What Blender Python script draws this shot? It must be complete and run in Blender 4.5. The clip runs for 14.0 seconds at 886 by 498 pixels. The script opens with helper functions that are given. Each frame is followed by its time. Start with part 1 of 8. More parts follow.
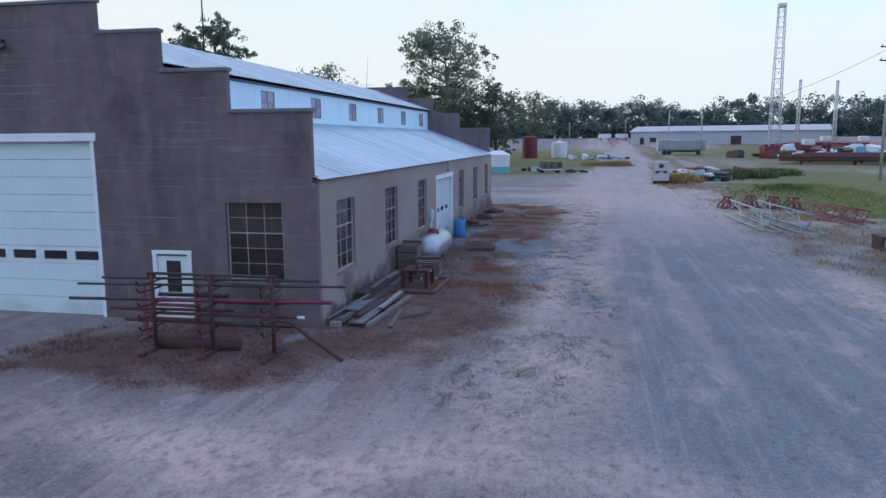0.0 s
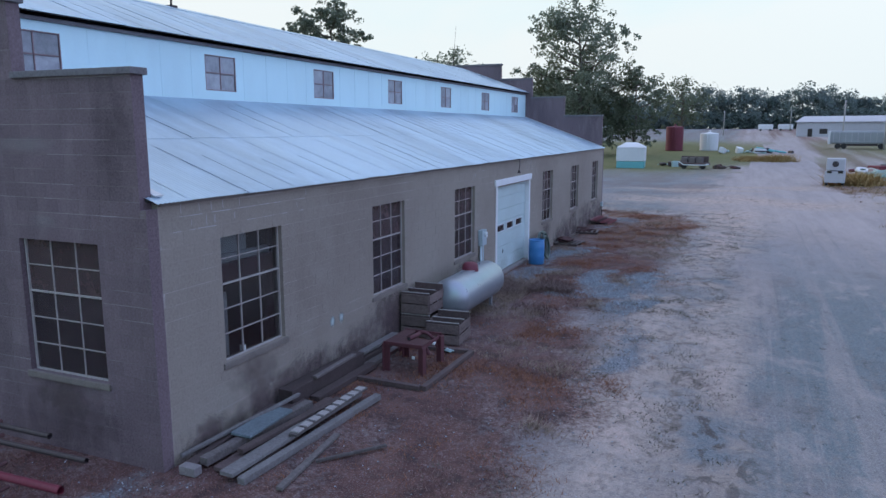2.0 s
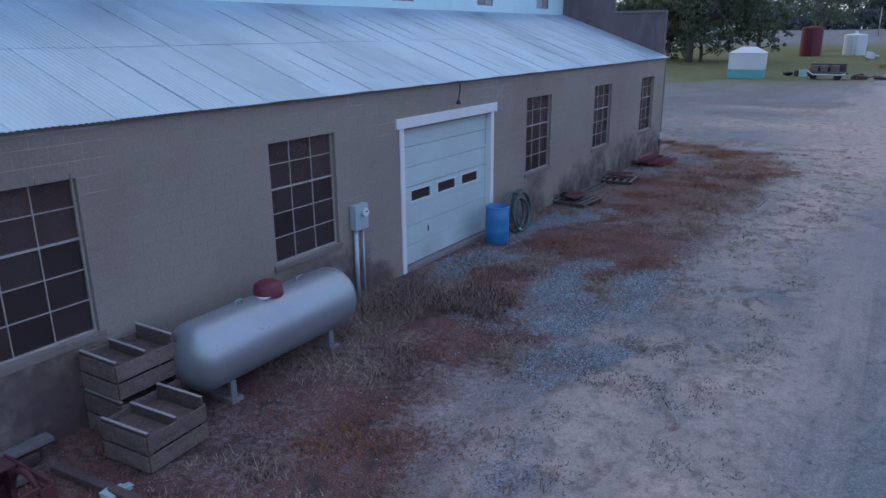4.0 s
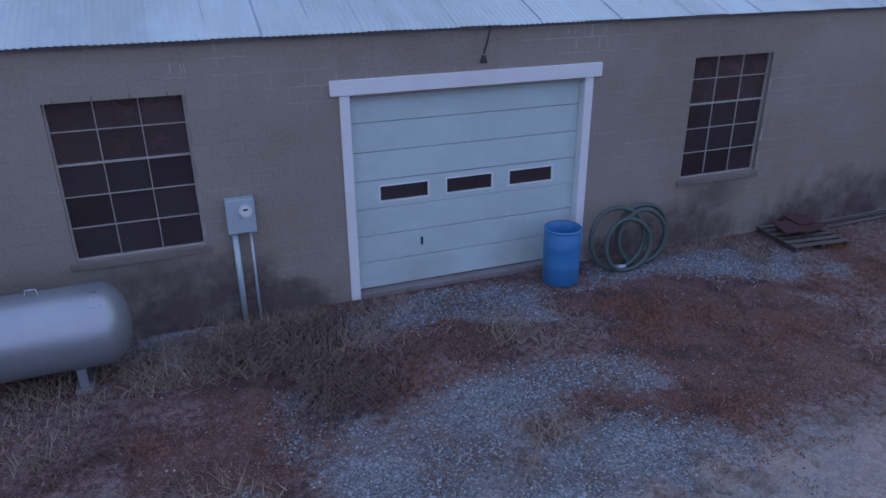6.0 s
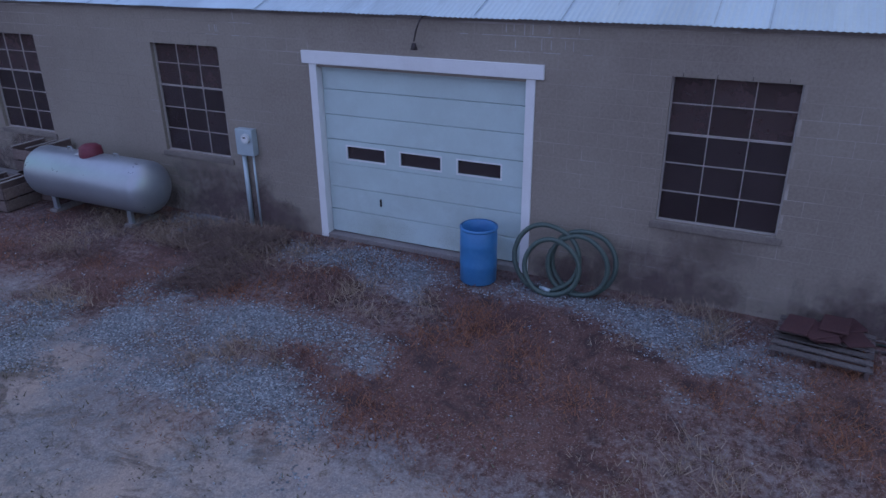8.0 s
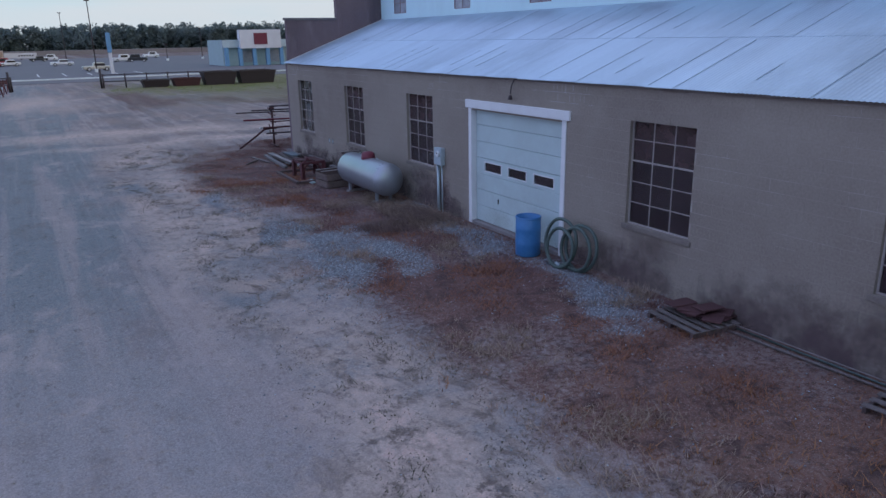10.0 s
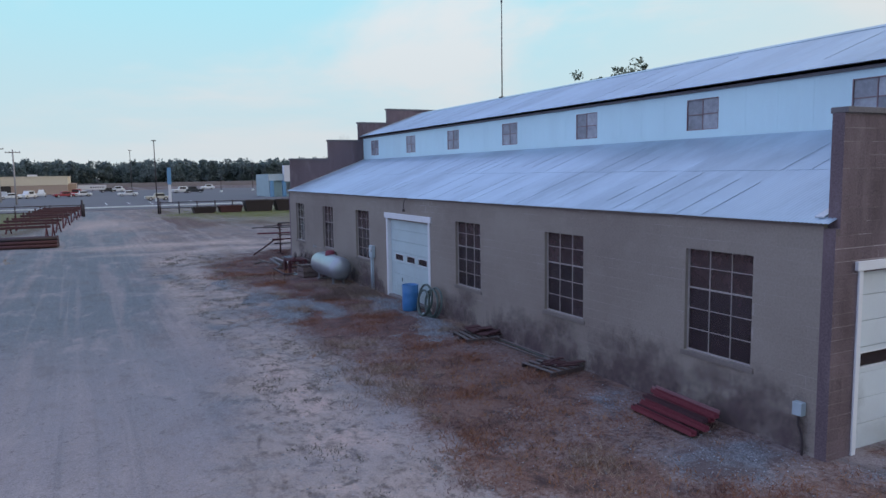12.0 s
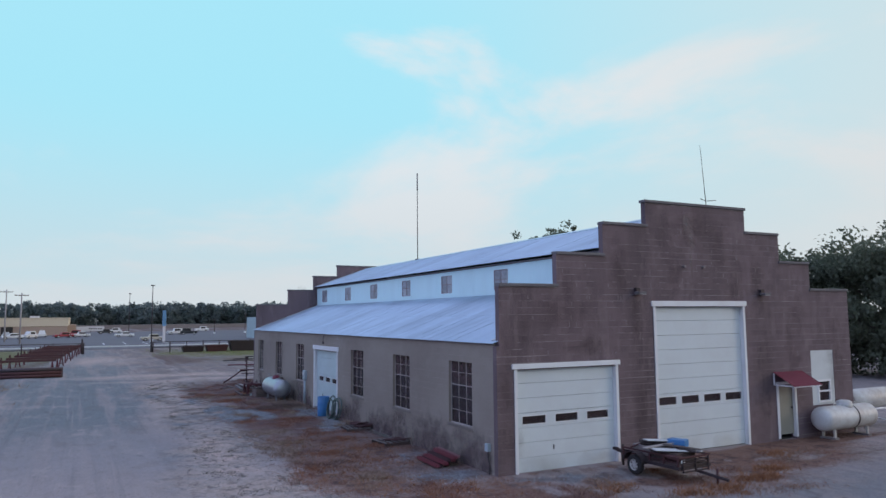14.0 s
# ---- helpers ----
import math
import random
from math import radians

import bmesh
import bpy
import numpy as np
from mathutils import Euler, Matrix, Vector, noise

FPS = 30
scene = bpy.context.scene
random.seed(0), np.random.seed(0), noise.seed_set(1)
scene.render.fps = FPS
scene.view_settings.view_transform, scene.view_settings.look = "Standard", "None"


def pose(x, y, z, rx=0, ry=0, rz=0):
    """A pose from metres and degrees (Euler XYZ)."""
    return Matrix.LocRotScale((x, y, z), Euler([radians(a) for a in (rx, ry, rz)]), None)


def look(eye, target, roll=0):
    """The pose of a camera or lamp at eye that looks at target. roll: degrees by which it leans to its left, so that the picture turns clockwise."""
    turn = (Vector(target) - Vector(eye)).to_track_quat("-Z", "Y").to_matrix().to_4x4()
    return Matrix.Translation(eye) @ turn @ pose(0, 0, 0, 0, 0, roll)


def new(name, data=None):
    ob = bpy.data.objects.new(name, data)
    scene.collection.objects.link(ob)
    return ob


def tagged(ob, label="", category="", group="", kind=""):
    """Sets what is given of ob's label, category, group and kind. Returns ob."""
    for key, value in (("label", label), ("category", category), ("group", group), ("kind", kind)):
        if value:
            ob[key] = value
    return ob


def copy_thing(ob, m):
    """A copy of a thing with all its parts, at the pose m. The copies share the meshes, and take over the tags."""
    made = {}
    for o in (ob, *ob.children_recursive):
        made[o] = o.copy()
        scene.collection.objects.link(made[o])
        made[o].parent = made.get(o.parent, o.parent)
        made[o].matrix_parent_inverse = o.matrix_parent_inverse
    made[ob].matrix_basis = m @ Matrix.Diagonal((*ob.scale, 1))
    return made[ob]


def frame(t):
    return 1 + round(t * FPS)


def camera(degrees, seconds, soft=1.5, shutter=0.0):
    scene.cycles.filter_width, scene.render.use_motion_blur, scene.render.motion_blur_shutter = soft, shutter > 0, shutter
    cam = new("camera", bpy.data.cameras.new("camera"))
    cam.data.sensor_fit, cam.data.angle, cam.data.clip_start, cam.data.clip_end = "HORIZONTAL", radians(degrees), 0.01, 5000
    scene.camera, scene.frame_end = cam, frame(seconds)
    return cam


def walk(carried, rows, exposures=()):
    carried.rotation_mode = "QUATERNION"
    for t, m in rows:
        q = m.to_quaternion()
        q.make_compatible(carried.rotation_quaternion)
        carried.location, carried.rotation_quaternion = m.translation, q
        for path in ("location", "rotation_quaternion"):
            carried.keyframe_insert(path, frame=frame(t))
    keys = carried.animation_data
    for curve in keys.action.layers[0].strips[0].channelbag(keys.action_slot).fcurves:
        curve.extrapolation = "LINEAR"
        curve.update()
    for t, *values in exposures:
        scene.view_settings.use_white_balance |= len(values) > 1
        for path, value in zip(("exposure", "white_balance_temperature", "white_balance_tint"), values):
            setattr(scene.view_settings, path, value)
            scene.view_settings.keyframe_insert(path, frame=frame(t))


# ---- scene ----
cam = camera(64.0, 14.0)
PATH = [
    (0, (6.624, -16.575, 4.694), (6.224, -14.639, 4.39), -0.4),
    (0.5, (6.7, -14.31, 4.699), (6.037, -12.447, 4.397), -0.1),
    (1, (6.817, -11.972, 4.71), (6.058, -10.147, 4.406), 0.0),
    (1.5, (6.965, -9.518, 4.704), (6.199, -7.697, 4.393), -0.0),
    (2, (7.172, -6.928, 4.701), (6.397, -5.114, 4.369), -0.0),
    (2.5, (7.399, -4.228, 4.696), (6.587, -2.441, 4.313), -0.2),
    (3, (7.616, -1.672, 4.693), (6.707, 0.052, 4.244), -0.3),
    (3.5, (7.831, 0.708, 4.684), (6.845, 2.37, 4.167), -0.5),
    (3.7, (7.92, 1.637, 4.685), (6.927, 3.286, 4.14), -0.6),
    (5.8, (8.882, 11.217, 4.741), (7.22, 11.999, 3.949), -0.3),
    (6, (8.982, 12.101, 4.741), (7.263, 12.744, 3.948), -0.4),
    (6.5, (9.187, 14.311, 4.726), (7.372, 14.6, 3.936), -0.4),
    (7, (9.303, 16.534, 4.711), (7.467, 16.469, 3.92), -0.4),
    (7.5, (9.376, 18.722, 4.699), (7.588, 18.303, 3.906), -0.5),
    (8, (9.424, 20.884, 4.688), (7.769, 20.09, 3.893), -0.5),
    (8.5, (9.465, 23.035, 4.677), (8.014, 21.906, 3.89), -0.7),
    (8.7, (9.483, 23.874, 4.674), (8.13, 22.626, 3.892), -0.7),
    (10.8, (9.772, 32.671, 4.632), (8.887, 30.938, 4.173), -0.7),
    (11, (9.807, 33.59, 4.631), (8.922, 31.846, 4.212), -0.7),
    (11.5, (9.936, 36.1, 4.626), (9.047, 34.337, 4.308), -0.9),
    (12, (10.105, 38.742, 4.606), (9.209, 36.967, 4.391), -0.9),
    (12.5, (10.279, 41.406, 4.582), (9.374, 39.626, 4.47), -0.7),
    (13, (10.408, 44.083, 4.558), (9.502, 42.3, 4.547), -0.6),
    (13.5, (10.55, 46.807, 4.541), (9.644, 45.026, 4.63), -0.5),
    (14, (10.71, 49.538, 4.527), (9.804, 47.765, 4.717), -0.5),
]
walk(cam, [(t, look(eye, target, roll)) for t, eye, target, roll in PATH],
     exposures=[(0, 0.64, 6800, 17), (1.5, 0.7, 6950, 16), (2.5, 0.58, 6850, 15), (3.6, 0.4, 6700, 15), (5.9, 0.24, 6680, 22), (7, 0.2, 6620, 22), (8.6, 0.19, 6680, 24), (10.9, 0.35, 7100, 19), (14, 0.32, 7150, 20)])

# ---- world and light ----
SUN_EL, SUN_AZ = 14.0, -62.0          # degrees; azimuth from +y towards +x
world = bpy.data.worlds.new("world")
scene.world = world
world.use_nodes = True
wn, wl = world.node_tree.nodes, world.node_tree.links
wn.clear()
w_out = wn.new("ShaderNodeOutputWorld")
w_bg = wn.new("ShaderNodeBackground")
w_sky = wn.new("ShaderNodeTexSky")
w_sky.sky_type = "NISHITA"
w_sky.sun_disc = False
w_sky.sun_elevation = radians(SUN_EL)
w_sky.sun_rotation = radians(SUN_AZ)
w_sky.air_density, w_sky.dust_density, w_sky.ozone_density = 1.0, 1.2, 2.0
w_tc = wn.new("ShaderNodeTexCoord")
w_map = wn.new("ShaderNodeMapping")
w_map.inputs["Scale"].default_value = (1.0, 1.0, 2.4)
w_map.inputs["Location"].default_value = (1.3, 0.7, 0.4)
w_noise = wn.new("ShaderNodeTexNoise")
w_noise.inputs["Scale"].default_value = 2.3
w_noise.inputs["Detail"].default_value = 6.0
w_noise.inputs["Roughness"].default_value = 0.56
w_noise.inputs["Distortion"].default_value = 0.35


def w_range(sock, a, b, c, d):
    r = wn.new("ShaderNodeMapRange")
    r.interpolation_type = "SMOOTHSTEP"
    for key, v in (("From Min", a), ("From Max", b), ("To Min", c), ("To Max", d)):
        r.inputs[key].default_value = v
    wl.new(sock, r.inputs["Value"])
    return r.outputs["Result"]


def w_blend(fac, a, b, mode="MIX"):
    x = wn.new("ShaderNodeMix")
    x.data_type, x.blend_type = "RGBA", mode
    for sock, v in ((x.inputs[0], fac), (x.inputs[6], a), (x.inputs[7], b)):
        if isinstance(v, bpy.types.NodeSocket):
            wl.new(v, sock)
        else:
            sock.default_value = v
    return x.outputs[2]


w_sep = wn.new("ShaderNodeSeparateXYZ")
w_dot = wn.new("ShaderNodeVectorMath")
w_dot.operation = "DOT_PRODUCT"
w_dot.inputs[1].default_value = (math.sin(radians(SUN_AZ)), math.cos(radians(SUN_AZ)), 0.1)
wl.new(w_tc.outputs["Generated"], w_map.inputs["Vector"])
wl.new(w_map.outputs["Vector"], w_noise.inputs["Vector"])
wl.new(w_tc.outputs["Generated"], w_sep.inputs["Vector"])
wl.new(w_tc.outputs["Generated"], w_dot.inputs[0])
w_z = w_sep.outputs["Z"]
w_high = w_blend(0.12, (4.3, 6.2, 11.4, 1), w_sky.outputs["Color"])                   # unseen sky overhead, made violet to tint the light on the yard
w_col = w_blend(w_range(w_z, 0.40, 0.62, 0, 1.0), (2.65, 6.5, 8.0, 1), w_high)         # clear cyan lower down
w_low = wn.new("ShaderNodeMath")
w_low.operation = "MULTIPLY_ADD"                    # clouds thin out higher up
w_low.inputs[1].default_value = -0.55
w_bank = wn.new("ShaderNodeMath")
w_bank.operation = "MULTIPLY_ADD"                   # and gather to the west
w_bank.inputs[1].default_value = -0.07
wl.new(w_sep.outputs["X"], w_bank.inputs[0])
wl.new(w_noise.outputs["Fac"], w_bank.inputs[2])
wl.new(w_z, w_low.inputs[0])
wl.new(w_bank.outputs["Value"], w_low.inputs[2])
w_col = w_blend(w_range(w_low.outputs["Value"], 0.33, 0.54, 0, 0.82), w_col, (6.0, 6.7, 7.15, 1))
w_col = w_blend(w_range(w_z, 0.0, 0.3, 0.8, 0.0), w_col, (4.6, 5.65, 6.2, 1))           # haze at the horizon
w_east = wn.new("ShaderNodeVectorMath")
w_east.operation = "DOT_PRODUCT"
w_east.inputs[1].default_value = (1.0, 0.0, 0.0)
wl.new(w_tc.outputs["Generated"], w_east.inputs[0])
w_col = w_blend(w_range(w_east.outputs["Value"], 0.35, 0.75, 0.0, 1.0), w_col, (4.4, 5.95, 10.2, 1))  # eastern sky opposite the sun, violet added to tint the light
w_col = w_blend(w_range(w_dot.outputs["Value"], -0.1, 0.8, 0.0, 0.8), w_col, (5.2, 5.95, 6.2, 1))
wl.new(w_col, w_bg.inputs["Color"])
w_bg.inputs["Strength"].default_value = 0.1
wl.new(w_bg.outputs["Background"], w_out.inputs["Surface"])

sun = new("sun", bpy.data.lights.new("sun", "SUN"))
sun.data.energy, sun.data.angle, sun.data.color = 0.5, radians(20), (1.0, 0.9, 0.78)
s_dir = Vector((math.sin(radians(SUN_AZ)) * math.cos(radians(SUN_EL)), math.cos(radians(SUN_AZ)) * math.cos(radians(SUN_EL)), math.sin(radians(SUN_EL))))
sun.matrix_world = look(s_dir * 60, (0, 0, 0))


# ---- materials ----
def node_mat(name):
    m = bpy.data.materials.new(name)
    m.use_nodes = True
    n, l = m.node_tree.nodes, m.node_tree.links
    return m, n, l, n["Principled BSDF"]


def mixc(n, l, fac, a, b, blend="MIX"):
    """A colour mix; each input is a socket or a value."""
    x = n.new("ShaderNodeMix")
    x.data_type, x.blend_type = "RGBA", blend
    for key, v in (("Factor", fac), ("A", a), ("B", b)):
        sock = x.inputs[0] if key == "Factor" else x.inputs[6 if key == "A" else 7]
        if isinstance(v, bpy.types.NodeSocket):
            l.new(v, sock)
        else:
            sock.default_value = (*v, 1) if isinstance(v, tuple) else v
    return x.outputs[2]


def tex_noise(n, l, scale, detail=6.0, rough=0.6, stretch=None, vec=None, dist=0.0):
    t = n.new("ShaderNodeTexNoise")
    t.inputs["Scale"].default_value, t.inputs["Detail"].default_value = scale, detail
    t.inputs["Roughness"].default_value, t.inputs["Distortion"].default_value = rough, dist
    if vec is None:
        vec = n.new("ShaderNodeNewGeometry").outputs["Position"]
    if stretch:
        mp = n.new("ShaderNodeMapping")
        mp.inputs["Scale"].default_value = stretch
        l.new(vec, mp.inputs["Vector"])
        vec = mp.outputs["Vector"]
    l.new(vec, t.inputs["Vector"])
    return t.outputs["Fac"]


def ranged(n, l, v, a, b, c=0.0, d=1.0):
    r = n.new("ShaderNodeMapRange")
    l.new(v, r.inputs["Value"])
    for key, x in (("From Min", a), ("From Max", b), ("To Min", c), ("To Max", d)):
        r.inputs[key].default_value = x
    return r.outputs["Result"]


def surface(name, base, dark, light, rough=0.8, metal=0.0, big=0.6, fine=18.0, bump=0.25, dist=0.01, spots=0.5,
            stretch=None, per_object=0.0, fine_amt=0.35, local=False, per_island=0.0):
    """A worn surface: base colour, stains of the dark colour, chalky light patches, fine grain and relief."""
    m, n, l, p = node_mat(name)
    vec = n.new("ShaderNodeTexCoord").outputs["Object"] if local else None
    a = tex_noise(n, l, big, 5, 0.62, stretch, vec)
    b = tex_noise(n, l, big * 4.3, 6, 0.65, stretch, vec)
    c = tex_noise(n, l, fine, 3, 0.7, None, vec)
    col = mixc(n, l, ranged(n, l, a, 0.42, 0.72, 0.0, spots), base, dark)
    col = mixc(n, l, ranged(n, l, b, 0.5, 0.78, 0.0, spots * 0.8), col, light)
    col = mixc(n, l, fine_amt, col, mixc(n, l, ranged(n, l, c, 0.3, 0.7), dark, light), "MIX")
    if per_object or per_island:
        oi = n.new("ShaderNodeObjectInfo" if per_object else "ShaderNodeNewGeometry")
        amt = per_object or per_island
        hv = n.new("ShaderNodeHueSaturation")
        l.new(ranged(n, l, oi.outputs["Random" if per_object else "Random Per Island"], 0, 1, 1 - amt, 1 + amt), hv.inputs["Value"])
        l.new(col, hv.inputs["Color"])
        col = hv.outputs["Color"]
    l.new(col, p.inputs["Base Color"])
    p.inputs["Metallic"].default_value = metal
    l.new(ranged(n, l, b, 0.3, 0.8, max(rough - 0.12, 0.05), min(rough + 0.12, 1.0)), p.inputs["Roughness"])
    if bump:
        bp = n.new("ShaderNodeBump")
        bp.inputs["Strength"].default_value, bp.inputs["Distance"].default_value = bump, dist
        l.new(c, bp.inputs["Height"])
        l.new(bp.outputs["Normal"], p.inputs["Normal"])
    return m


M_EAST = surface("painted_block_tan", (0.298, 0.254, 0.211), (0.178, 0.136, 0.115), (0.358, 0.317, 0.27), 0.9, big=0.24, fine=26, bump=0.3, dist=0.006, spots=0.9)
M_FACADE = surface("weathered_block", (0.16, 0.11, 0.122), (0.055, 0.037, 0.042), (0.28, 0.214, 0.222), 0.95, big=0.42, fine=30, bump=0.4, dist=0.008, spots=0.9, stretch=(1.5, 1.5, 0.4), per_island=0.09)
M_BLOCK = surface("concrete_block", (0.16, 0.11, 0.122), (0.055, 0.037, 0.042), (0.28, 0.214, 0.222), 0.95, big=0.42, fine=30, bump=0.4, dist=0.008, spots=0.9, stretch=(1.5, 1.5, 0.4), per_object=0.08)
M_EBLOCK = surface("painted_block_course", (0.298, 0.254, 0.211), (0.178, 0.136, 0.115), (0.358, 0.317, 0.27), 0.9, big=0.24, fine=26, bump=0.35, dist=0.006, per_object=0.03, spots=0.9)
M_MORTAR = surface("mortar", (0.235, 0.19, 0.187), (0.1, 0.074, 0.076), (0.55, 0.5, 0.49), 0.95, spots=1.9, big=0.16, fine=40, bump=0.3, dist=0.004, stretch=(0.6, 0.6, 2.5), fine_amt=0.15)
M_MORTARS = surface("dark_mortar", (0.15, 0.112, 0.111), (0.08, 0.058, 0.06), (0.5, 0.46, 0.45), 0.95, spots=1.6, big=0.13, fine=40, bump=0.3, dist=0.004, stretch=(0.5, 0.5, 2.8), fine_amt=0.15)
M_EJOINT = surface("painted_joint", (0.31, 0.262, 0.222), (0.215, 0.172, 0.15), (0.5, 0.46, 0.43), 0.92, big=0.2, fine=40, bump=0.2, dist=0.004, spots=1.5, fine_amt=0.12, stretch=(0.7, 0.7, 1.6))
M_COPING = surface("coping_concrete", (0.15, 0.14, 0.145), (0.07, 0.06, 0.065), (0.25, 0.24, 0.24), 0.9, big=1.0, fine=25)
M_SILL = surface("sill_concrete", (0.22, 0.195, 0.19), (0.11, 0.09, 0.09), (0.33, 0.3, 0.29), 0.92, big=2.0, fine=35, bump=0.4)
M_WHITE = surface("white_paint", (0.74, 0.76, 0.77), (0.5, 0.47, 0.46), (0.84, 0.85, 0.86), 0.55, big=0.8, fine=40, bump=0.06, dist=0.003, spots=0.35, fine_amt=0.12)
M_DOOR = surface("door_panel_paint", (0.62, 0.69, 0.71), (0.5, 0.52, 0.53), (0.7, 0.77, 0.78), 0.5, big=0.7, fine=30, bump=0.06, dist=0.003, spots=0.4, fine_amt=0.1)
# a darker, greener copy of the panel paint, for the east door
M_DOORDK = surface("darker_door_paint", (0.47, 0.595, 0.595), (0.36, 0.43, 0.42), (0.55, 0.68, 0.68), 0.5, big=0.7, fine=30, bump=0.06, dist=0.003, spots=0.6, fine_amt=0.1)
M_CLER = surface("white_metal_siding", (0.58, 0.82, 0.85), (0.46, 0.63, 0.66), (0.66, 0.88, 0.9), 0.5, big=0.5, fine=30, bump=0.05, spots=0.5, stretch=(1, 1, 0.35), fine_amt=0.1)
M_ROOF = surface("galvanised_roof", (0.44, 0.57, 0.655), (0.3, 0.39, 0.455), (0.53, 0.67, 0.75), 0.42, 0.5, big=0.3, fine=14, bump=0.04, spots=1.0, per_object=0.04, fine_amt=0.12, stretch=(0.5, 1.4, 0.5))
M_LAPSHADE = surface("lap_shadow_grey", (0.3, 0.375, 0.44), (0.2, 0.255, 0.305), (0.37, 0.45, 0.52), 0.8, big=2.0, fine=30, bump=0.1)
M_STEEL = surface("old_white_sash", (0.43, 0.39, 0.365), (0.2, 0.16, 0.145), (0.56, 0.52, 0.49), 0.7, big=3.0, fine=60, bump=0.15, dist=0.003)
# near-black: puts the gloom of the inside into the colour; also black fittings
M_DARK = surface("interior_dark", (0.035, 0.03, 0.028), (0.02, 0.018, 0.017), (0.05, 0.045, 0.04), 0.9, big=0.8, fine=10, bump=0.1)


def glass_mat(name, dust, amount):
    """Grimy window glass: clear glass behind an uneven film of dust; the palest film paints in reflected sky."""
    m, n, l, p = node_mat(name)
    p.inputs["Base Color"].default_value = (0.6, 0.62, 0.62, 1)
    p.inputs["Transmission Weight"].default_value = 1.0
    p.inputs["Roughness"].default_value = 0.06
    p.inputs["IOR"].default_value = 1.45
    d = n.new("ShaderNodeBsdfDiffuse")
    oi = n.new("ShaderNodeObjectInfo")
    f = tex_noise(n, l, 3.5, 6, 0.7)
    l.new(mixc(n, l, oi.outputs["Random"], dust, tuple(c * 0.6 for c in dust)), d.inputs["Color"])
    mx = n.new("ShaderNodeMixShader")
    l.new(ranged(n, l, f, 0.3, 0.75, amount * 0.6, min(amount * 1.3, 1)), mx.inputs["Fac"])
    l.new(p.outputs["BSDF"], mx.inputs[1])
    l.new(d.outputs["BSDF"], mx.inputs[2])
    l.new(mx.outputs["Shader"], n["Material Output"].inputs["Surface"])
    return m


M_GLASS = glass_mat("grimy_glass", (0.085, 0.062, 0.066), 0.7)
M_GLASS_CLEAR = glass_mat("thinly_dusted_glass", (0.085, 0.062, 0.066), 0.14)
M_GLASS_BROWN = glass_mat("brown_stained_glass", (0.12, 0.08, 0.08), 0.8)
# pale film: the sky's reflection painted onto the panes
M_GLASS_SKY = glass_mat("sky_toned_glass", (0.55, 0.57, 0.6), 0.88)
M_APRON = surface("damp_wall_patch", (0.2, 0.165, 0.143), (0.11, 0.088, 0.08), (0.27, 0.235, 0.2), 0.92, big=1.6, fine=30, bump=0.3, dist=0.006, spots=0.9)
M_PINK = surface("faded_red_sash", (0.24, 0.14, 0.14), (0.14, 0.08, 0.08), (0.36, 0.27, 0.27), 0.75, big=3.0, fine=60, bump=0.1, dist=0.003)


# ---- mesh helpers ----
def box(bm, x0, x1, y0, y1, z0, z1, m=None):
    vs = [bm.verts.new((x, y, z)) for z in (z0, z1) for x, y in ((x0, y0), (x1, y0), (x1, y1), (x0, y1))]
    if m is not None:
        for v in vs:
            v.co = m @ v.co
    for f in ((3, 2, 1, 0), (4, 5, 6, 7), (0, 1, 5, 4), (1, 2, 6, 5), (2, 3, 7, 6), (3, 0, 4, 7)):
        bm.faces.new([vs[i] for i in f])
    return vs


def bbox(x0, x1, y0, y1, z0, z1, bevel=0.01, seg=2):
    """A new bmesh with one bevelled box."""
    bm = bmesh.new()
    box(bm, x0, x1, y0, y1, z0, z1)
    if bevel:
        bmesh.ops.bevel(bm, geom=bm.edges[:], offset=bevel, segments=seg, affect="EDGES", profile=0.6)
    return bm


def rod(bm, p, q, r, seg=10, r2=None, caps=True):
    """A round bar from p to q."""
    p, q = Vector(p), Vector(q)
    d = (q - p).normalized()
    a = d.orthogonal().normalized()
    b = d.cross(a)
    r2 = r if r2 is None else r2
    rings = []
    for c, rr in ((p, r), (q, r2)):
        rings.append([bm.verts.new(c + (a * math.cos(2 * math.pi * i / seg) + b * math.sin(2 * math.pi * i / seg)) * rr) for i in range(seg)])
    for i in range(seg):
        f = bm.faces.new((rings[0][i], rings[0][(i + 1) % seg], rings[1][(i + 1) % seg], rings[1][i]))
        f.smooth = True
    if caps:
        bm.faces.new(rings[0][::-1])
        bm.faces.new(rings[1])
    return bm


def beam(bm, p, q, w, h, up=(0, 0, 1)):
    """A square bar from p to q."""
    p, q = Vector(p), Vector(q)
    d = (q - p).normalized()
    s = d.cross(Vector(up))
    s = s.normalized() if s.length > 1e-4 else Vector((1, 0, 0))
    u = s.cross(d).normalized()
    a, b = [], []
    for i, j in ((-1, -1), (1, -1), (1, 1), (-1, 1)):
        o = s * (w / 2 * i) + u * (h / 2 * j)
        a.append(bm.verts.new(p + o))
        b.append(bm.verts.new(q + o))
    bm.faces.new(a[::-1])
    bm.faces.new(b)
    for i in range(4):
        bm.faces.new((a[i], a[(i + 1) % 4], b[(i + 1) % 4], b[i]))
    return bm


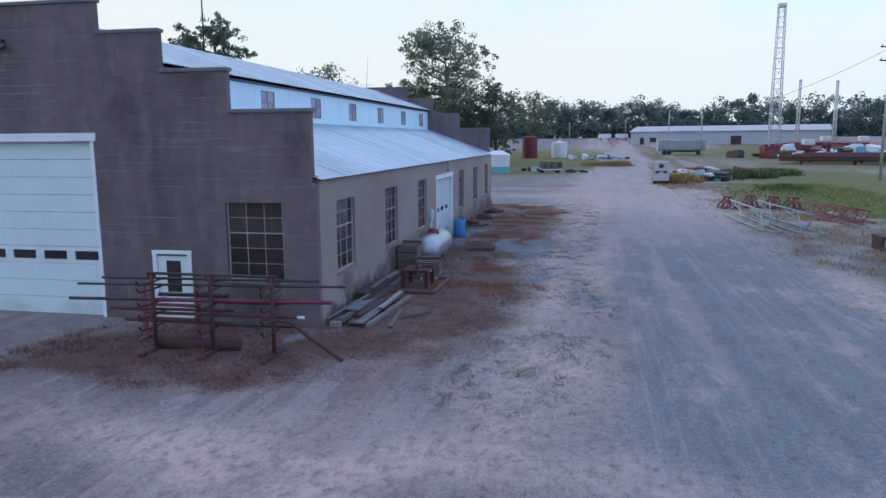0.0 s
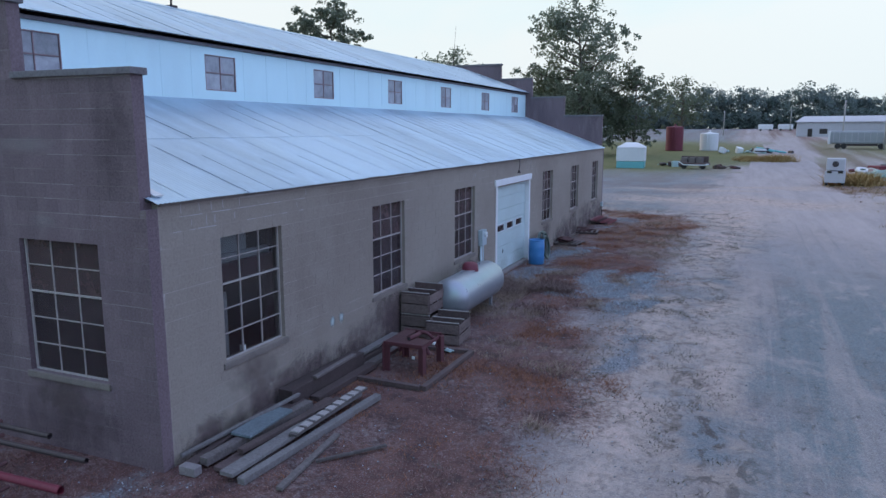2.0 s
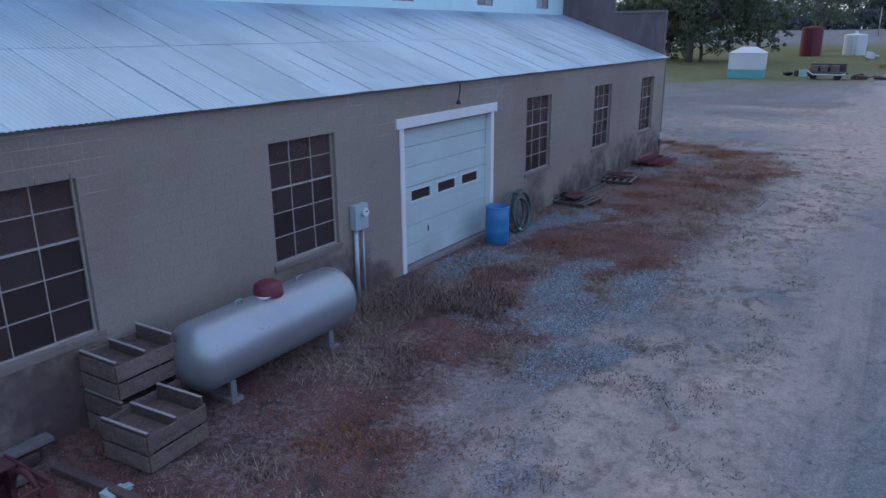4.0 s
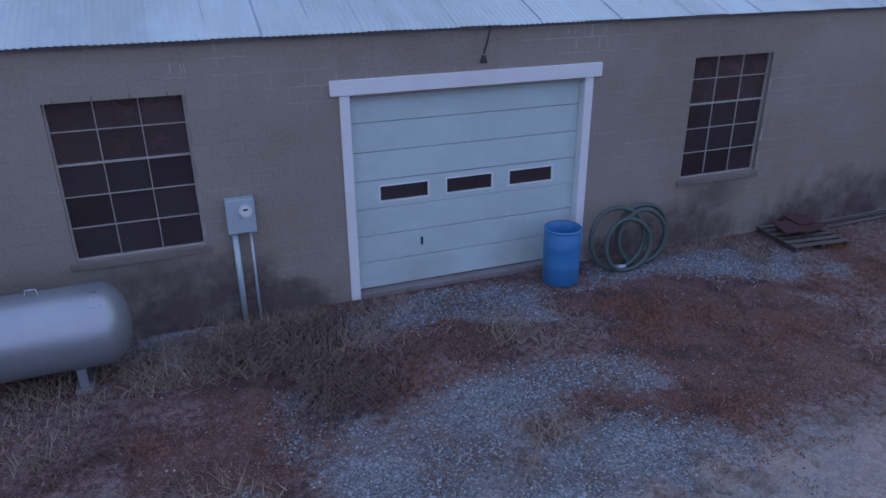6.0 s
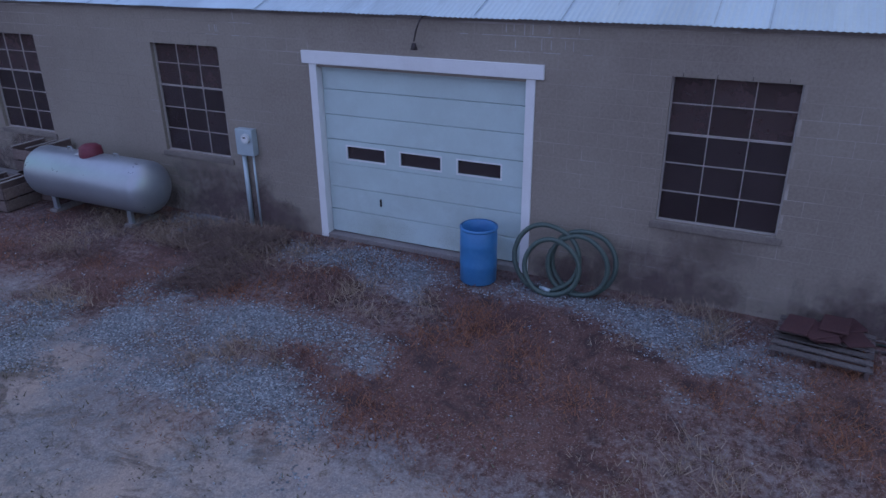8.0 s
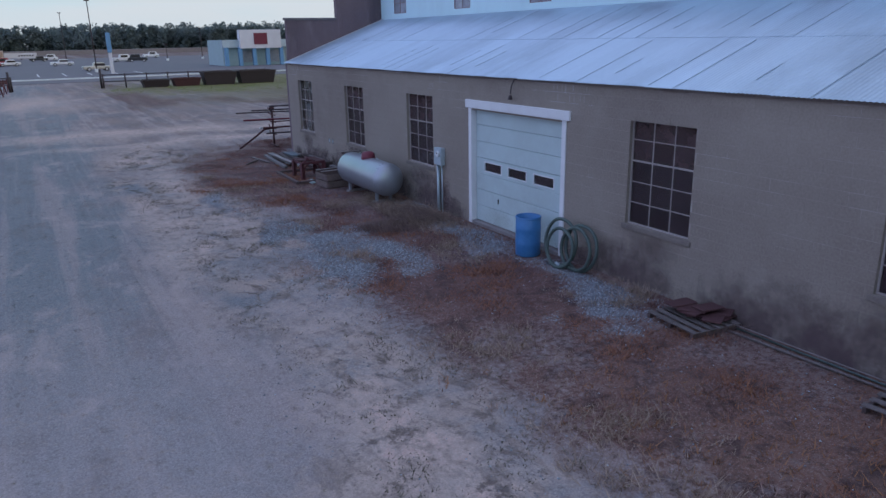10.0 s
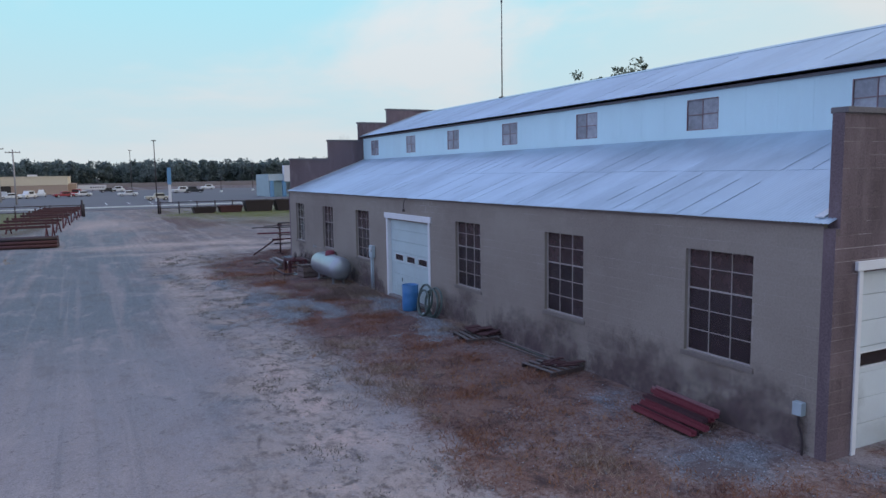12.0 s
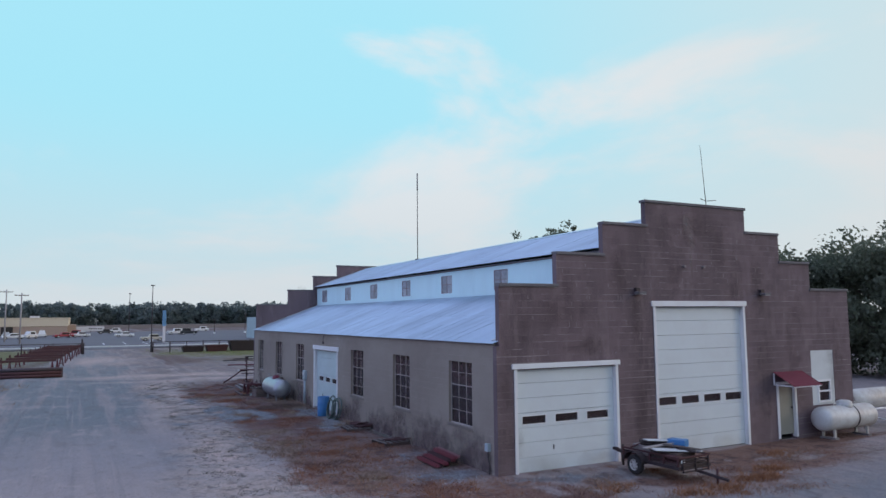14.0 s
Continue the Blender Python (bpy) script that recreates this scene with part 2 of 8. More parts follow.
def sweep(bm, pts, r, seg=8, closed=False):
    """A tube along points."""
    pts = [Vector(p) for p in pts]
    rings = []
    for i, p in enumerate(pts):
        if closed:
            d = pts[(i + 1) % len(pts)] - pts[i - 1]
        else:
            d = pts[min(i + 1, len(pts) - 1)] - pts[max(i - 1, 0)]
        d.normalize()
        a = d.cross(Vector((0.13, 0.27, 0.95))).normalized()
        b = d.cross(a)
        rings.append([bm.verts.new(p + (a * math.cos(2 * math.pi * k / seg) + b * math.sin(2 * math.pi * k / seg)) * r) for k in range(seg)])
    n = len(rings)
    for i in range(n if closed else n - 1):
        for k in range(seg):
            f = bm.faces.new((rings[i][k], rings[i][(k + 1) % seg], rings[(i + 1) % n][(k + 1) % seg], rings[(i + 1) % n][k]))
            f.smooth = True
    return bm


def lathe(bm, prof, seg=32, m=None):
    """Turns (radius, height) points round z."""
    rings = []
    for r, z in prof:
        ring = []
        for i in range(seg):
            co = Vector((r * math.cos(2 * math.pi * i / seg), r * math.sin(2 * math.pi * i / seg), z))
            ring.append(bm.verts.new(m @ co if m is not None else co))
        rings.append(ring)
    for a, b in zip(rings, rings[1:]):
        for i in range(seg):
            f = bm.faces.new((a[i], a[(i + 1) % seg], b[(i + 1) % seg], b[i]))
            f.smooth = True
    return bm


def mesh_of(name, bm, material):
    bmesh.ops.recalc_face_normals(bm, faces=bm.faces[:])
    me = bpy.data.meshes.new(name)
    bm.to_mesh(me)
    bm.free()
    me.materials.append(material)
    return me


def part(name, bm, material, parent, label=""):
    """Links a bmesh as one mesh object under a thing or a part."""
    ob = new(name, mesh_of(name, bm, material))
    ob.parent = parent
    return tagged(ob, label)


def part_of(name, me, parent, m=None):
    """Links ready mesh data as a part."""
    ob = new(name, me)
    ob.parent = parent
    if m is not None:
        ob.matrix_basis = m
    return ob


def thing(name, m, label, category, group="", kind=""):
    ob = new(name)
    ob.empty_display_size = 0.2
    ob.matrix_world = m
    return tagged(ob, label, category, group, kind)


def solid(name, bm, material, label, category, group="", kind="", m=None):
    ob = new(name, mesh_of(name, bm, material))
    if m is not None:
        ob.matrix_world = m
    return tagged(ob, label, category, group, kind)


def stain_mat(name, colour, most, ragged=0.4):
    """A soft-edged stain: thick in the middle of its patch, ragged and thin towards the edge."""
    m, n, l, p = node_mat(name)
    tc = n.new("ShaderNodeTexCoord")
    ln = n.new("ShaderNodeVectorMath")
    ln.operation = "LENGTH"
    l.new(tc.outputs["Object"], ln.inputs[0])
    s = n.new("ShaderNodeMath")
    s.operation = "ADD"
    l.new(ln.outputs["Value"], s.inputs[0])
    l.new(ranged(n, l, tex_noise(n, l, 2.6, 6, 0.65), 0.25, 0.75, -ragged, ragged), s.inputs[1])
    fade = n.new("ShaderNodeMath")
    fade.operation = "MULTIPLY"
    l.new(ranged(n, l, s.outputs["Value"], 0.0, 0.9, most, 0.0), fade.inputs[0])
    l.new(ranged(n, l, ln.outputs["Value"], 0.6, 0.98, 1.0, 0.0), fade.inputs[1])
    f = fade.outputs["Value"]
    g = tex_noise(n, l, 22, 4, 0.7)
    l.new(mixc(n, l, ranged(n, l, g, 0.35, 0.65), tuple(c * 0.75 for c in colour), tuple(c * 1.25 for c in colour)), p.inputs["Base Color"])
    p.inputs["Roughness"].default_value = 0.92
    tr = n.new("ShaderNodeBsdfTransparent")
    mx = n.new("ShaderNodeMixShader")
    l.new(f, mx.inputs["Fac"])
    l.new(tr.outputs["BSDF"], mx.inputs[1])
    l.new(p.outputs["BSDF"], mx.inputs[2])
    l.new(mx.outputs["Shader"], n["Material Output"].inputs["Surface"])
    return m


M_SPLASH = stain_mat("mud_splash_stain", (0.13, 0.092, 0.085), 0.5)
M_DAMP_SHADE = stain_mat("damp_and_shade_stain", (0.1, 0.062, 0.066), 0.62, 0.5)
M_SOOT = stain_mat("dark_water_stain", (0.06, 0.043, 0.047), 0.3, 0.5)
M_TAN = stain_mat("rusty_splash", (0.46, 0.4, 0.3), 0.18)
M_LIME = stain_mat("lime_bloom", (0.33, 0.3, 0.29), 0.38)
M_DAUB = stain_mat("pale_paint_daub", (0.42, 0.52, 0.52), 0.95, 0.35)
stain_me = {}


def stain(parent, u, z, w, h, mat, label="", out=0.0042, lean=0.0):
    """A thin stain lying on a wall face, w and h its half sizes."""
    if mat.name not in stain_me:
        bm = bmesh.new()
        bm.faces.new([bm.verts.new(v) for v in ((-1, 0, -1), (-1, 0, 1), (1, 0, 1), (1, 0, -1))])
        stain_me[mat.name] = mesh_of("stain", bm, mat)
    ob = part_of("stain", stain_me[mat.name], parent, pose(u, out, z, 0, lean, 0) @ Matrix.Diagonal((w, 1, h, 1)))
    ob.visible_shadow = False
    return tagged(ob, label)


# ---- the ground ----
def vnoise(x, y, s, o=0.0):
    return noise.noise((x * s + o, y * s - o, o * 0.37))


def ell(x, y, cx, cy, rx, ry, soft=0.35):
    d = math.hypot((x - cx) / rx, (y - cy) / ry)
    return max(0.0, min(1.0, (1 + soft - d) / (2 * soft)))


def step_in(v, a, b):
    return max(0.0, min(1.0, (v - a) / (b - a)))


EDGE_Y, EDGE_X = (-6, -0.6, 2.7, 8.7, 14, 17.6, 21.5, 25.4, 30.7, 34), (4.2, 5.0, 5.7, 5.1, 5.0, 4.9, 5.3, 5.9, 6.0, 4.8)


def cover(x, y):
    """How much of each ground cover lies at a place: dry weeds, pale dirt, green grass, loose gravel."""
    n1, n2, n3 = vnoise(x, y, 0.22, 3), vnoise(x, y, 0.6, 9), vnoise(x, y, 1.7, 5)
    w = n1 * 1.6 + n2 * 0.9 + n3 * 0.35
    edge = float(np.interp(y, EDGE_Y, EDGE_X)) + w * 0.8
    weeds = 0.0
    if -6.5 < y < 35.5 and x > -0.1:
        weeds = step_in(edge - x, 0, 1.6) * step_in(34.4 + w - y, 0, 1.5) * step_in(y + 5.0 + w, 0, 1.5)
    if -6.5 < y < 0.3 and x < 1.5:
        weeds = max(weeds, step_in(x + 6.0 + w - 0.5 * (y + 2), 0, 1.5) * step_in(y + 5.2 + w, 0, 1.4) * step_in(2.6 + w - x, 0, 1.5))
    if y > 31.8 and -17.5 < x < 0.5:
        weeds = max(weeds, 0.95 * step_in(36.0 + w - y, 0, 1.5) * step_in(n2 + n3, -0.5, 0.05))
    gravel = 0.0
    for cx, cy, rx, ry in ((2.9, 15.2, 0.5, 2.2), (3.6, 13.6, 0.4, 1.2), (4.5, 15.8, 0.6, 1.3), (4.6, 12.0, 0.35, 1.2), (0.45, 19.8, 0.4, 1.6), (1.1, 20.7, 0.7, 0.9), (0.4, 11.7, 0.25, 0.6), (0.7, 27.8, 0.55, 0.7), (1.0, 31.2, 1.0, 0.9), (-2.2, 32.9, 2.2, 0.45), (0.3, -0.6, 0.5, 0.4),
                           (0.7, 15.6, 0.45, 1.6), (4.9, 8.0, 0.4, 1.6)):
        gravel = max(gravel, ell(x + n2 * 0.9 + n3 * 0.5, y + n1 * 1.3 + n3 * 0.9, cx, cy, rx, ry, 0.5))
    weeds *= 1 - gravel * 0.92
    bare = 0.68 - 0.12 * step_in(y, 16, 22) * step_in(x, 2.6, 3.6)
    weeds *= bare + (1 - bare) * step_in(n2 + n3 * 0.9, -0.35, 0.2)
    pale = 0.0
    for cx, cy, rx, ry in ((6.0, 24.0, 0.95, 6.0), (6.3, 31.0, 1.8, 5.5), (7.0, 36.5, 2.0, 4.0), (5.4, 6.0, 0.9, 6.5), (3.0, -6.6, 6.5, 1.1), (6.8, 12.0, 0.6, 3.0), (7.3, 9.0, 0.4, 3.0),
                           (7.0, 44.0, 9.0, 3.5), (9.0, -38.0, 3.5, 8.0), (3.0, -12.0, 9.0, 2.0), (5.8, -3.0, 1.2, 3.5), (15.5, 6.0, 1.2, 6.0), (42, 82, 14, 3), (3, 52, 6, 1.6), (9, 57, 4, 1.4)):
        pale = max(pale, ell(x + w * 0.5, y + n1 * 2.5, cx, cy, rx, ry, 0.55))
    pale *= 0.55 + 0.45 * step_in(n2 + n3, -0.4, 0.3)
    brush = step_in(x - 13.6 - w * 1.2 - 0.02 * abs(y - 20), 0, 2.2)
    if y > 44:
        brush = max(brush, step_in(y - 47 - w * 2.0 - (5 if 6 < x < 14 else 0) + max(0, 6 - x) * 0.5, 0, 4) * (0 if 4 + (y - 50) * 0.07 < x - w < 11 + (y - 50) * 0.1 else 1))
    if y < -20:
        side = 1 if (x > 12.5 + w or x < 3.5 - w + (y + 20) * 0.02) else 0
        brush = max(brush, side * step_in(-24 - y + w, 0, 3))
    weeds = max(weeds, brush * (0.4 if y > 44 and x < 13 else 0.7) * step_in(n2 + n1, -0.6, 0.2))
    green = 0.0
    if brush > 0:
        for cx, cy, rx, ry in ((32, 46, 14, 19), (33, 72, 12, 24), (60, 20, 36, 40), (-9, -52, 9, 9), (30, -55, 18, 30), (-14, 128, 34, 52), (-8, 84, 13, 7), (60, -30, 40, 60), (-60, -50, 50, 60), (-60, 90, 45, 45), (70, 150, 50, 60)):
            green = max(green, ell(x + w * 2, y + w * 2, cx, cy, rx, ry, 0.4))
        green *= brush
    return weeds, pale, green, gravel


def churned(x, y):
    """Where the yard is churned into dark clods and patches of blue-grey gravel beside the weeds."""
    if 32.5 < y < 47 and -16 < x < 5:
        return 0.6 * step_in(vnoise(x, y, 0.4, 43) + 0.4 * vnoise(x, y, 1.1, 8), -0.15, 0.35) * step_in(y, 32.5, 34.5)
    if not (-5 < y < 36 and 1.5 < x < 10):
        return 0.0
    d = x - float(np.interp(y, EDGE_Y, EDGE_X)) - 0.9 * vnoise(x, y, 0.3, 21)
    return step_in(d, -1.6, -0.2) * step_in(2.6 - d, 0, 1.2) * step_in(vnoise(x, y, 0.45, 41), -0.45, 0.1) * (1 - 0.15 * step_in(y, 22, 27))


def spread(lo, hi, stepw, far, grow=1.28):
    mid = list(np.arange(lo, hi + 1e-6, stepw))
    out, d, v = [], stepw, hi
    while v < far:
        d *= grow
        v += d
        out.append(v)
    ins, d, v = [], stepw, lo
    while v > -far:
        d *= grow
        v -= d
        ins.append(v)
    return ins[::-1] + mid + out


def land(y):
    """The land climbs gently towards the woods in the north."""
    return max(0.0, min(5.3, 0.021 * (y - 90)))


def height(x, y):
    h = 0.035 * vnoise(x, y, 0.35, 2) + 0.02 * vnoise(x, y, 1.3, 7)
    if x < 0.6 and -0.6 < y < 32.5:
        h = h * 0.3
    far = max(abs(x - 5) - 40, abs(y - 15) - 70, 0)
    return h * (1 if far == 0 else max(0, 1 - far / 30)) + land(y)


gx, gy = spread(-7, 22, 0.27, 2600), spread(-19, 54, 0.3, 2600)
nx, ny = len(gx), len(gy)
verts = [(x, y, height(x, y)) for y in gy for x in gx]
quads = [(j * nx + i, j * nx + i + 1, (j + 1) * nx + i + 1, (j + 1) * nx + i) for j in range(ny - 1) for i in range(nx - 1)]
g_me = bpy.data.meshes.new("ground")
g_me.from_pydata(verts, [], quads)
g_col = g_me.color_attributes.new("cover", "FLOAT_COLOR", "POINT")
g_col.data.foreach_set("color", np.array([cover(v[0], v[1]) for v in verts], dtype=np.float32).ravel())
g_chu = g_me.attributes.new("churn", "FLOAT", "POINT")
g_chu.data.foreach_set("value", np.array([churned(v[0], v[1]) for v in verts], dtype=np.float32))
g_me.polygons.foreach_set("use_smooth", [True] * len(quads))


def ground_mat():
    m, n, l, p = node_mat("yard_ground")
    at = n.new("ShaderNodeVertexColor")
    at.layer_name = "cover"
    sep = n.new("ShaderNodeSeparateColor")
    l.new(at.outputs["Color"], sep.inputs["Color"])
    big, mid = tex_noise(n, l, 0.12, 5, 0.6), tex_noise(n, l, 0.9, 6, 0.65)
    fine, grit = tex_noise(n, l, 9, 5, 0.75), tex_noise(n, l, 38, 3, 0.8)
    ruts = tex_noise(n, l, 1.0, 4, 0.6, (1.15, 0.085, 1), None, 0.25)
    vor = n.new("ShaderNodeTexVoronoi")
    vor.inputs["Scale"].default_value = 52
    l.new(n.new("ShaderNodeNewGeometry").outputs["Position"], vor.inputs["Vector"])
    # packed grey gravel with brown dirt and wheel tracks
    patch = tex_noise(n, l, 0.5, 6, 0.62, (1.0, 0.4, 1))
    col = mixc(n, l, ranged(n, l, big, 0.35, 0.65), (0.285, 0.3, 0.325), (0.43, 0.335, 0.325))
    col = mixc(n, l, ranged(n, l, patch, 0.48, 0.6, 0, 0.8), col, (0.42, 0.32, 0.295))
    col = mixc(n, l, ranged(n, l, ruts, 0.53, 0.68, 0, 0.75), col, (0.5, 0.42, 0.375))
    col = mixc(n, l, ranged(n, l, mid, 0.52, 0.75, 0, 0.5), col, (0.13, 0.112, 0.105))
    px = n.new("ShaderNodeSeparateXYZ")
    l.new(n.new("ShaderNodeNewGeometry").outputs["Position"], px.inputs["Vector"])
    lane = n.new("ShaderNodeMath")                  # the driven lane is blue slate chippings, its left side earthy
    lane.operation = "ADD"
    l.new(px.outputs["X"], lane.inputs[0])
    l.new(ranged(n, l, tex_noise(n, l, 0.35, 5, 0.65, (1.0, 0.3, 1)), 0.3, 0.7, -3.2, 3.2), lane.inputs[1])
    slate_f = ranged(n, l, lane.outputs["Value"], 6.4, 8.6, 0.0, 0.62)
    south = n.new("ShaderNodeMath")                 # bluer, darker chippings on its southern half, their backlit look put into the colour
    south.operation = "MULTIPLY"
    l.new(slate_f, south.inputs[0])
    l.new(ranged(n, l, px.outputs["Y"], 12, 34, 1.55, 0.4), south.inputs[1])
    col = mixc(n, l, south.outputs["Value"], col, (0.215, 0.275, 0.292))
    warm = n.new("ShaderNodeMath")                  # the northern half is warm and pale, low-sun sheen painted into its dirt
    warm.operation = "MULTIPLY"
    l.new(ranged(n, l, px.outputs["Y"], 14, 34, 0.0, 0.75), warm.inputs[0])
    l.new(ranged(n, l, tex_noise(n, l, 0.3, 5, 0.62, (1.0, 0.35, 1)), 0.32, 0.6, 0.35, 1.0), warm.inputs[1])
    col = mixc(n, l, warm.outputs["Value"], col, (0.52, 0.43, 0.42))
    earth = n.new("ShaderNodeMath")                 # trodden brown earth south of the building
    earth.operation = "MULTIPLY"
    l.new(ranged(n, l, px.outputs["Y"], -3, 5, 0.92, 0.0), earth.inputs[0])
    l.new(ranged(n, l, lane.outputs["Value"], 4.5, 9.0, 1.0, 0.0), earth.inputs[1])
    col = mixc(n, l, earth.outputs["Value"], col, mixc(n, l, ranged(n, l, patch, 0.42, 0.6), (0.21, 0.17, 0.168), (0.36, 0.245, 0.195)))
    bands = tex_noise(n, l, 1.0, 5, 0.62, (0.9, 0.05, 1), None, 0.25)
    col = mixc(n, l, ranged(n, l, bands, 0.53, 0.61, 0, 0.62), col, (0.52, 0.43, 0.4))
    tracks = tex_noise(n, l, 1.0, 4, 0.6, (3.4, 0.045, 1), None, 0.2)
    col = mixc(n, l, ranged(n, l, tracks, 0.56, 0.64, 0, 0.5), col, (0.5, 0.44, 0.42))
    col = mixc(n, l, ranged(n, l, tracks, 0.36, 0.44, 0.45, 0), col, (0.17, 0.18, 0.195))
    stones = mixc(n, l, ranged(n, l, vor.outputs["Color"], 0.2, 0.9), (0.1, 0.1, 0.11), (0.38, 0.38, 0.38))
    col = mixc(n, l, 0.4, col, stones)
    blot = tex_noise(n, l, 0.85, 8, 0.74, (1.0, 0.45, 1), None, 0.3)
    col = mixc(n, l, ranged(n, l, blot, 0.54, 0.66, 0, 0.5), col, (0.15, 0.125, 0.118))
    col = mixc(n, l, ranged(n, l, blot, 0.34, 0.46, 0.6, 0), col, (0.54, 0.45, 0.415))
    clods = tex_noise(n, l, 4.2, 6, 0.7, (1.0, 0.7, 1))
    col = mixc(n, l, ranged(n, l, clods, 0.6, 0.66, 0, 0.65), col, (0.085, 0.078, 0.072))
    dust = n.new("ShaderNodeMath")                  # pinkish sheen of the low sun, painted over the stones towards the north
    dust.operation = "MULTIPLY"
    l.new(ranged(n, l, px.outputs["Y"], 14, 32, 0.0, 0.75), dust.inputs[0])
    l.new(ranged(n, l, ruts, 0.36, 0.6, 0.45, 1.0), dust.inputs[1])
    drive = n.new("ShaderNodeMath")
    drive.operation = "MULTIPLY"
    l.new(dust.outputs["Value"], drive.inputs[0])
    l.new(ranged(n, l, px.outputs["X"], 2.5, 6.5), drive.inputs[1])
    col = mixc(n, l, drive.outputs["Value"], col, (0.54, 0.475, 0.475))
    apron = n.new("ShaderNodeMath")                 # blue chippings before the north doors
    apron.operation = "MULTIPLY"
    l.new(ranged(n, l, px.outputs["Y"], 34.5, 37.5, 0.0, 0.75), apron.inputs[0])
    l.new(ranged(n, l, lane.outputs["Value"], 1.5, 5.0, 1.0, 0.0), apron.inputs[1])
    col = mixc(n, l, apron.outputs["Value"], col, mixc(n, l, ranged(n, l, vor.outputs["Color"], 0.15, 0.85), (0.15, 0.18, 0.2), (0.28, 0.325, 0.355)))

    def masked(sock, soft=0.22):
        s = n.new("ShaderNodeMath")
        s.operation = "ADD"
        l.new(sock, s.inputs[0])
        l.new(ranged(n, l, fine, 0.25, 0.75, -0.45, 0.45), s.inputs[1])
        return ranged(n, l, s.outputs["Value"], 0.5 - soft * 1.4, 0.5 + soft * 1.4)

    chu = n.new("ShaderNodeAttribute")
    chu.attribute_name = "churn"
    lump = tex_noise(n, l, 1.0, 6, 0.66, (2.8, 1.7, 1), None, 0.8)
    slate = mixc(n, l, ranged(n, l, vor.outputs["Color"], 0.15, 0.85), (0.15, 0.175, 0.195), (0.27, 0.3, 0.325))
    wet = mixc(n, l, ranged(n, l, tex_noise(n, l, 0.8, 5, 0.6), 0.4, 0.58), slate, (0.42, 0.345, 0.305))
    wet = mixc(n, l, ranged(n, l, lump, 0.51, 0.6, 0, 0.85), wet, (0.08, 0.064, 0.056))
    col = mixc(n, l, masked(chu.outputs["Fac"], 0.4), col, wet)
    pale = mixc(n, l, ranged(n, l, clods, 0.48, 0.64), (0.58, 0.48, 0.425), (0.34, 0.27, 0.24))
    tread = n.new("ShaderNodeMath")                 # scattered dark clods in the pale dirt beside the northern weeds
    tread.operation = "MULTIPLY"
    l.new(ranged(n, l, tex_noise(n, l, 2.6, 8, 0.72, (1.0, 0.8, 1)), 0.54, 0.61, 0, 0.8), tread.inputs[0])
    l.new(ranged(n, l, px.outputs["Y"], 8, 18), tread.inputs[1])
    pale = mixc(n, l, tread.outputs["Value"], pale, (0.12, 0.092, 0.082))
    col = mixc(n, l, masked(sep.outputs["Green"], 0.35), col, pale)
    grav = mixc(n, l, ranged(n, l, vor.outputs["Color"], 0.15, 0.85), (0.11, 0.12, 0.135), (0.38, 0.405, 0.44))
    grav = mixc(n, l, ranged(n, l, mid, 0.46, 0.58, 0, 0.75), grav, (0.15, 0.1, 0.092))
    col = mixc(n, l, masked(at.outputs["Alpha"]), col, grav)
    weed = mixc(n, l, ranged(n, l, mid, 0.35, 0.7), (0.145, 0.071, 0.066), (0.215, 0.117, 0.1))
    weed = mixc(n, l, ranged(n, l, px.outputs["Y"], 18, 26, 0.0, 0.5), weed, (0.33, 0.2, 0.145))
    weed = mixc(n, l, ranged(n, l, fine, 0.5, 0.68, 0, 0.85), weed, (0.075, 0.042, 0.038))
    weed = mixc(n, l, ranged(n, l, grit, 0.55, 0.68, 0, 0.8), weed, (0.33, 0.3, 0.3))
    soil = tex_noise(n, l, 1.6, 7, 0.7, None, None, 0.4)
    weed = mixc(n, l, ranged(n, l, soil, 0.5, 0.62, 0, 0.75), weed, (0.07, 0.047, 0.048))
    weed = mixc(n, l, ranged(n, l, soil, 0.3, 0.42, 0.6, 0), weed, (0.24, 0.195, 0.19))
    col = mixc(n, l, masked(sep.outputs["Red"]), col, weed)
    green = mixc(n, l, ranged(n, l, mid, 0.35, 0.7), (0.14, 0.17, 0.06), (0.25, 0.215, 0.11))
    col = mixc(n, l, masked(sep.outputs["Blue"]), col, green)
    col = mixc(n, l, 0.5, col, mixc(n, l, ranged(n, l, grit, 0.3, 0.7), (0.06, 0.05, 0.05), (0.4, 0.38, 0.37)), "OVERLAY")
    l.new(col, p.inputs["Base Color"])
    p.inputs["Roughness"].default_value = 0.95
    p.inputs["Specular IOR Level"].default_value = 0.2
    bp = n.new("ShaderNodeBump")
    bp.inputs["Strength"].default_value, bp.inputs["Distance"].default_value = 0.6, 0.03
    l.new(mixc(n, l, 0.5, fine, grit), bp.inputs["Height"])
    l.new(bp.outputs["Normal"], p.inputs["Normal"])
    return m


g_me.materials.append(ground_mat())
tagged(new("ground", g_me), "packed grey gravel yard with dry weeds and dirt tracks", "ground", kind="structure")


# ---- the workshop building ----
L, W, RX = 31.9, 16.1, -8.06          # length along y, width along -x, ridge line
EAST = lambda y, z=0.0, out=0.0: pose(out, y, z, 0, 0, -90)
SOUTH = lambda x, z=0.0, out=0.0: pose(x, -out, z, 0, 0, 180)
NORTH = lambda x, z=0.0, out=0.0: pose(x, L + out, z, 0, 0, 0)

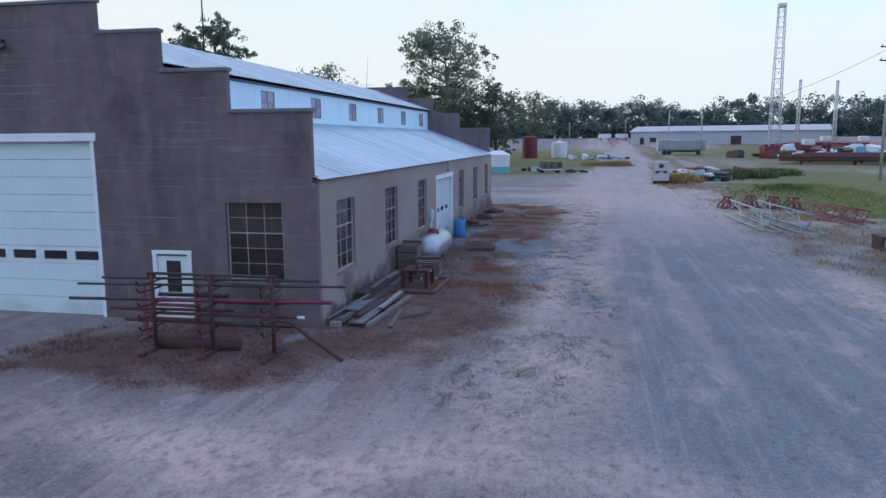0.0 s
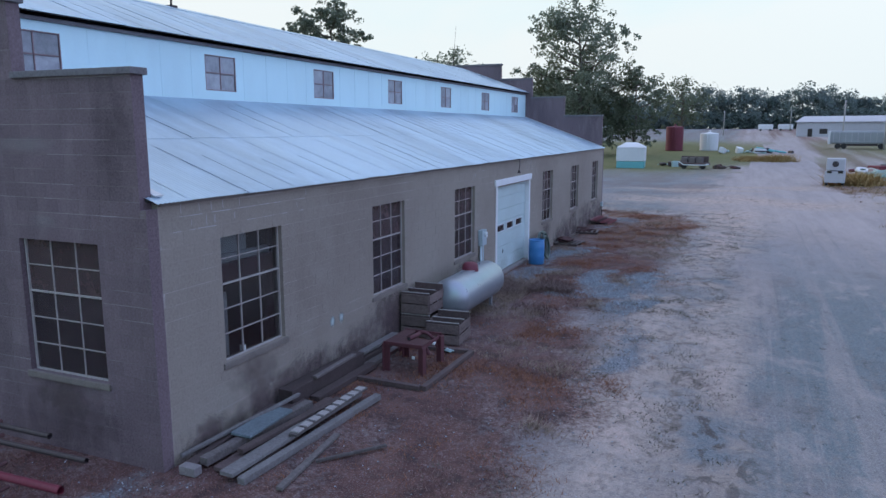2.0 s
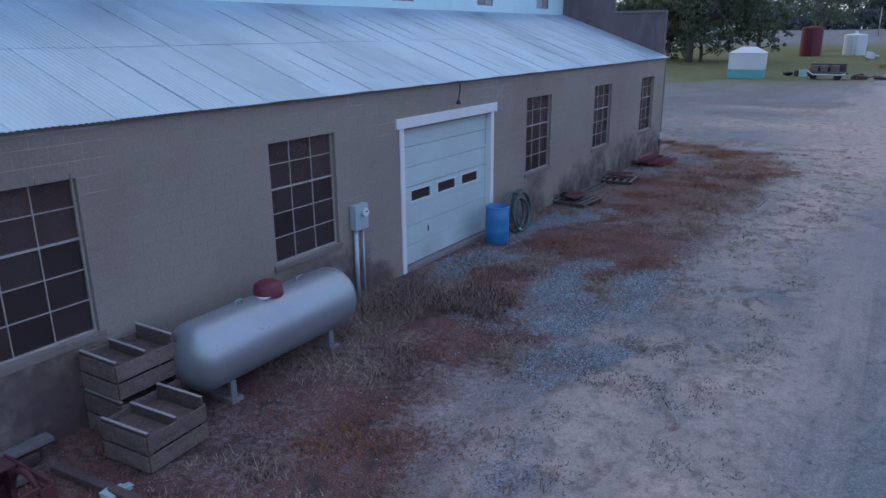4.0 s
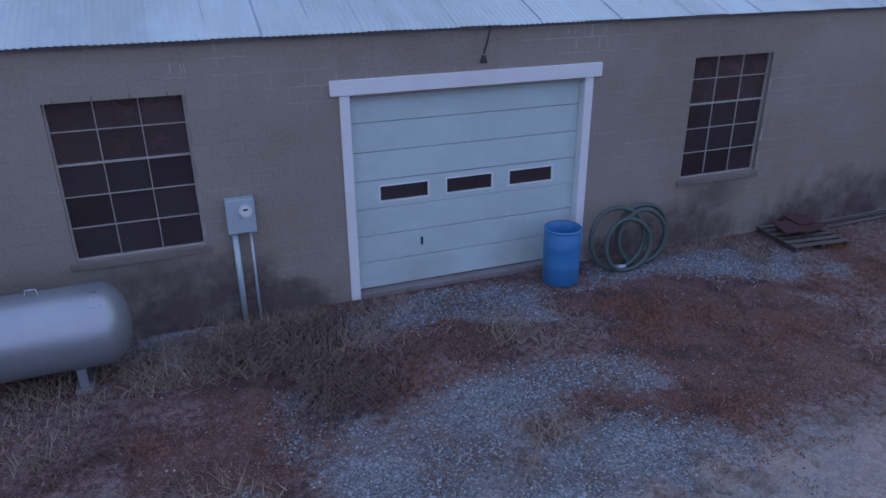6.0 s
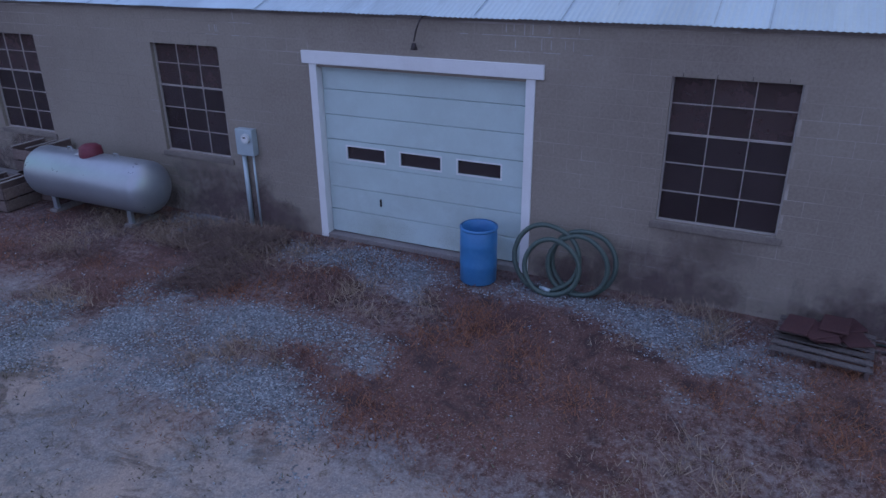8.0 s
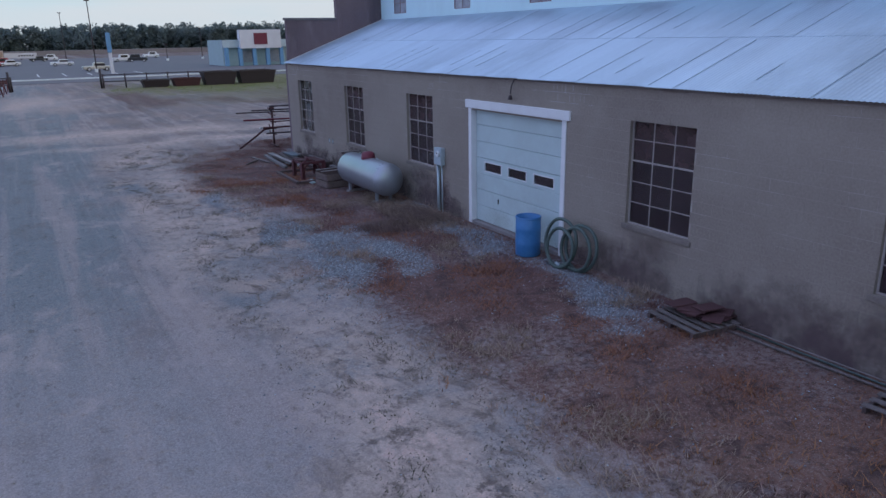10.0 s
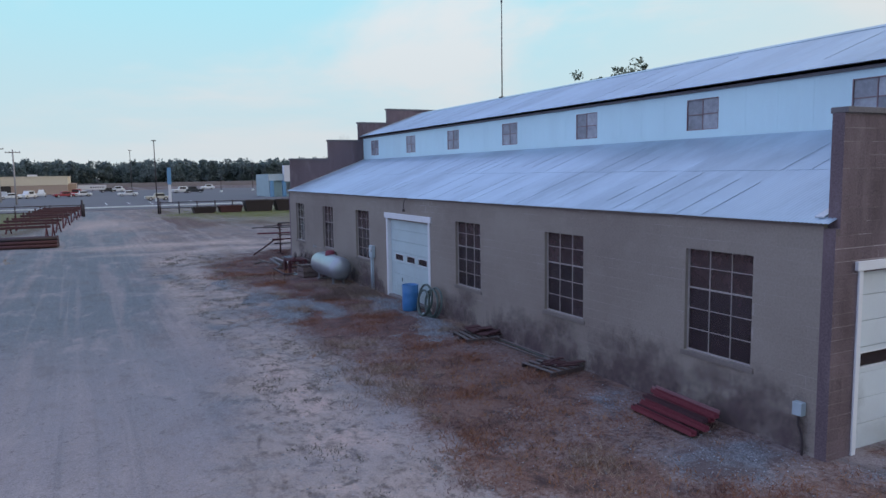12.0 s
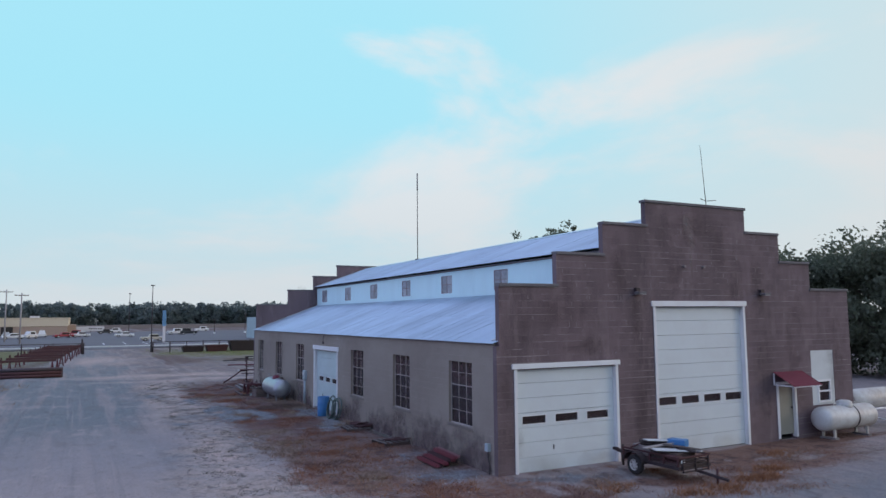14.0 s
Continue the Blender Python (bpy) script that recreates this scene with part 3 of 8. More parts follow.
STEPS_S = [(0.0, -0.1, 3.66), (-0.1, -2.28, 5.4), (-2.28, -4.1, 6.43), (-4.1, -5.87, 7.43), (-5.87, -10.25, 8.23), (-10.25, -12.1, 7.43), (-12.1, -13.9, 6.43), (-13.9, -W, 5.4)]
STEPS_N = [(0.0, -0.1, 3.66), (-0.1, -2.17, 5.4), (-2.17, -4.0, 6.4), (-4.0, -5.82, 7.42), (-5.82, -10.5, 8.24), (-10.5, -12.25, 7.4), (-12.25, -13.9, 6.38), (-13.9, -W, 5.38)]
WIN_W, WIN_Z0, WIN_Z1 = 1.52, 1.165, 3.18
WIN_Y = [2.15, 6.85, 11.43, 20.35, 25.07, 29.68]
E_DOOR = (14.17, 17.68, 0.1, 2.95)
S_DOOR, N_DOOR, N_GARAGE = (-10.15, -6.23, 0.0, 4.72), (-10.2, -6.1, 0.03, 4.8), (-4.36, -0.67, -0.02, 2.98)
S_WIN, S_WALK = (-2.48, -0.92, 1.165, 3.16), (-4.53, -3.62, -0.05, 1.78)
N_WALK, N_SMALL = (-12.7, -11.84, 0.17, 1.97), (-15.02, -13.72, 1.12, 3.14)


def wall(name, cols, openings, m, mat, label, thick=0.2, base=-0.3):
    """A wall from columns (u0, u1, top) with openings (u0, u1, z0, z1); local y points outwards, the face lies at y = 0."""
    us = sorted({round(v, 4) for c in cols for v in c[:2]} | {round(v, 4) for o in openings for v in o[:2]})
    zs = sorted({base} | {round(c[2], 4) for c in cols} | {round(v, 4) for o in openings for v in o[2:]})

    def full(i, j):
        if not (0 <= i < len(us) - 1 and 0 <= j < len(zs) - 1):
            return False
        u, z = (us[i] + us[i + 1]) / 2, (zs[j] + zs[j + 1]) / 2
        return any(min(c[0], c[1]) < u < max(c[0], c[1]) and z < c[2] for c in cols) and not any(o[0] < u < o[1] and o[2] < z < o[3] for o in openings)

    bm = bmesh.new()
    for i in range(len(us) - 1):
        for j in range(len(zs) - 1):
            if not full(i, j):
                continue
            a, b, c, d = us[i], us[i + 1], zs[j], zs[j + 1]
            bm.faces.new([bm.verts.new(v) for v in ((a, 0, c), (a, 0, d), (b, 0, d), (b, 0, c))])
            bm.faces.new([bm.verts.new(v) for v in ((a, -thick, c), (b, -thick, c), (b, -thick, d), (a, -thick, d))])
            for k, e in (((i - 1, j), (a, a, c, d)), ((i + 1, j), (b, b, c, d))):
                if not full(*k):
                    bm.faces.new([bm.verts.new(v) for v in ((e[0], 0, c), (e[0], -thick, c), (e[0], -thick, d), (e[0], 0, d))])
            for k, e in (((i, j - 1), c), ((i, j + 1), d)):
                if not full(*k):
                    bm.faces.new([bm.verts.new(v) for v in ((a, 0, e), (b, 0, e), (b, -thick, e), (a, -thick, e))])
    bmesh.ops.remove_doubles(bm, verts=bm.verts[:], dist=0.0005)
    ob = solid(name, bm, mat, label, "wall", kind="structure", m=m)
    if mat in (M_MORTAR, M_MORTARS, M_EJOINT):                             # joints show on the outer face, plain block on ends and back
        ob.data.materials.append(M_EAST if mat is M_EJOINT else M_FACADE)
        for p in ob.data.polygons:
            p.material_index = 0 if p.normal.y > 0.9 else 1
    return ob


# the wall faces stand 6 mm behind the blocks laid on them
east_open = [(-(y + WIN_W / 2), -(y - WIN_W / 2), WIN_Z0, WIN_Z1) for y in WIN_Y] + [(-E_DOOR[1], -E_DOOR[0], E_DOOR[2] - 0.45, E_DOOR[3])]
wall_east = wall("wall_east", [(-L + 0.2, -0.2, 3.72)], east_open, EAST(0), M_EJOINT, "tan painted concrete block side wall, stained at its foot")
def flip(o):
    return (-o[1], -o[0], -0.3 if o[2] < 0.5 else o[2], o[3])


def plain(o):
    return (o[0], o[1], -0.3 if o[2] < 0.5 else o[2], o[3])


cols_s = [(-b, -a, t) if -b < -a else (-a, -b, t) for a, b, t in STEPS_S]
cols_n = [(b, a, t) for a, b, t in STEPS_N]
open_s, open_n = [flip(o) for o in (S_DOOR, S_WIN, S_WALK)], [plain(o) for o in (N_DOOR, N_GARAGE, N_WALK, N_SMALL)]
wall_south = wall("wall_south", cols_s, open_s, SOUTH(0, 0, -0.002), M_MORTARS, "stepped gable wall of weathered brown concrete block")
wall_north = wall("wall_north", cols_n, open_n, NORTH(0, 0, -0.002), M_MORTAR, "stepped gable wall of weathered brown concrete block")
wall_west = wall("wall_west", [(0.2, L - 0.2, 3.72)], [], pose(-W, 0, 0, 0, 0, 90), M_EAST, "plain concrete block back wall")
solid("floor", bbox(-W + 0.2, -0.2, 0.2, L - 0.2, -0.1, 0.06, 0), M_DARK, "near-black concrete workshop floor", "floor", kind="structure")

M_COPINGW = surface("bleached_flashing", (0.6, 0.62, 0.64), (0.4, 0.4, 0.41), (0.72, 0.74, 0.76), 0.55, 0.2, big=1.2, fine=20, bump=0.1)

# copings on the steps
for cols, m, nm in ((cols_s, SOUTH(0), "south"), (cols_n, NORTH(0), "north")):
    for i, (a, b, t) in enumerate(cols):
        if t < 4:
            continue
        hi_l = i > 0 and cols[i - 1][2] > t
        hi_r = i < len(cols) - 1 and cols[i + 1][2] > t
        bm = bbox(a - (0 if hi_l else 0.05), b + (0 if hi_r else 0.05), -0.24, 0.05, t, t + 0.09, 0.012)
        solid("trim", bm, M_COPING, "dark weathered concrete coping on the stepped gable", "coping", kind="structure", m=m)

# ---- roofs of corrugated sheets ----
def sheet_mesh(name, width, length, wave=0.076, amp=0.011, mat=None):
    """One corrugated sheet: x across the waves, y up the slope."""
    k = int(width / wave * 4)
    xs = [width * i / k for i in range(k + 1)]
    zs = [amp * math.cos(2 * math.pi * x / wave) for x in xs]
    vs = [(x, y, z) for y in (0, length) for x, z in zip(xs, zs)] + [(x, y, z - 0.004) for y in (0, length) for x, z in zip(xs, zs)]
    n = k + 1
    fs = [(i, i + 1, n + i + 1, n + i) for i in range(k)] + [(2 * n + i + 1, 2 * n + i, 3 * n + i, 3 * n + i + 1) for i in range(k)]
    e = len(vs)                                     # the cut edge has corners of its own, so that it stays sharp
    vs += [vs[i] for i in range(n)] + [vs[2 * n + i] for i in range(n)]
    fs += [(e + i + 1, e + i, e + n + i, e + n + i + 1) for i in range(k)]
    me = bpy.data.meshes.new(name)
    me.from_pydata(vs, [], fs)
    me.polygons.foreach_set("use_smooth", [True] * len(fs))
    me.materials.append(mat or M_ROOF)
    return me


def roof(name, low, high, y0, y1, rows, label, detailed=True):
    """A roof slope of lapped sheets from the eave (x, z) to the top (x, z)."""
    (xa, za), (xb, zb) = low, high
    run = math.hypot(xb - xa, zb - za)
    up = Vector((xb - xa, 0, zb - za)).normalized()
    bm = bmesh.new()
    nrm = Vector((0, -1, 0)).cross(up) if xb < xa else Vector((0, 1, 0)).cross(up)
    nrm = nrm if nrm.z > 0 else -nrm
    # boarding under the sheets
    o = nrm * -0.05
    c = [Vector((xa, y0 + 0.02, za)) + o + up * 0.16, Vector((xa, y1 - 0.02, za)) + o + up * 0.16, Vector((xb, y1 - 0.02, zb)) + o, Vector((xb, y0 + 0.02, zb)) + o]
    t = [v + nrm * 0.03 for v in c]
    vs = [bm.verts.new(v) for v in c + t]
    for f in ((0, 1, 2, 3), (7, 6, 5, 4), (0, 4, 5, 1), (1, 5, 6, 2), (2, 6, 7, 3), (3, 7, 4, 0)):
        bm.faces.new([vs[i] for i in f])
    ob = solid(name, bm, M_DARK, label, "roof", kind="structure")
    if not detailed:
        ob.data.materials[0] = M_ROOF
        return ob
    wv = 0.076
    count = round((y1 - y0) / 0.62)
    width = (y1 - y0) / count
    rl = run / rows + 0.1
    me = sheet_mesh("sheet", width + wv * 0.6, rl, width / round(width / wv), 0.007)
    across = Vector((0, 1, 0)) if up.x < 0 else Vector((0, -1, 0))
    rnd = random.Random(5)
    # thin dark strips paint the shadow line along some sheet laps
    seam = bmesh.new()
    box(seam, -0.007, 0.007, 0, 1, -0.004, 0.002)
    seam_me = mesh_of("lap_seam", seam, M_LAPSHADE)
    for r in range(rows):
        for i in range(count):
            start = y0 + i * width if across.y > 0 else y1 - i * width
            p0 = Vector((xa, start, za)) + up * (r * (run / rows) - (0.05 if r else 0)) + nrm * (0.004 + 0.006 * r + 0.002 * (i % 2))
            wob = rnd.uniform(-0.004, 0.004)
            mx = Matrix((across, up, across.cross(up))).transposed().to_4x4()
            mx.translation = p0 + up * wob * 3
            part_of("sheet", me, ob, mx)
            if rnd.random() < (0.5 if rows > 1 else 0.3) and i:
                f0 = rnd.choice((0.0, 0.0, 0.03, 0.2))
                f1 = rnd.uniform(0.4, 1.0)
                part_of("lap_seam", seam_me, ob, mx @ Matrix.Translation((wv * 0.3, f0 * rl, 0.008)) @ Matrix.Diagonal((rnd.uniform(0.3, 0.6), (f1 - f0) * rl, 1, 1)))
    return ob


eave_e, top_e = (0.11, 3.735), (-4.36, 5.38)
up_e, ridge = (-4.14, 6.70), (RX, 8.1)
roof("roof_lower_east", eave_e, top_e, 0.08, L - 0.1, 2, "bluish galvanised corrugated metal lean-to roof")
roof("roof_upper_east", up_e, ridge, 0.08, L - 0.1, 1, "bluish galvanised corrugated metal main roof")
roof("roof_upper_west", (2 * RX - up_e[0], up_e[1]), ridge, 0.08, L - 0.1, 1, "galvanised metal main roof slope", False)
roof("roof_lower_west", (2 * RX - eave_e[0], eave_e[1]), (2 * RX - top_e[0], top_e[1]), 0.08, L - 0.1, 1, "galvanised metal lean-to roof", False)
bm = bmesh.new()
for s in (-1, 1):
    box(bm, 0, 0.3, 0.1, L - 0.1, -0.012, 0.004, Matrix.Translation((RX, 0, 8.125)) @ pose(0, 0, 0, 0, 20.2 * 1, 0 if s > 0 else 0) @ Matrix.Diagonal((s, 1, 1, 1)) if s > 0 else Matrix.Translation((RX, 0, 8.125)) @ pose(0, 0, 0, 0, -20.2, 0) @ Matrix.Diagonal((-1, 1, 1, 1)))
solid("trim", bm, M_ROOF, "galvanised ridge cap along the main roof", "ridge cap", kind="structure")
solid("trim", bbox(0.005, 0.05, 0.2, L - 0.2, 3.69, 3.735, 0.006), M_APRON, "dark timber fascia under the lean-to eave", "fascia", kind="structure")
solid("trim", bbox(-4.355, -4.3, 0.2, L - 0.2, 6.57, 6.64, 0.006), M_COPING, "dark timber fascia under the main eave", "fascia", kind="structure")

# pale flashing where the roof sheets meet the stepped gables
for y in (0.3, L - 0.32):
    for (xa, za), (xb, zb) in ((eave_e, top_e), (up_e, ridge)):
        bm = beam(bmesh.new(), (xa - 0.16, y, za + 0.03 + 0.16 * (zb - za) / (xa - xb)), (xb, y, zb + 0.03), 0.15, 0.02)
        solid("trim", bm, M_COPINGW, "pale metal flashing along the roof edge", "flashing", kind="structure")

# clerestory walls, metal siding with small windows
CL_Y = [1.98, 6.77, 11.22, 15.8, 20.38, 25.14, 29.7]
CL_Z0, CL_Z1, CL_W = 5.6, 6.4, 1.06
cl_open = [(-(y + CL_W / 2), -(y - CL_W / 2), CL_Z0, CL_Z1) for y in CL_Y]
CLER = pose(-4.36, 0, 0, 0, 0, -90)
wall("wall_clerestory", [(-L + 0.2, -0.2, 6.62)], cl_open, CLER, M_CLER, "white painted metal clerestory wall with small windows", 0.1, 5.2)
wall("wall_clerestory", [(0.2, L - 0.2, 6.62)], [], pose(2 * RX + 4.36, 0, 0, 0, 0, 90), M_CLER, "white painted metal clerestory back wall", 0.1, 5.2)
rib = bmesh.new()
box(rib, -0.006, 0.006, 0.0, 0.004, 5.4, 6.56)
rib_me = mesh_of("seam", rib, M_CLER)
ob_cl = bpy.data.objects["wall_clerestory"]
for i in range(int((L - 0.6) / 0.9)):
    y = 0.4 + i * 0.9
    if not any(abs(y - c) < CL_W / 2 + 0.06 for c in CL_Y):
        part_of("seam", rib_me, ob_cl, pose(-y, 0.0, 0))


# ---- windows and doors; local x along the wall, y outwards, z up ----
def sash(name, w, h, nx, ny, thick_row, glass, depth=-0.1, bar=0.011, label="", sill=True, upper=None, steel=None):
    """A steel sash window: frame, glazing bars, one pane to each light."""
    t = thing(name, Matrix(), label, "window", kind="structure")
    fr = bmesh.new()
    f = 0.022
    for a, b, c, d in ((-w / 2, -w / 2 + f, 0, h), (w / 2 - f, w / 2, 0, h), (-w / 2 + f, w / 2 - f, 0, f), (-w / 2 + f, w / 2 - f, h - f, h)):
        box(fr, a, b, depth - 0.03, depth + 0.03, c, d)
    steel = steel or M_STEEL
    part("window_frame", fr, steel, t)
    iw, ih = w - 2 * f, h - 2 * f
    pw, ph = iw / nx, ih / ny
    for i in range(1, nx):
        bm = bmesh.new()
        x = -iw / 2 + i * pw
        box(bm, x - bar / 2, x + bar / 2, depth - 0.02, depth + 0.02, f, h - f)
        part("glazing_bar", bm, steel, t)
    for j in range(1, ny):
        bm = bmesh.new()
        z = f + j * ph
        th = 0.027 if j == thick_row else bar
        box(bm, -iw / 2, iw / 2, depth - 0.024, depth + 0.024, z - th / 2, z + th / 2)
        part("glazing_bar", bm, steel, t)
    pane = bmesh.new()
    box(pane, -pw / 2 + 0.002, pw / 2 - 0.002, -0.002, 0.002, -ph / 2 + 0.002, ph / 2 - 0.002)
    me = mesh_of("pane", pane, glass)
    me_up = me
    if upper:
        me_up = me.copy()
        me_up.materials[0] = upper
    rnd = random.Random(int(w * 1000 + nx))
    for i in range(nx):
        for j in range(ny):
            ob = part_of("pane", me_up if j >= ny - 2 else me, t, pose(-iw / 2 + (i + 0.5) * pw, depth + rnd.uniform(-0.002, 0.002), f + (j + 0.5) * ph, rnd.uniform(-0.6, 0.6), 0, rnd.uniform(-0.6, 0.6)))
            ob.visible_shadow = False
    if sill:
        s = bbox(-w / 2 - 0.07, w / 2 + 0.07, -0.16, 0.035, -0.1, -0.005, 0.012)
        part("window_sill", s, M_APRON, t, "cracked concrete sill")
        stain(t, 0.1, -0.34, 0.85, 0.4, M_SPLASH, "damp brown patch under the sill", 0.0046)
    return t


wl = "steel sash window with small grimy dark panes in flaking white bars"
big = sash("window_1", WIN_W, WIN_Z1 - WIN_Z0, 3, 5, 3, M_GLASS, label=wl, upper=M_GLASS_BROWN)
big.matrix_basis = EAST(WIN_Y[0], WIN_Z0)
for i, y in enumerate(WIN_Y[1:]):
    copy_thing(big, EAST(y, WIN_Z0)).name = f"window_{i + 2}"
copy_thing(big, SOUTH((S_WIN[0] + S_WIN[1]) / 2, WIN_Z0)).name = "window_7"
small = sash("window_8", CL_W, CL_Z1 - CL_Z0, 2, 2, 0, M_GLASS_SKY, -0.03, 0.022, "small four-pane clerestory window with faded red bars", False, None, M_PINK)
small.matrix_basis = CLER @ pose(-CL_Y[0], 0, CL_Z0)
for i, y in enumerate(CL_Y[1:]):
    copy_thing(small, CLER @ pose(-y, 0, CL_Z0)).name = f"window_{i + 9}"


def section_door(name, w, h, nsec, winrow, nwin, m, label, head=0.18, over=0.08, jamb=0.09, latch=None, light=0.66, pitch=1.0, paint=None):
    """An overhead door of flat sections behind a white timber surround; the opening's foot centre is the origin."""
    t = thing(name, m, label, "garage door", kind="structure")
    sh = h / nsec
    for i in range(nsec):
        z0, z1 = h - (i + 1) * sh + 0.004, h - i * sh - 0.004
        if i != winrow:
            part("door_section", bbox(-w / 2 + 0.018, w / 2 - 0.018, -0.17, -0.12, z0, z1, 0.006, 1), paint or M_DOOR, t)
            continue
        bm = bmesh.new()
        gap = w / nwin * pitch
        ww, wh = w / nwin * light, sh * 0.52
        zc = (z0 + z1) / 2
        xs = [-w / 2 + 0.018]
        for k in range(nwin):
            c = gap * (k + 0.5 - nwin / 2)
            xs += [c - ww / 2, c + ww / 2]
        xs.append(w / 2 - 0.018)
        for a, b in zip(xs[::2], xs[1::2]):
            box(bm, a, b, -0.17, -0.12, z0, z1)
        for k in range(nwin):
            a, b = xs[2 * k + 1], xs[2 * k + 2]
            box(bm, a, b, -0.17, -0.12, z0, zc - wh / 2)
            box(bm, a, b, -0.17, -0.12, zc + wh / 2, z1)
        part("door_section", bm, paint or M_DOOR, t)
        for k in range(nwin):
            a, b = xs[2 * k + 1], xs[2 * k + 2]
            g = bmesh.new()
            box(g, a, b, -0.15, -0.145, zc - wh / 2, zc + wh / 2)
            part("pane", g, M_GLASS, t, "dark door light").visible_shadow = False
            fr = bmesh.new()
            zl, zh, e = zc - wh / 2, zc + wh / 2, 0.022
            for p, q, lo, hi in ((a - e, b + e, zl - e, zl), (a - e, b + e, zh, zh + e), (a - e, a, zl, zh), (b, b + e, zl, zh)):
                box(fr, p, q, -0.121, -0.113, lo, hi)
            part("light_frame", fr, M_WHITE, t)
    for s in (-1, 1):
        x0, x1 = sorted((s * (w / 2 - 0.015), s * (w / 2 + jamb)))
        part("jamb", bbox(x0, x1, -0.2, 0.03, -0.08, h, 0.006, 1), M_WHITE, t, "white painted timber jamb")
    part("header", bbox(-w / 2 - jamb - over, w / 2 + jamb + over, -0.02, 0.05, h, h + head, 0.008, 1), M_WHITE, t, "white painted timber header")
    if latch is not None:
        lb = bbox(latch - 0.015, latch + 0.015, -0.125, -0.1, h - 5.6 * sh, h - 5.3 * sh, 0.004, 1)
        part("latch", lb, M_DARK, t, "black slide latch")
    for x in (-0.28, 0.22):
        stain(t, x * w, 0.12, w * 0.3, 0.45, M_TAN, "rusty splash on the lowest sections", -0.1185)
    part("threshold", bbox(-w / 2 - jamb, w / 2 + jamb, -0.3, 0.02, -0.25, -0.015, 0.01, 1), M_SILL, t, "stained concrete threshold")
    return t


gd = "white sectional overhead door with small dark lights"
section_door("door_1", E_DOOR[1] - E_DOOR[0], E_DOOR[3] - E_DOOR[2], 7, 3, 3, EAST((E_DOOR[0] + E_DOOR[1]) / 2, E_DOOR[2]), gd + " and white surround", 0.2, 0.12, 0.12, 0.75, 0.6, 0.85, M_DOORDK)
section_door("door_2", S_DOOR[1] - S_DOOR[0], S_DOOR[3] - S_DOOR[2], 10, 6, 4, SOUTH((S_DOOR[0] + S_DOOR[1]) / 2, S_DOOR[2]), "tall " + gd, 0.22, light=0.75)
section_door("door_3", N_DOOR[1] - N_DOOR[0], N_DOOR[3] - N_DOOR[2], 10, 6, 4, NORTH((N_DOOR[0] + N_DOOR[1]) / 2, N_DOOR[2]), "tall " + gd, 0.18, light=0.77)
section_door("door_4", N_GARAGE[1] - N_GARAGE[0], N_GARAGE[3] - N_GARAGE[2], 7, 3, 3, NORTH((N_GARAGE[0] + N_GARAGE[1]) / 2, N_GARAGE[2]), gd + " and white surround", 0.15, 0.08, 0.09, 0.5, 0.67, 0.96)


# ---- entrance doors and fittings of the end walls ----
M_PANEL = surface("pale_board", (0.6, 0.64, 0.64), (0.42, 0.44, 0.44), (0.72, 0.75, 0.75), 0.7, big=0.8, fine=30, bump=0.05, spots=0.4, fine_amt=0.12)
M_OLIVE = surface("drab_door_paint", (0.3, 0.29, 0.24), (0.2, 0.18, 0.15), (0.4, 0.39, 0.33), 0.7, big=1.2, fine=35, bump=0.08)
M_RED = surface("red_oxide_paint", (0.165, 0.014, 0.036), (0.08, 0.012, 0.022), (0.22, 0.042, 0.06), 0.6, big=1.6, fine=30, bump=0.15, dist=0.004)
M_CHRED = surface("bright_red_primer", (0.19, 0.022, 0.036), (0.09, 0.014, 0.022), (0.26, 0.07, 0.08), 0.6, big=1.6, fine=30, bump=0.15, dist=0.004)
M_STEELRED = surface("faded_red_paint", (0.24, 0.07, 0.085), (0.12, 0.03, 0.04), (0.34, 0.15, 0.16), 0.75, big=2.2, fine=40, bump=0.2, dist=0.004)
M_RUST = surface("rusty_steel", (0.085, 0.034, 0.037), (0.045, 0.021, 0.025), (0.14, 0.06, 0.053), 0.85, 0.2, big=2.0, fine=40, bump=0.3, dist=0.004)
M_OLDRED = surface("old_maroon_paint", (0.1, 0.022, 0.03), (0.05, 0.016, 0.02), (0.15, 0.045, 0.05), 0.75, big=2, fine=40, bump=0.2, dist=0.004)
M_DARKPIPE = surface("dark_steel", (0.05, 0.038, 0.042), (0.028, 0.022, 0.025), (0.1, 0.075, 0.075), 0.6, 0.4, big=2.0, fine=40, bump=0.15, dist=0.003)
M_WOOD = surface("grey_weathered_wood", (0.125, 0.1, 0.093), (0.05, 0.039, 0.036), (0.24, 0.215, 0.205), 0.9, big=2.2, fine=24, bump=0.4, dist=0.006, stretch=(3, 0.6, 3), per_object=0.3, spots=0.7)
M_WOODD = surface("dark_old_wood", (0.082, 0.052, 0.049), (0.038, 0.025, 0.024), (0.14, 0.1, 0.092), 0.92, big=2.2, fine=24, bump=0.4, dist=0.006, per_object=0.3, spots=0.7)
M_WOODB = surface("blue_grey_board", (0.165, 0.15, 0.145), (0.07, 0.06, 0.058), (0.28, 0.265, 0.26), 0.85, big=2.2, fine=24, bump=0.3, dist=0.005, spots=0.7)
M_PALEWOOD = surface("pale_split_wood", (0.36, 0.33, 0.31), (0.2, 0.17, 0.16), (0.46, 0.43, 0.41), 0.9, big=3.0, fine=30, bump=0.3, dist=0.004)
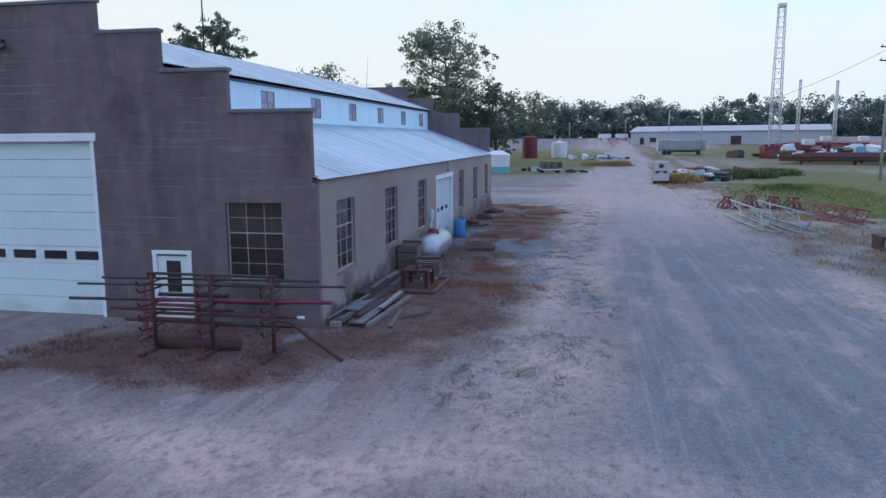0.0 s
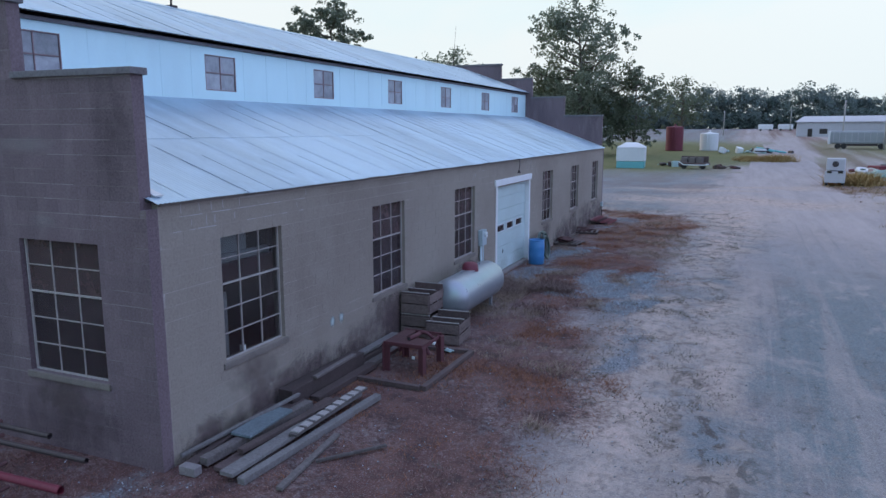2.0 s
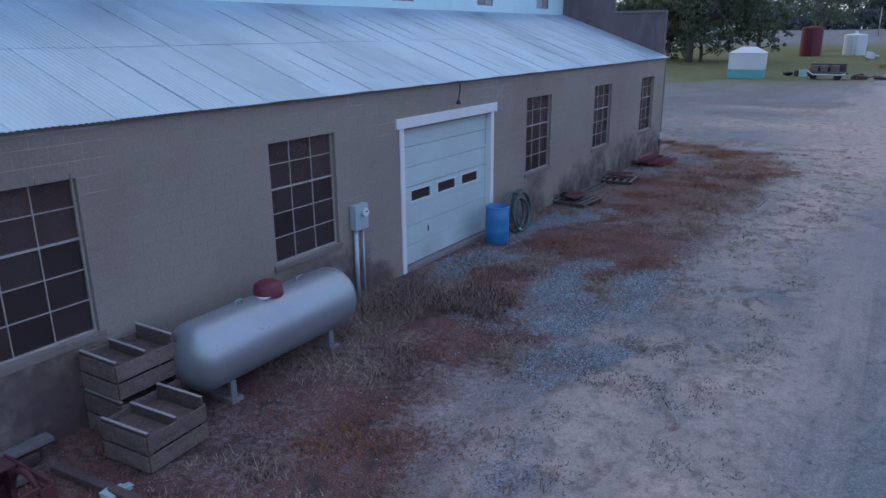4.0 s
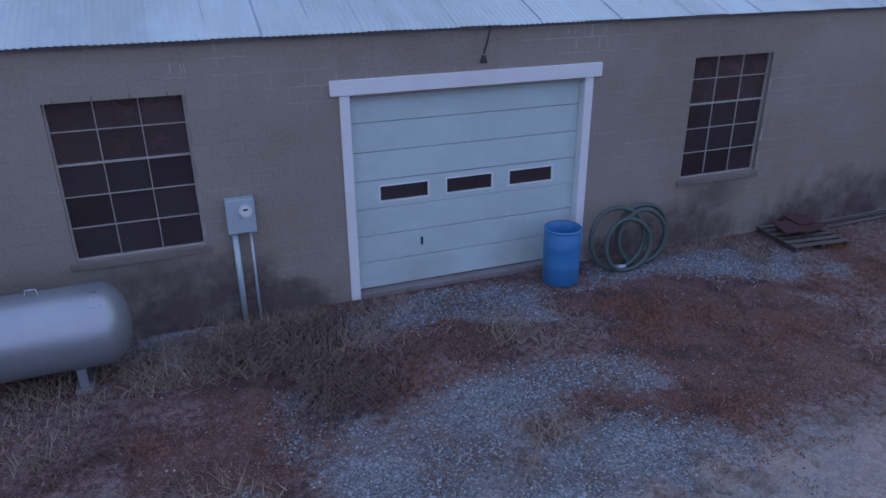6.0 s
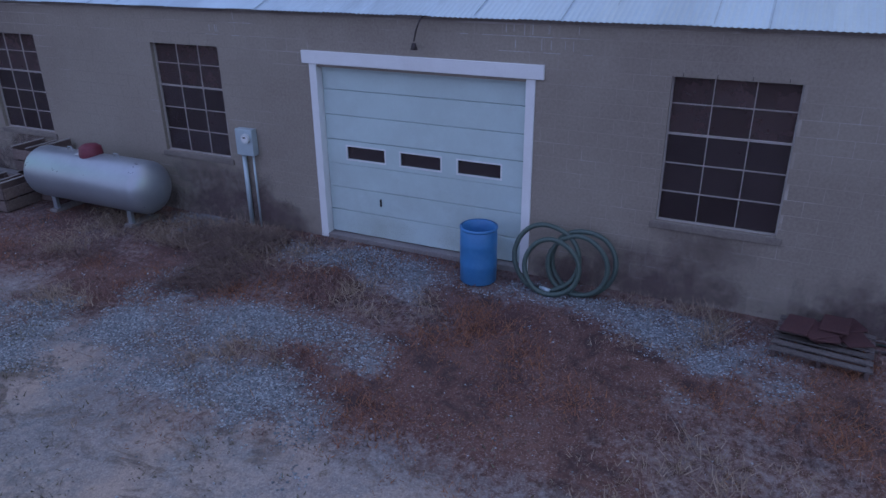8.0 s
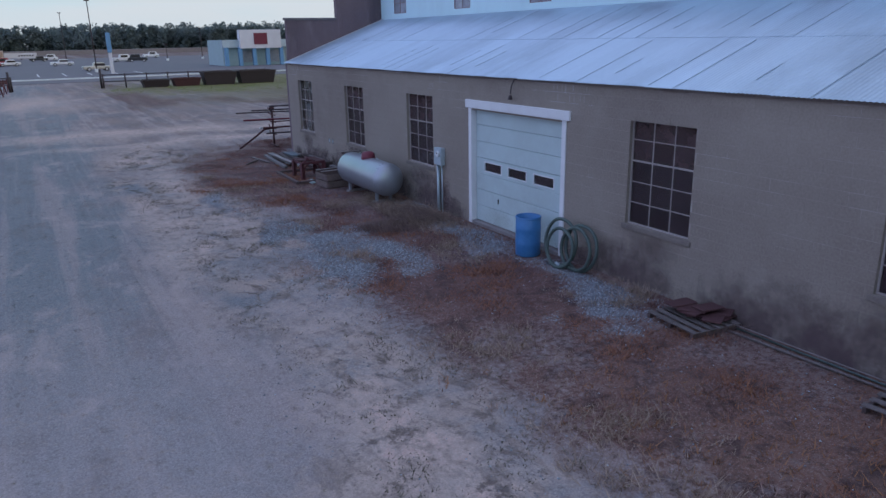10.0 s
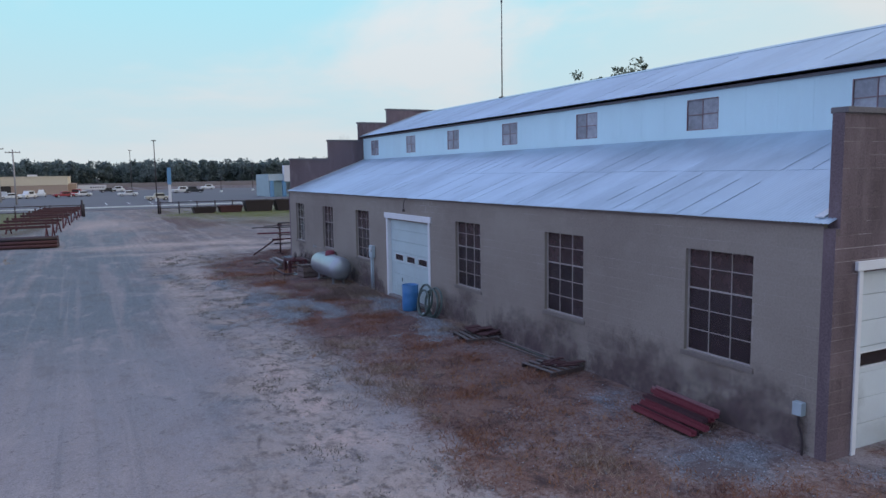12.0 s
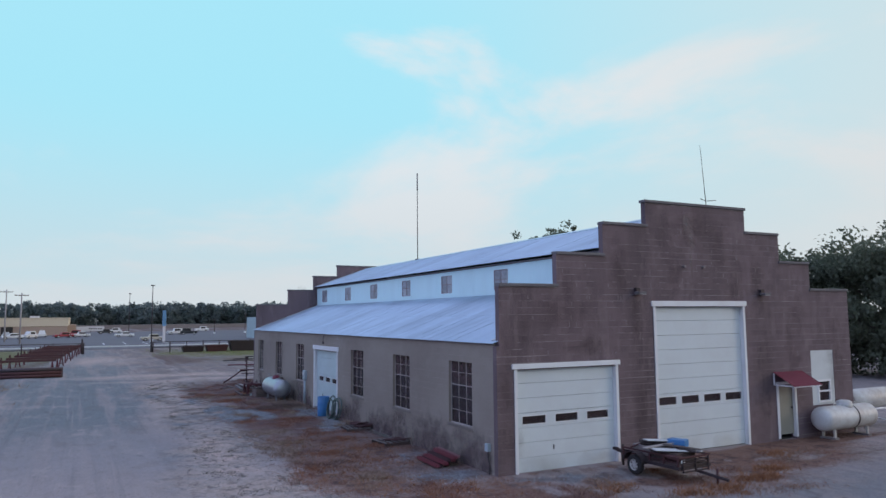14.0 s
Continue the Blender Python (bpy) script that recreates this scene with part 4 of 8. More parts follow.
M_CRATE = surface("brown_grey_crate_wood", (0.15, 0.104, 0.094), (0.055, 0.037, 0.034), (0.25, 0.192, 0.172), 0.92, big=2.6, fine=22, bump=0.5, dist=0.008, stretch=(1.2, 1.2, 5), per_object=0.16, spots=0.95)
M_DARKRED = surface("dark_maroon_steel", (0.062, 0.02, 0.026), (0.032, 0.015, 0.018), (0.1, 0.038, 0.042), 0.8, big=2, fine=40, bump=0.25, dist=0.004)
M_CHPINK = surface("faded_pink_channel", (0.3, 0.15, 0.16), (0.18, 0.07, 0.08), (0.4, 0.25, 0.26), 0.75, big=2.4, fine=40, bump=0.2, dist=0.004)
M_REDSTAND = surface("scuffed_red_steel", (0.09, 0.022, 0.029), (0.05, 0.015, 0.019), (0.16, 0.045, 0.05), 0.75, big=2.4, fine=40, bump=0.25, dist=0.004)
M_WOODT = surface("blue_painted_board", (0.13, 0.17, 0.185), (0.07, 0.085, 0.095), (0.2, 0.25, 0.27), 0.85, big=2.2, fine=24, bump=0.3, dist=0.005, spots=0.7)
M_TANK = surface("silver_tank_paint", (0.34, 0.375, 0.41), (0.25, 0.26, 0.285), (0.42, 0.455, 0.49), 0.38, 0.55, big=0.9, fine=20, bump=0.03, dist=0.003, spots=0.5, fine_amt=0.1)
M_TANKW = surface("white_tank_paint", (0.58, 0.6, 0.58), (0.26, 0.19, 0.15), (0.7, 0.73, 0.72), 0.5, big=0.9, fine=20, bump=0.03, spots=0.8, fine_amt=0.1)
M_BLUE = surface("blue_plastic", (0.03, 0.19, 0.43), (0.02, 0.12, 0.3), (0.07, 0.27, 0.52), 0.42, big=1.5, fine=25, bump=0.04, fine_amt=0.12)
M_HOSE = surface("green_hose", (0.055, 0.09, 0.082), (0.032, 0.05, 0.046), (0.1, 0.15, 0.13), 0.5, big=3.0, fine=30, bump=0.1)
M_BOX = surface("grey_enclosure", (0.42, 0.52, 0.56), (0.3, 0.36, 0.4), (0.52, 0.6, 0.64), 0.45, 0.2, big=2.0, fine=30, bump=0.03, fine_amt=0.1)
M_TYRE = surface("tyre_rubber", (0.022, 0.021, 0.022), (0.015, 0.014, 0.015), (0.05, 0.047, 0.045), 0.85, big=3, fine=40, bump=0.1)
M_RIM = surface("worn_white_rim", (0.55, 0.55, 0.55), (0.3, 0.27, 0.25), (0.68, 0.68, 0.68), 0.5, big=4, fine=40, bump=0.05)
M_TEAL = surface("pale_teal_paint", (0.33, 0.47, 0.47), (0.2, 0.28, 0.28), (0.47, 0.6, 0.6), 0.6, big=1.5, fine=30, bump=0.05)
M_CHALK = surface("lime_stain", (0.24, 0.21, 0.205), (0.15, 0.12, 0.12), (0.36, 0.33, 0.32), 0.95, big=4.0, fine=40, bump=0.1)


def storm_door():
    t = thing("door_5", SOUTH((S_WALK[0] + S_WALK[1]) / 2, S_WALK[2]), "white storm door with two dark panes in a white frame", "door", kind="structure")
    w, h = S_WALK[1] - S_WALK[0], S_WALK[3] - S_WALK[2]
    for s in (-1, 1):
        x0, x1 = sorted((s * (w / 2 - 0.008), s * (w / 2 + 0.11)))
        part("jamb", bbox(x0, x1, -0.15, 0.03, -0.05, h, 0.006, 1), M_WHITE, t)
    part("header", bbox(-w / 2 - 0.12, w / 2 + 0.12, -0.15, 0.035, h, h + 0.1, 0.006, 1), M_WHITE, t)
    d = thing_part("door_leaf", t)
    fr = bmesh.new()
    f = 0.24
    box(fr, -w / 2 + 0.01, -w / 2 + f, -0.08, -0.04, 0.02, h - 0.01)
    box(fr, w / 2 - f, w / 2 - 0.01, -0.08, -0.04, 0.02, h - 0.01)
    for a, b in ((0.02, 0.8), (1.17, 1.2), (h - 0.18, h - 0.01)):
        box(fr, -w / 2 + f, w / 2 - f, -0.08, -0.04, a, b)
    part("stile_frame", fr, M_WHITE, d)
    for a, b in ((0.8, 1.17), (1.2, h - 0.18)):
        g = bmesh.new()
        box(g, -w / 2 + f, w / 2 - f, -0.065, -0.06, a, b)
        part("pane", g, M_GLASS, d).visible_shadow = False
    kb = bmesh.new()
    rod(kb, (w / 2 - 0.09, -0.04, 0.98), (w / 2 - 0.09, 0.02, 0.98), 0.018)
    part("door_handle", kb, M_DARKPIPE, d)
    part("threshold", bbox(-w / 2 - 0.11, w / 2 + 0.11, -0.25, 0.1, -0.2, 0.0, 0.01, 1), M_SILL, t)
    # near-black sheet painted as the unlit room behind the panes
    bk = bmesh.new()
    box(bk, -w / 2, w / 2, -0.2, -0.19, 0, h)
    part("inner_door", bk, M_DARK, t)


def thing_part(name, parent):
    """A part that itself has pieces: a small hinge strip carries them."""
    bm = bmesh.new()
    box(bm, -0.46, -0.445, -0.085, -0.035, 0.02, 1.8)
    return part(name, bm, M_WHITE, parent)


storm_door()


def north_door():
    w, h = N_WALK[1] - N_WALK[0], N_WALK[3] - N_WALK[2]
    t = thing("door_6", NORTH((N_WALK[0] + N_WALK[1]) / 2, N_WALK[2]), "drab olive entrance door with white jambs", "door", kind="structure")
    part("door_leaf", bbox(-w / 2 + 0.01, w / 2 - 0.01, -0.12, -0.075, 0.01, h - 0.01, 0.008, 1), M_OLIVE, t)
    for s in (-1, 1):
        x0, x1 = sorted((s * (w / 2 - 0.008), s * (w / 2 + 0.1)))
        part("jamb", bbox(x0, x1, -0.14, 0.03, -0.1, h, 0.006, 1), M_WHITE, t)
    part("header", bbox(-w / 2 - 0.1, w / 2 + 0.1, -0.14, 0.03, h, h + 0.1, 0.006, 1), M_WHITE, t)
    k = bmesh.new()
    rod(k, (-w / 2 + 0.1, -0.08, 0.95), (-w / 2 + 0.1, -0.02, 0.95), 0.03)
    part("door_handle", k, M_DARKPIPE, t)
    a = thing("awning", NORTH(-12.35, 1.98), "faded red sheet-metal awning over the entrance door", "awning")
    me = sheet_mesh("awning_roof", 1.55, 0.98, 0.155, 0.012, M_RED)
    ca, sa = math.cos(radians(28)), math.sin(radians(28))
    am = Matrix(((1, 0, 0, -0.775), (0, -ca, sa, 0.85), (0, sa, ca, 0.0), (0, 0, 0, 1)))
    part_of("awning_roof", me, a, am)
    for x in (-0.72, 0.72):
        bm = bmesh.new()
        beam(bm, (x, 0.0, 0.0), (x, 0.8, -0.0), 0.04, 0.04)
        beam(bm, (x, 0.02, 0.0), (x, 0.02, 0.42), 0.04, 0.04)
        part("bracket", bm, M_WHITE, a)
    part("fascia_strip", bbox(-0.76, 0.76, 0.8, 0.83, -0.04, 0.0, 0.004, 1), M_WHITE, a)


north_door()


def boarded_window():
    x0, x1, z0, z1 = N_SMALL
    w, h = x1 - x0, z1 - z0
    t = thing("window_20", NORTH((x0 + x1) / 2, z0), "pale boarded window opening with a small white sash let into it", "window", kind="structure")
    sw0, sw1, sz0, sz1 = -0.42, 0.33, 0.08, 0.92
    bm = bmesh.new()
    for a, b, c, d in ((-w / 2, sw0, 0, h), (sw1, w / 2, 0, h), (sw0, sw1, 0, sz0), (sw0, sw1, sz1, h)):
        box(bm, a, b, -0.06, -0.01, c, d)
    part("board", bm, M_PANEL, t)
    fr = bmesh.new()
    for a, b, c, d in ((sw0, sw0 + 0.07, sz0, sz1), (sw1 - 0.07, sw1, sz0, sz1), (sw0 + 0.07, sw1 - 0.07, sz0, sz0 + 0.07), (sw0 + 0.07, sw1 - 0.07, sz1 - 0.07, sz1), (sw0 + 0.07, sw1 - 0.07, 0.47, 0.53)):
        box(fr, a, b, -0.05, 0.02, c, d)
    part("window_frame", fr, M_WHITE, t)
    for a, b in ((sz0 + 0.07, 0.47), (0.53, sz1 - 0.07)):
        g = bmesh.new()
        box(g, sw0 + 0.07, sw1 - 0.07, -0.04, -0.035, a, b)
        part("pane", g, M_GLASS, t).visible_shadow = False


boarded_window()


def flood_lamp(m):
    t = thing("wall_light", m, "small dark flood light on the brown block gable", "wall light", "gable lights")
    part("housing", bbox(-0.16, 0.16, 0.1, 0.34, -0.06, 0.02, 0.012), M_COPING, t)
    part("lens", bbox(-0.14, 0.14, 0.12, 0.32, -0.075, -0.06, 0.004, 1), M_PANEL, t, "pale lens")
    part("mount", bbox(-0.08, 0.08, 0.0, 0.12, -0.08, 0.14, 0.01), M_DARKPIPE, t)


for m in (NORTH(-5.3, 5.26), NORTH(-11.15, 5.26), SOUTH(-8.63, 7.25)):
    flood_lamp(m)
t = thing("roof_antenna", NORTH(-8.75, 8.27, -0.1), "thin whip antenna with short cross arms on the gable top", "antenna")
bm = bmesh.new()
rod(bm, (0, 0, 0), (0.18, 0, 2.2), 0.016, 6, 0.007)
part("whip", bm, M_DARKPIPE, t)
bm = bmesh.new()
for s in (-1, 1):
    rod(bm, (0, 0, 0.22), (0.38 * s, 0.1, 0.26), 0.012, 6)
part("cross_arm", bm, M_DARKPIPE, t)
part("base_plate", bbox(-0.1, 0.1, -0.1, 0.1, -0.02, 0.05, 0.01), M_DARKPIPE, t)
t = thing("radio_mast", pose(RX - 0.02, 9.25, 8.12), "tall thin steel radio mast standing on the ridge", "mast")
bm = bmesh.new()
rod(bm, (0, 0, -0.1), (0, 0, 4.4), 0.03, 8, 0.022)
part("lower_tube", bm, M_DARKPIPE, t)
bm = bmesh.new()
rod(bm, (0, 0, 4.4), (0, 0, 5.5), 0.045, 8, 0.035)
part("upper_tube", bm, M_COPING, t)
part("foot", bbox(-0.12, 0.12, -0.12, 0.12, -0.05, 0.04, 0.01), M_DARKPIPE, t)
for x, z, w, h, ln in ((-7.85, 7.3, 0.17, 0.95, 1), (-7.8, 6.5, 0.12, 0.9, -1), (-7.7, 7.6, 0.26, 0.5, 0)):
    stain(wall_north, x, z, w, h, M_LIME, "pale lime streak", 0.006, ln)
for x, z, w, h in ((-1.0, 4.4, 0.35, 1.1), (-2.6, 5.0, 0.4, 1.4), (-4.6, 5.9, 0.5, 1.5), (-5.3, 4.0, 0.35, 1.6), (-6.6, 7.2, 0.5, 1.1), (-9.2, 6.9, 0.6, 1.3), (-11.0, 5.6, 0.5, 1.7), (-13.2, 4.6, 0.5, 1.6), (-15.2, 4.2, 0.5, 1.2), (-3.2, 3.6, 1.3, 0.4), (-0.35, 2.2, 0.3, 2.2), (-8.1, 7.4, 2.0, 0.9), (-7.0, 6.2, 0.5, 1.3), (-9.9, 5.6, 0.5, 1.9), (-12.8, 3.6, 0.7, 1.9), (-15.2, 3.0, 0.9, 2.2), (-5.4, 2.0, 0.6, 2.0), (-11.2, 2.2, 0.6, 2.2), (-2.4, 4.6, 1.6, 0.7), (-0.5, 0.9, 0.5, 1.0)):
    stain(wall_north, x, z, w, h, M_SOOT, "dark water stain", 0.005)
for x in (-8.35, -7.45):
    bm = bmesh.new()
    rod(bm, (x, 0, 6.15), (x, 0.08, 6.15), 0.05, 8)
    part("tie_bolt", bm, M_CHALK, wall_north)

# mud splashes at the foot of the side wall, lime and water stains on the gable, paint daubs
for y, w, h in ((10.4, 1.3, 0.6), (11.9, 1.2, 0.85), (13.3, 0.8, 0.55), (7.6, 1.3, 0.9), (9.0, 1.0, 0.6), (18.6, 0.9, 0.4), (20.2, 1.3, 0.4), (22.2, 1.3, 0.5), (25.0, 0.9, 0.9), (26.4, 1.2, 0.4), (28.2, 1.1, 0.35), (29.6, 1.0, 0.65), (2.8, 1.6, 0.6), (4.9, 1.4, 0.5), (0.9, 0.8, 0.4)):
    stain(wall_east, -y, 0.16, w, h, M_SPLASH, "brown mud splash stain")
for y, w, h in ((0.9, 1.0, 0.55), (2.3, 1.2, 0.7), (3.8, 1.2, 0.85), (5.3, 1.3, 0.95), (7.0, 1.2, 1.1), (8.6, 1.2, 0.9), (10.2, 1.2, 0.85), (11.5, 1.1, 0.95), (13.0, 1.0, 0.8), (18.4, 0.9, 0.55), (22.3, 1.1, 0.5), (23.9, 1.0, 0.55), (25.2, 0.9, 0.95), (27.0, 1.2, 0.5), (28.6, 1.1, 0.6), (30.0, 1.1, 0.75), (31.2, 0.6, 0.7)):
    stain(wall_east, -y, 0.06, w, h, M_DAMP_SHADE, "dark damp stain", 0.0036)
# broad damp patches that also paint in the shade along the wall foot
for y, z, w, h in ((6.9, 0.45, 1.7, 0.95), (3.4, 0.15, 2.2, 0.75), (12.2, 0.4, 1.4, 0.9), (19.6, 0.2, 1.8, 0.75), (23.4, 0.25, 2.6, 1.0), (27.6, 0.3, 2.4, 1.3), (30.6, 0.3, 1.5, 1.2)):
    stain(wall_east, -y, z, w, h, M_DAMP_SHADE, "broad damp stain and painted shade along the wall foot", 0.0033)
for x, z, w, h in ((1.9, 3.44, 0.38, 0.12), (2.1, 4.5, 0.9, 0.16), (3.4, 4.7, 1.0, 0.12)):
    stain(wall_south, x, z, w, h, M_LIME, "pale lime smear", 0.006)
for x, z, w, h in ((0.5, 4.6, 0.5, 1.0), (3.2, 6.1, 0.8, 0.9), (5.2, 5.4, 0.7, 1.6), (1.6, 0.4, 1.6, 0.7)):
    stain(wall_south, x, z, w, h, M_SOOT, "dark water stain", 0.005)
for y, z in ((4.42, 1.05), (4.75, 1.06)):
    stain(wall_east, -y, z, 0.13, 0.15, M_DAUB, "pale paint daub", 0.005)


# ---- fittings on the long wall ----
t = thing("electric_meter", pose(0.0, 12.66, 1.32), "pale grey electric meter box with round glass meter and conduits", "electric meter")
part("enclosure", bbox(0.01, 0.15, -0.18, 0.18, 0, 0.46, 0.012), M_BOX, t)
bm = bmesh.new()
rod(bm, (0.15, 0.06, 0.31), (0.2, 0.06, 0.31), 0.085, 24)
mt = part("meter", bm, M_PANEL, t, "round glass meter")
bm = bmesh.new()
rod(bm, (0.2, 0.06, 0.31), (0.206, 0.06, 0.31), 0.06, 24)
part("meter_face", bm, M_WHITE, mt)
bm = bmesh.new()
box(bm, 0.206, 0.21, 0.03, 0.09, 0.32, 0.345)
part("register", bm, M_DARK, mt)
for y, r, zt in ((-0.1, 0.04, 0), (0.1, 0.018, 0)):
    bm = bmesh.new()
    rod(bm, (0.07, y, -1.38), (0.07, y, 0.0), r, 12)
    part("conduit", bm, M_BOX, t)
t = thing("wall_lamp", pose(0.0, 16.0, 3.31), "small dark lamp on a bent arm under the eave", "wall light")
bm = bmesh.new()
sweep(bm, [(0.0, 0.12, 0.42), (0.12, 0.1, 0.4), (0.16, 0.05, 0.25), (0.15, 0.0, 0.08)], 0.014, 6)
part("arm", bm, M_DARKPIPE, t)
bm = bmesh.new()
lathe(bm, [(0.001, 0.06), (0.03, 0.055), (0.04, 0.01), (0.055, -0.035), (0.05, -0.04), (0.001, 0.0)], 16, Matrix.Translation((0.15, 0, 0.0)))
part("shade", bm, M_DARKPIPE, t)
t = thing("gas_meter_box", pose(0.0, 31.45, 0.52), "small pale service box with a dark pipe on the wall", "meter box")
part("enclosure", bbox(0.01, 0.13, -0.085, 0.085, 0.12, 0.34, 0.015), M_BOX, t)
bm = bmesh.new()
sweep(bm, [(0.07, 0, 0.13), (0.07, 0, -0.05), (0.07, 0.06, -0.16), (0.07, 0.08, -0.3), (0.07, 0.08, -0.58)], 0.022, 8)
part("riser", bm, M_DARKPIPE, t)

# ---- pipe rack in front of the south gable ----
RACK_Y = -2.6
rack = thing("pipe_rack", pose(0, RACK_Y, 0), "rust-brown steel pipe storage rack with crossing arms", "pipe rack")
for x in (-2.94, -1.52, -0.06):
    part("post", rod(bmesh.new(), (x, 0, -0.1), (x, 0, 1.78), 0.045), M_RUST, rack)
    part("foot", beam(bmesh.new(), (x, -0.6, 0.05), (x, 0.5, 0.05), 0.1, 0.08), M_RUST, rack)
    part("gusset", bbox(x - 0.12, x + 0.12, -0.02, 0.02, 1.66, 1.76, 0.02, 1), M_RUST, rack)
    for z in (0.56, 0.82, 1.1, 1.42, 1.58):
        part("arm", sweep(bmesh.new(), [(x, -0.56, z + 0.12), (x, -0.48, z + 0.03), (x, 0.0, z), (x, 0.46, z + 0.02)], 0.024, 8), M_RUST, rack)
part("top_rail", rod(bmesh.new(), (-3.05, 0, 1.79), (0.05, 0, 1.8), 0.034), M_DARKPIPE, rack)
part("brace", sweep(bmesh.new(), [(-0.3, 0.02, 0.86), (0.35, 0.02, 0.8), (0.8, 0, 0.48), (1.52, -0.02, 0.02)], 0.045, 8), M_RUST, rack, "long bent diagonal brace")
for x0, x1, y, z0, z1, r, mt, lb in ((-4.4, 0.93, -2.33, 1.6, 1.68, 0.03, M_DARKPIPE, "long dark steel pipe lying on the rack arms"),
                                     (-4.95, 1.58, -2.46, 1.46, 1.6, 0.028, M_DARKPIPE, "long dark steel pipe lying on the rack arms"),
                                     (-5.26, -1.3, -2.4, 1.09, 1.19, 0.036, M_DARKPIPE, "black steel pipe lying on the rack arms"),
                                     (-3.0, -1.28, -2.28, 1.24, 1.26, 0.045, M_DARKPIPE, "short black pipe lying on the rack arms"),
                                     (-3.1, 1.27, -2.52, 1.16, 1.26, 0.042, M_RED, "red painted pipe lying on the rack arms"),
                                     (-4.2, -1.35, -2.38, 0.9, 0.94, 0.035, M_OLDRED, "maroon pipe lying on the rack arms"),
                                     (-4.1, -1.2, -2.2, 0.84, 0.9, 0.03, M_RUST, "rusty pipe lying on the rack arms"),
                                     (-3.2, 0.45, -2.44, 0.84, 0.88, 0.038, M_OLDRED, "maroon pipe with a pale end on the rack"),
                                     (-1.7, 0.35, -2.35, 0.61, 0.64, 0.034, M_DARKPIPE, "short dark pipe lying on the rack arms"),
                                     (-3.9, -1.2, -2.3, 0.62, 0.63, 0.04, M_OLDRED, "maroon painted pipe lying on the rack arms"),
                                     (-1.6, 0.12, -2.35, 1.12, 1.14, 0.024, M_RUST, "thin rusty pipe lying on the rack arms")):
    bm = bmesh.new()
    rod(bm, (x0, y, z0), (x1, y, z1), r, 12, caps=False)
    rod(bm, (x1, y, z1), (x0, y, z0), r * 0.8, 12, caps=False)
    ob = solid("steel_pipe", bm, mt, lb, "pipe", "pipes on the rack")
    if "pale" in lb:
        e = bmesh.new()
        rod(e, (x1 - 0.02, y, z1), (x1 + 0.15, y, z1), r * 0.9, 12)
        part("pipe_cap", e, M_PANEL, ob, "pale pipe end")
solid("steel_casing", rod(bmesh.new(), (-2.95, -2.42, 0.13), (-1.05, -2.25, 0.13), 0.13, 16), M_RUST, "thick rusty casing pipe lying in dry weeds", "pipe")
t = thing("steel_trestle", pose(-3.05, -1.75, 0), "faded red steel trestle standing behind the pipe rack", "trestle")
for x in (-0.72, 0.72):
    part("upright", bbox(x - 0.05, x + 0.05, -0.04, 0.04, -0.05, 1.36, 0.008, 1), M_STEELRED, t)
    part("foot", bbox(x - 0.05, x + 0.05, -0.3, 0.3, 0.0, 0.07, 0.008, 1), M_STEELRED, t)
    part("gusset_plate", bbox(x - 0.11, x + 0.11, -0.055, -0.042, 0.42, 0.62, 0.004, 1), M_STEELRED, t)
part("cross_bar", bbox(-0.67, 0.67, -0.03, 0.03, 0.48, 0.56, 0.008, 1), M_STEELRED, t)
part("cross_bar", bbox(-0.67, 0.67, -0.03, 0.03, 0.82, 0.9, 0.008, 1), M_STEELRED, t)


# ---- lumber and scrap beside the corner ----
def plank(p, q, w, h, mat, label="weathered grey plank in the lumber pile", name="plank", group="lumber pile"):
    bm = beam(bmesh.new(), p, q, w, h)
    bmesh.ops.bevel(bm, geom=bm.edges[:], offset=0.006, segments=1, affect="EDGES")
    return solid(name, bm, mat, label, "plank", group)


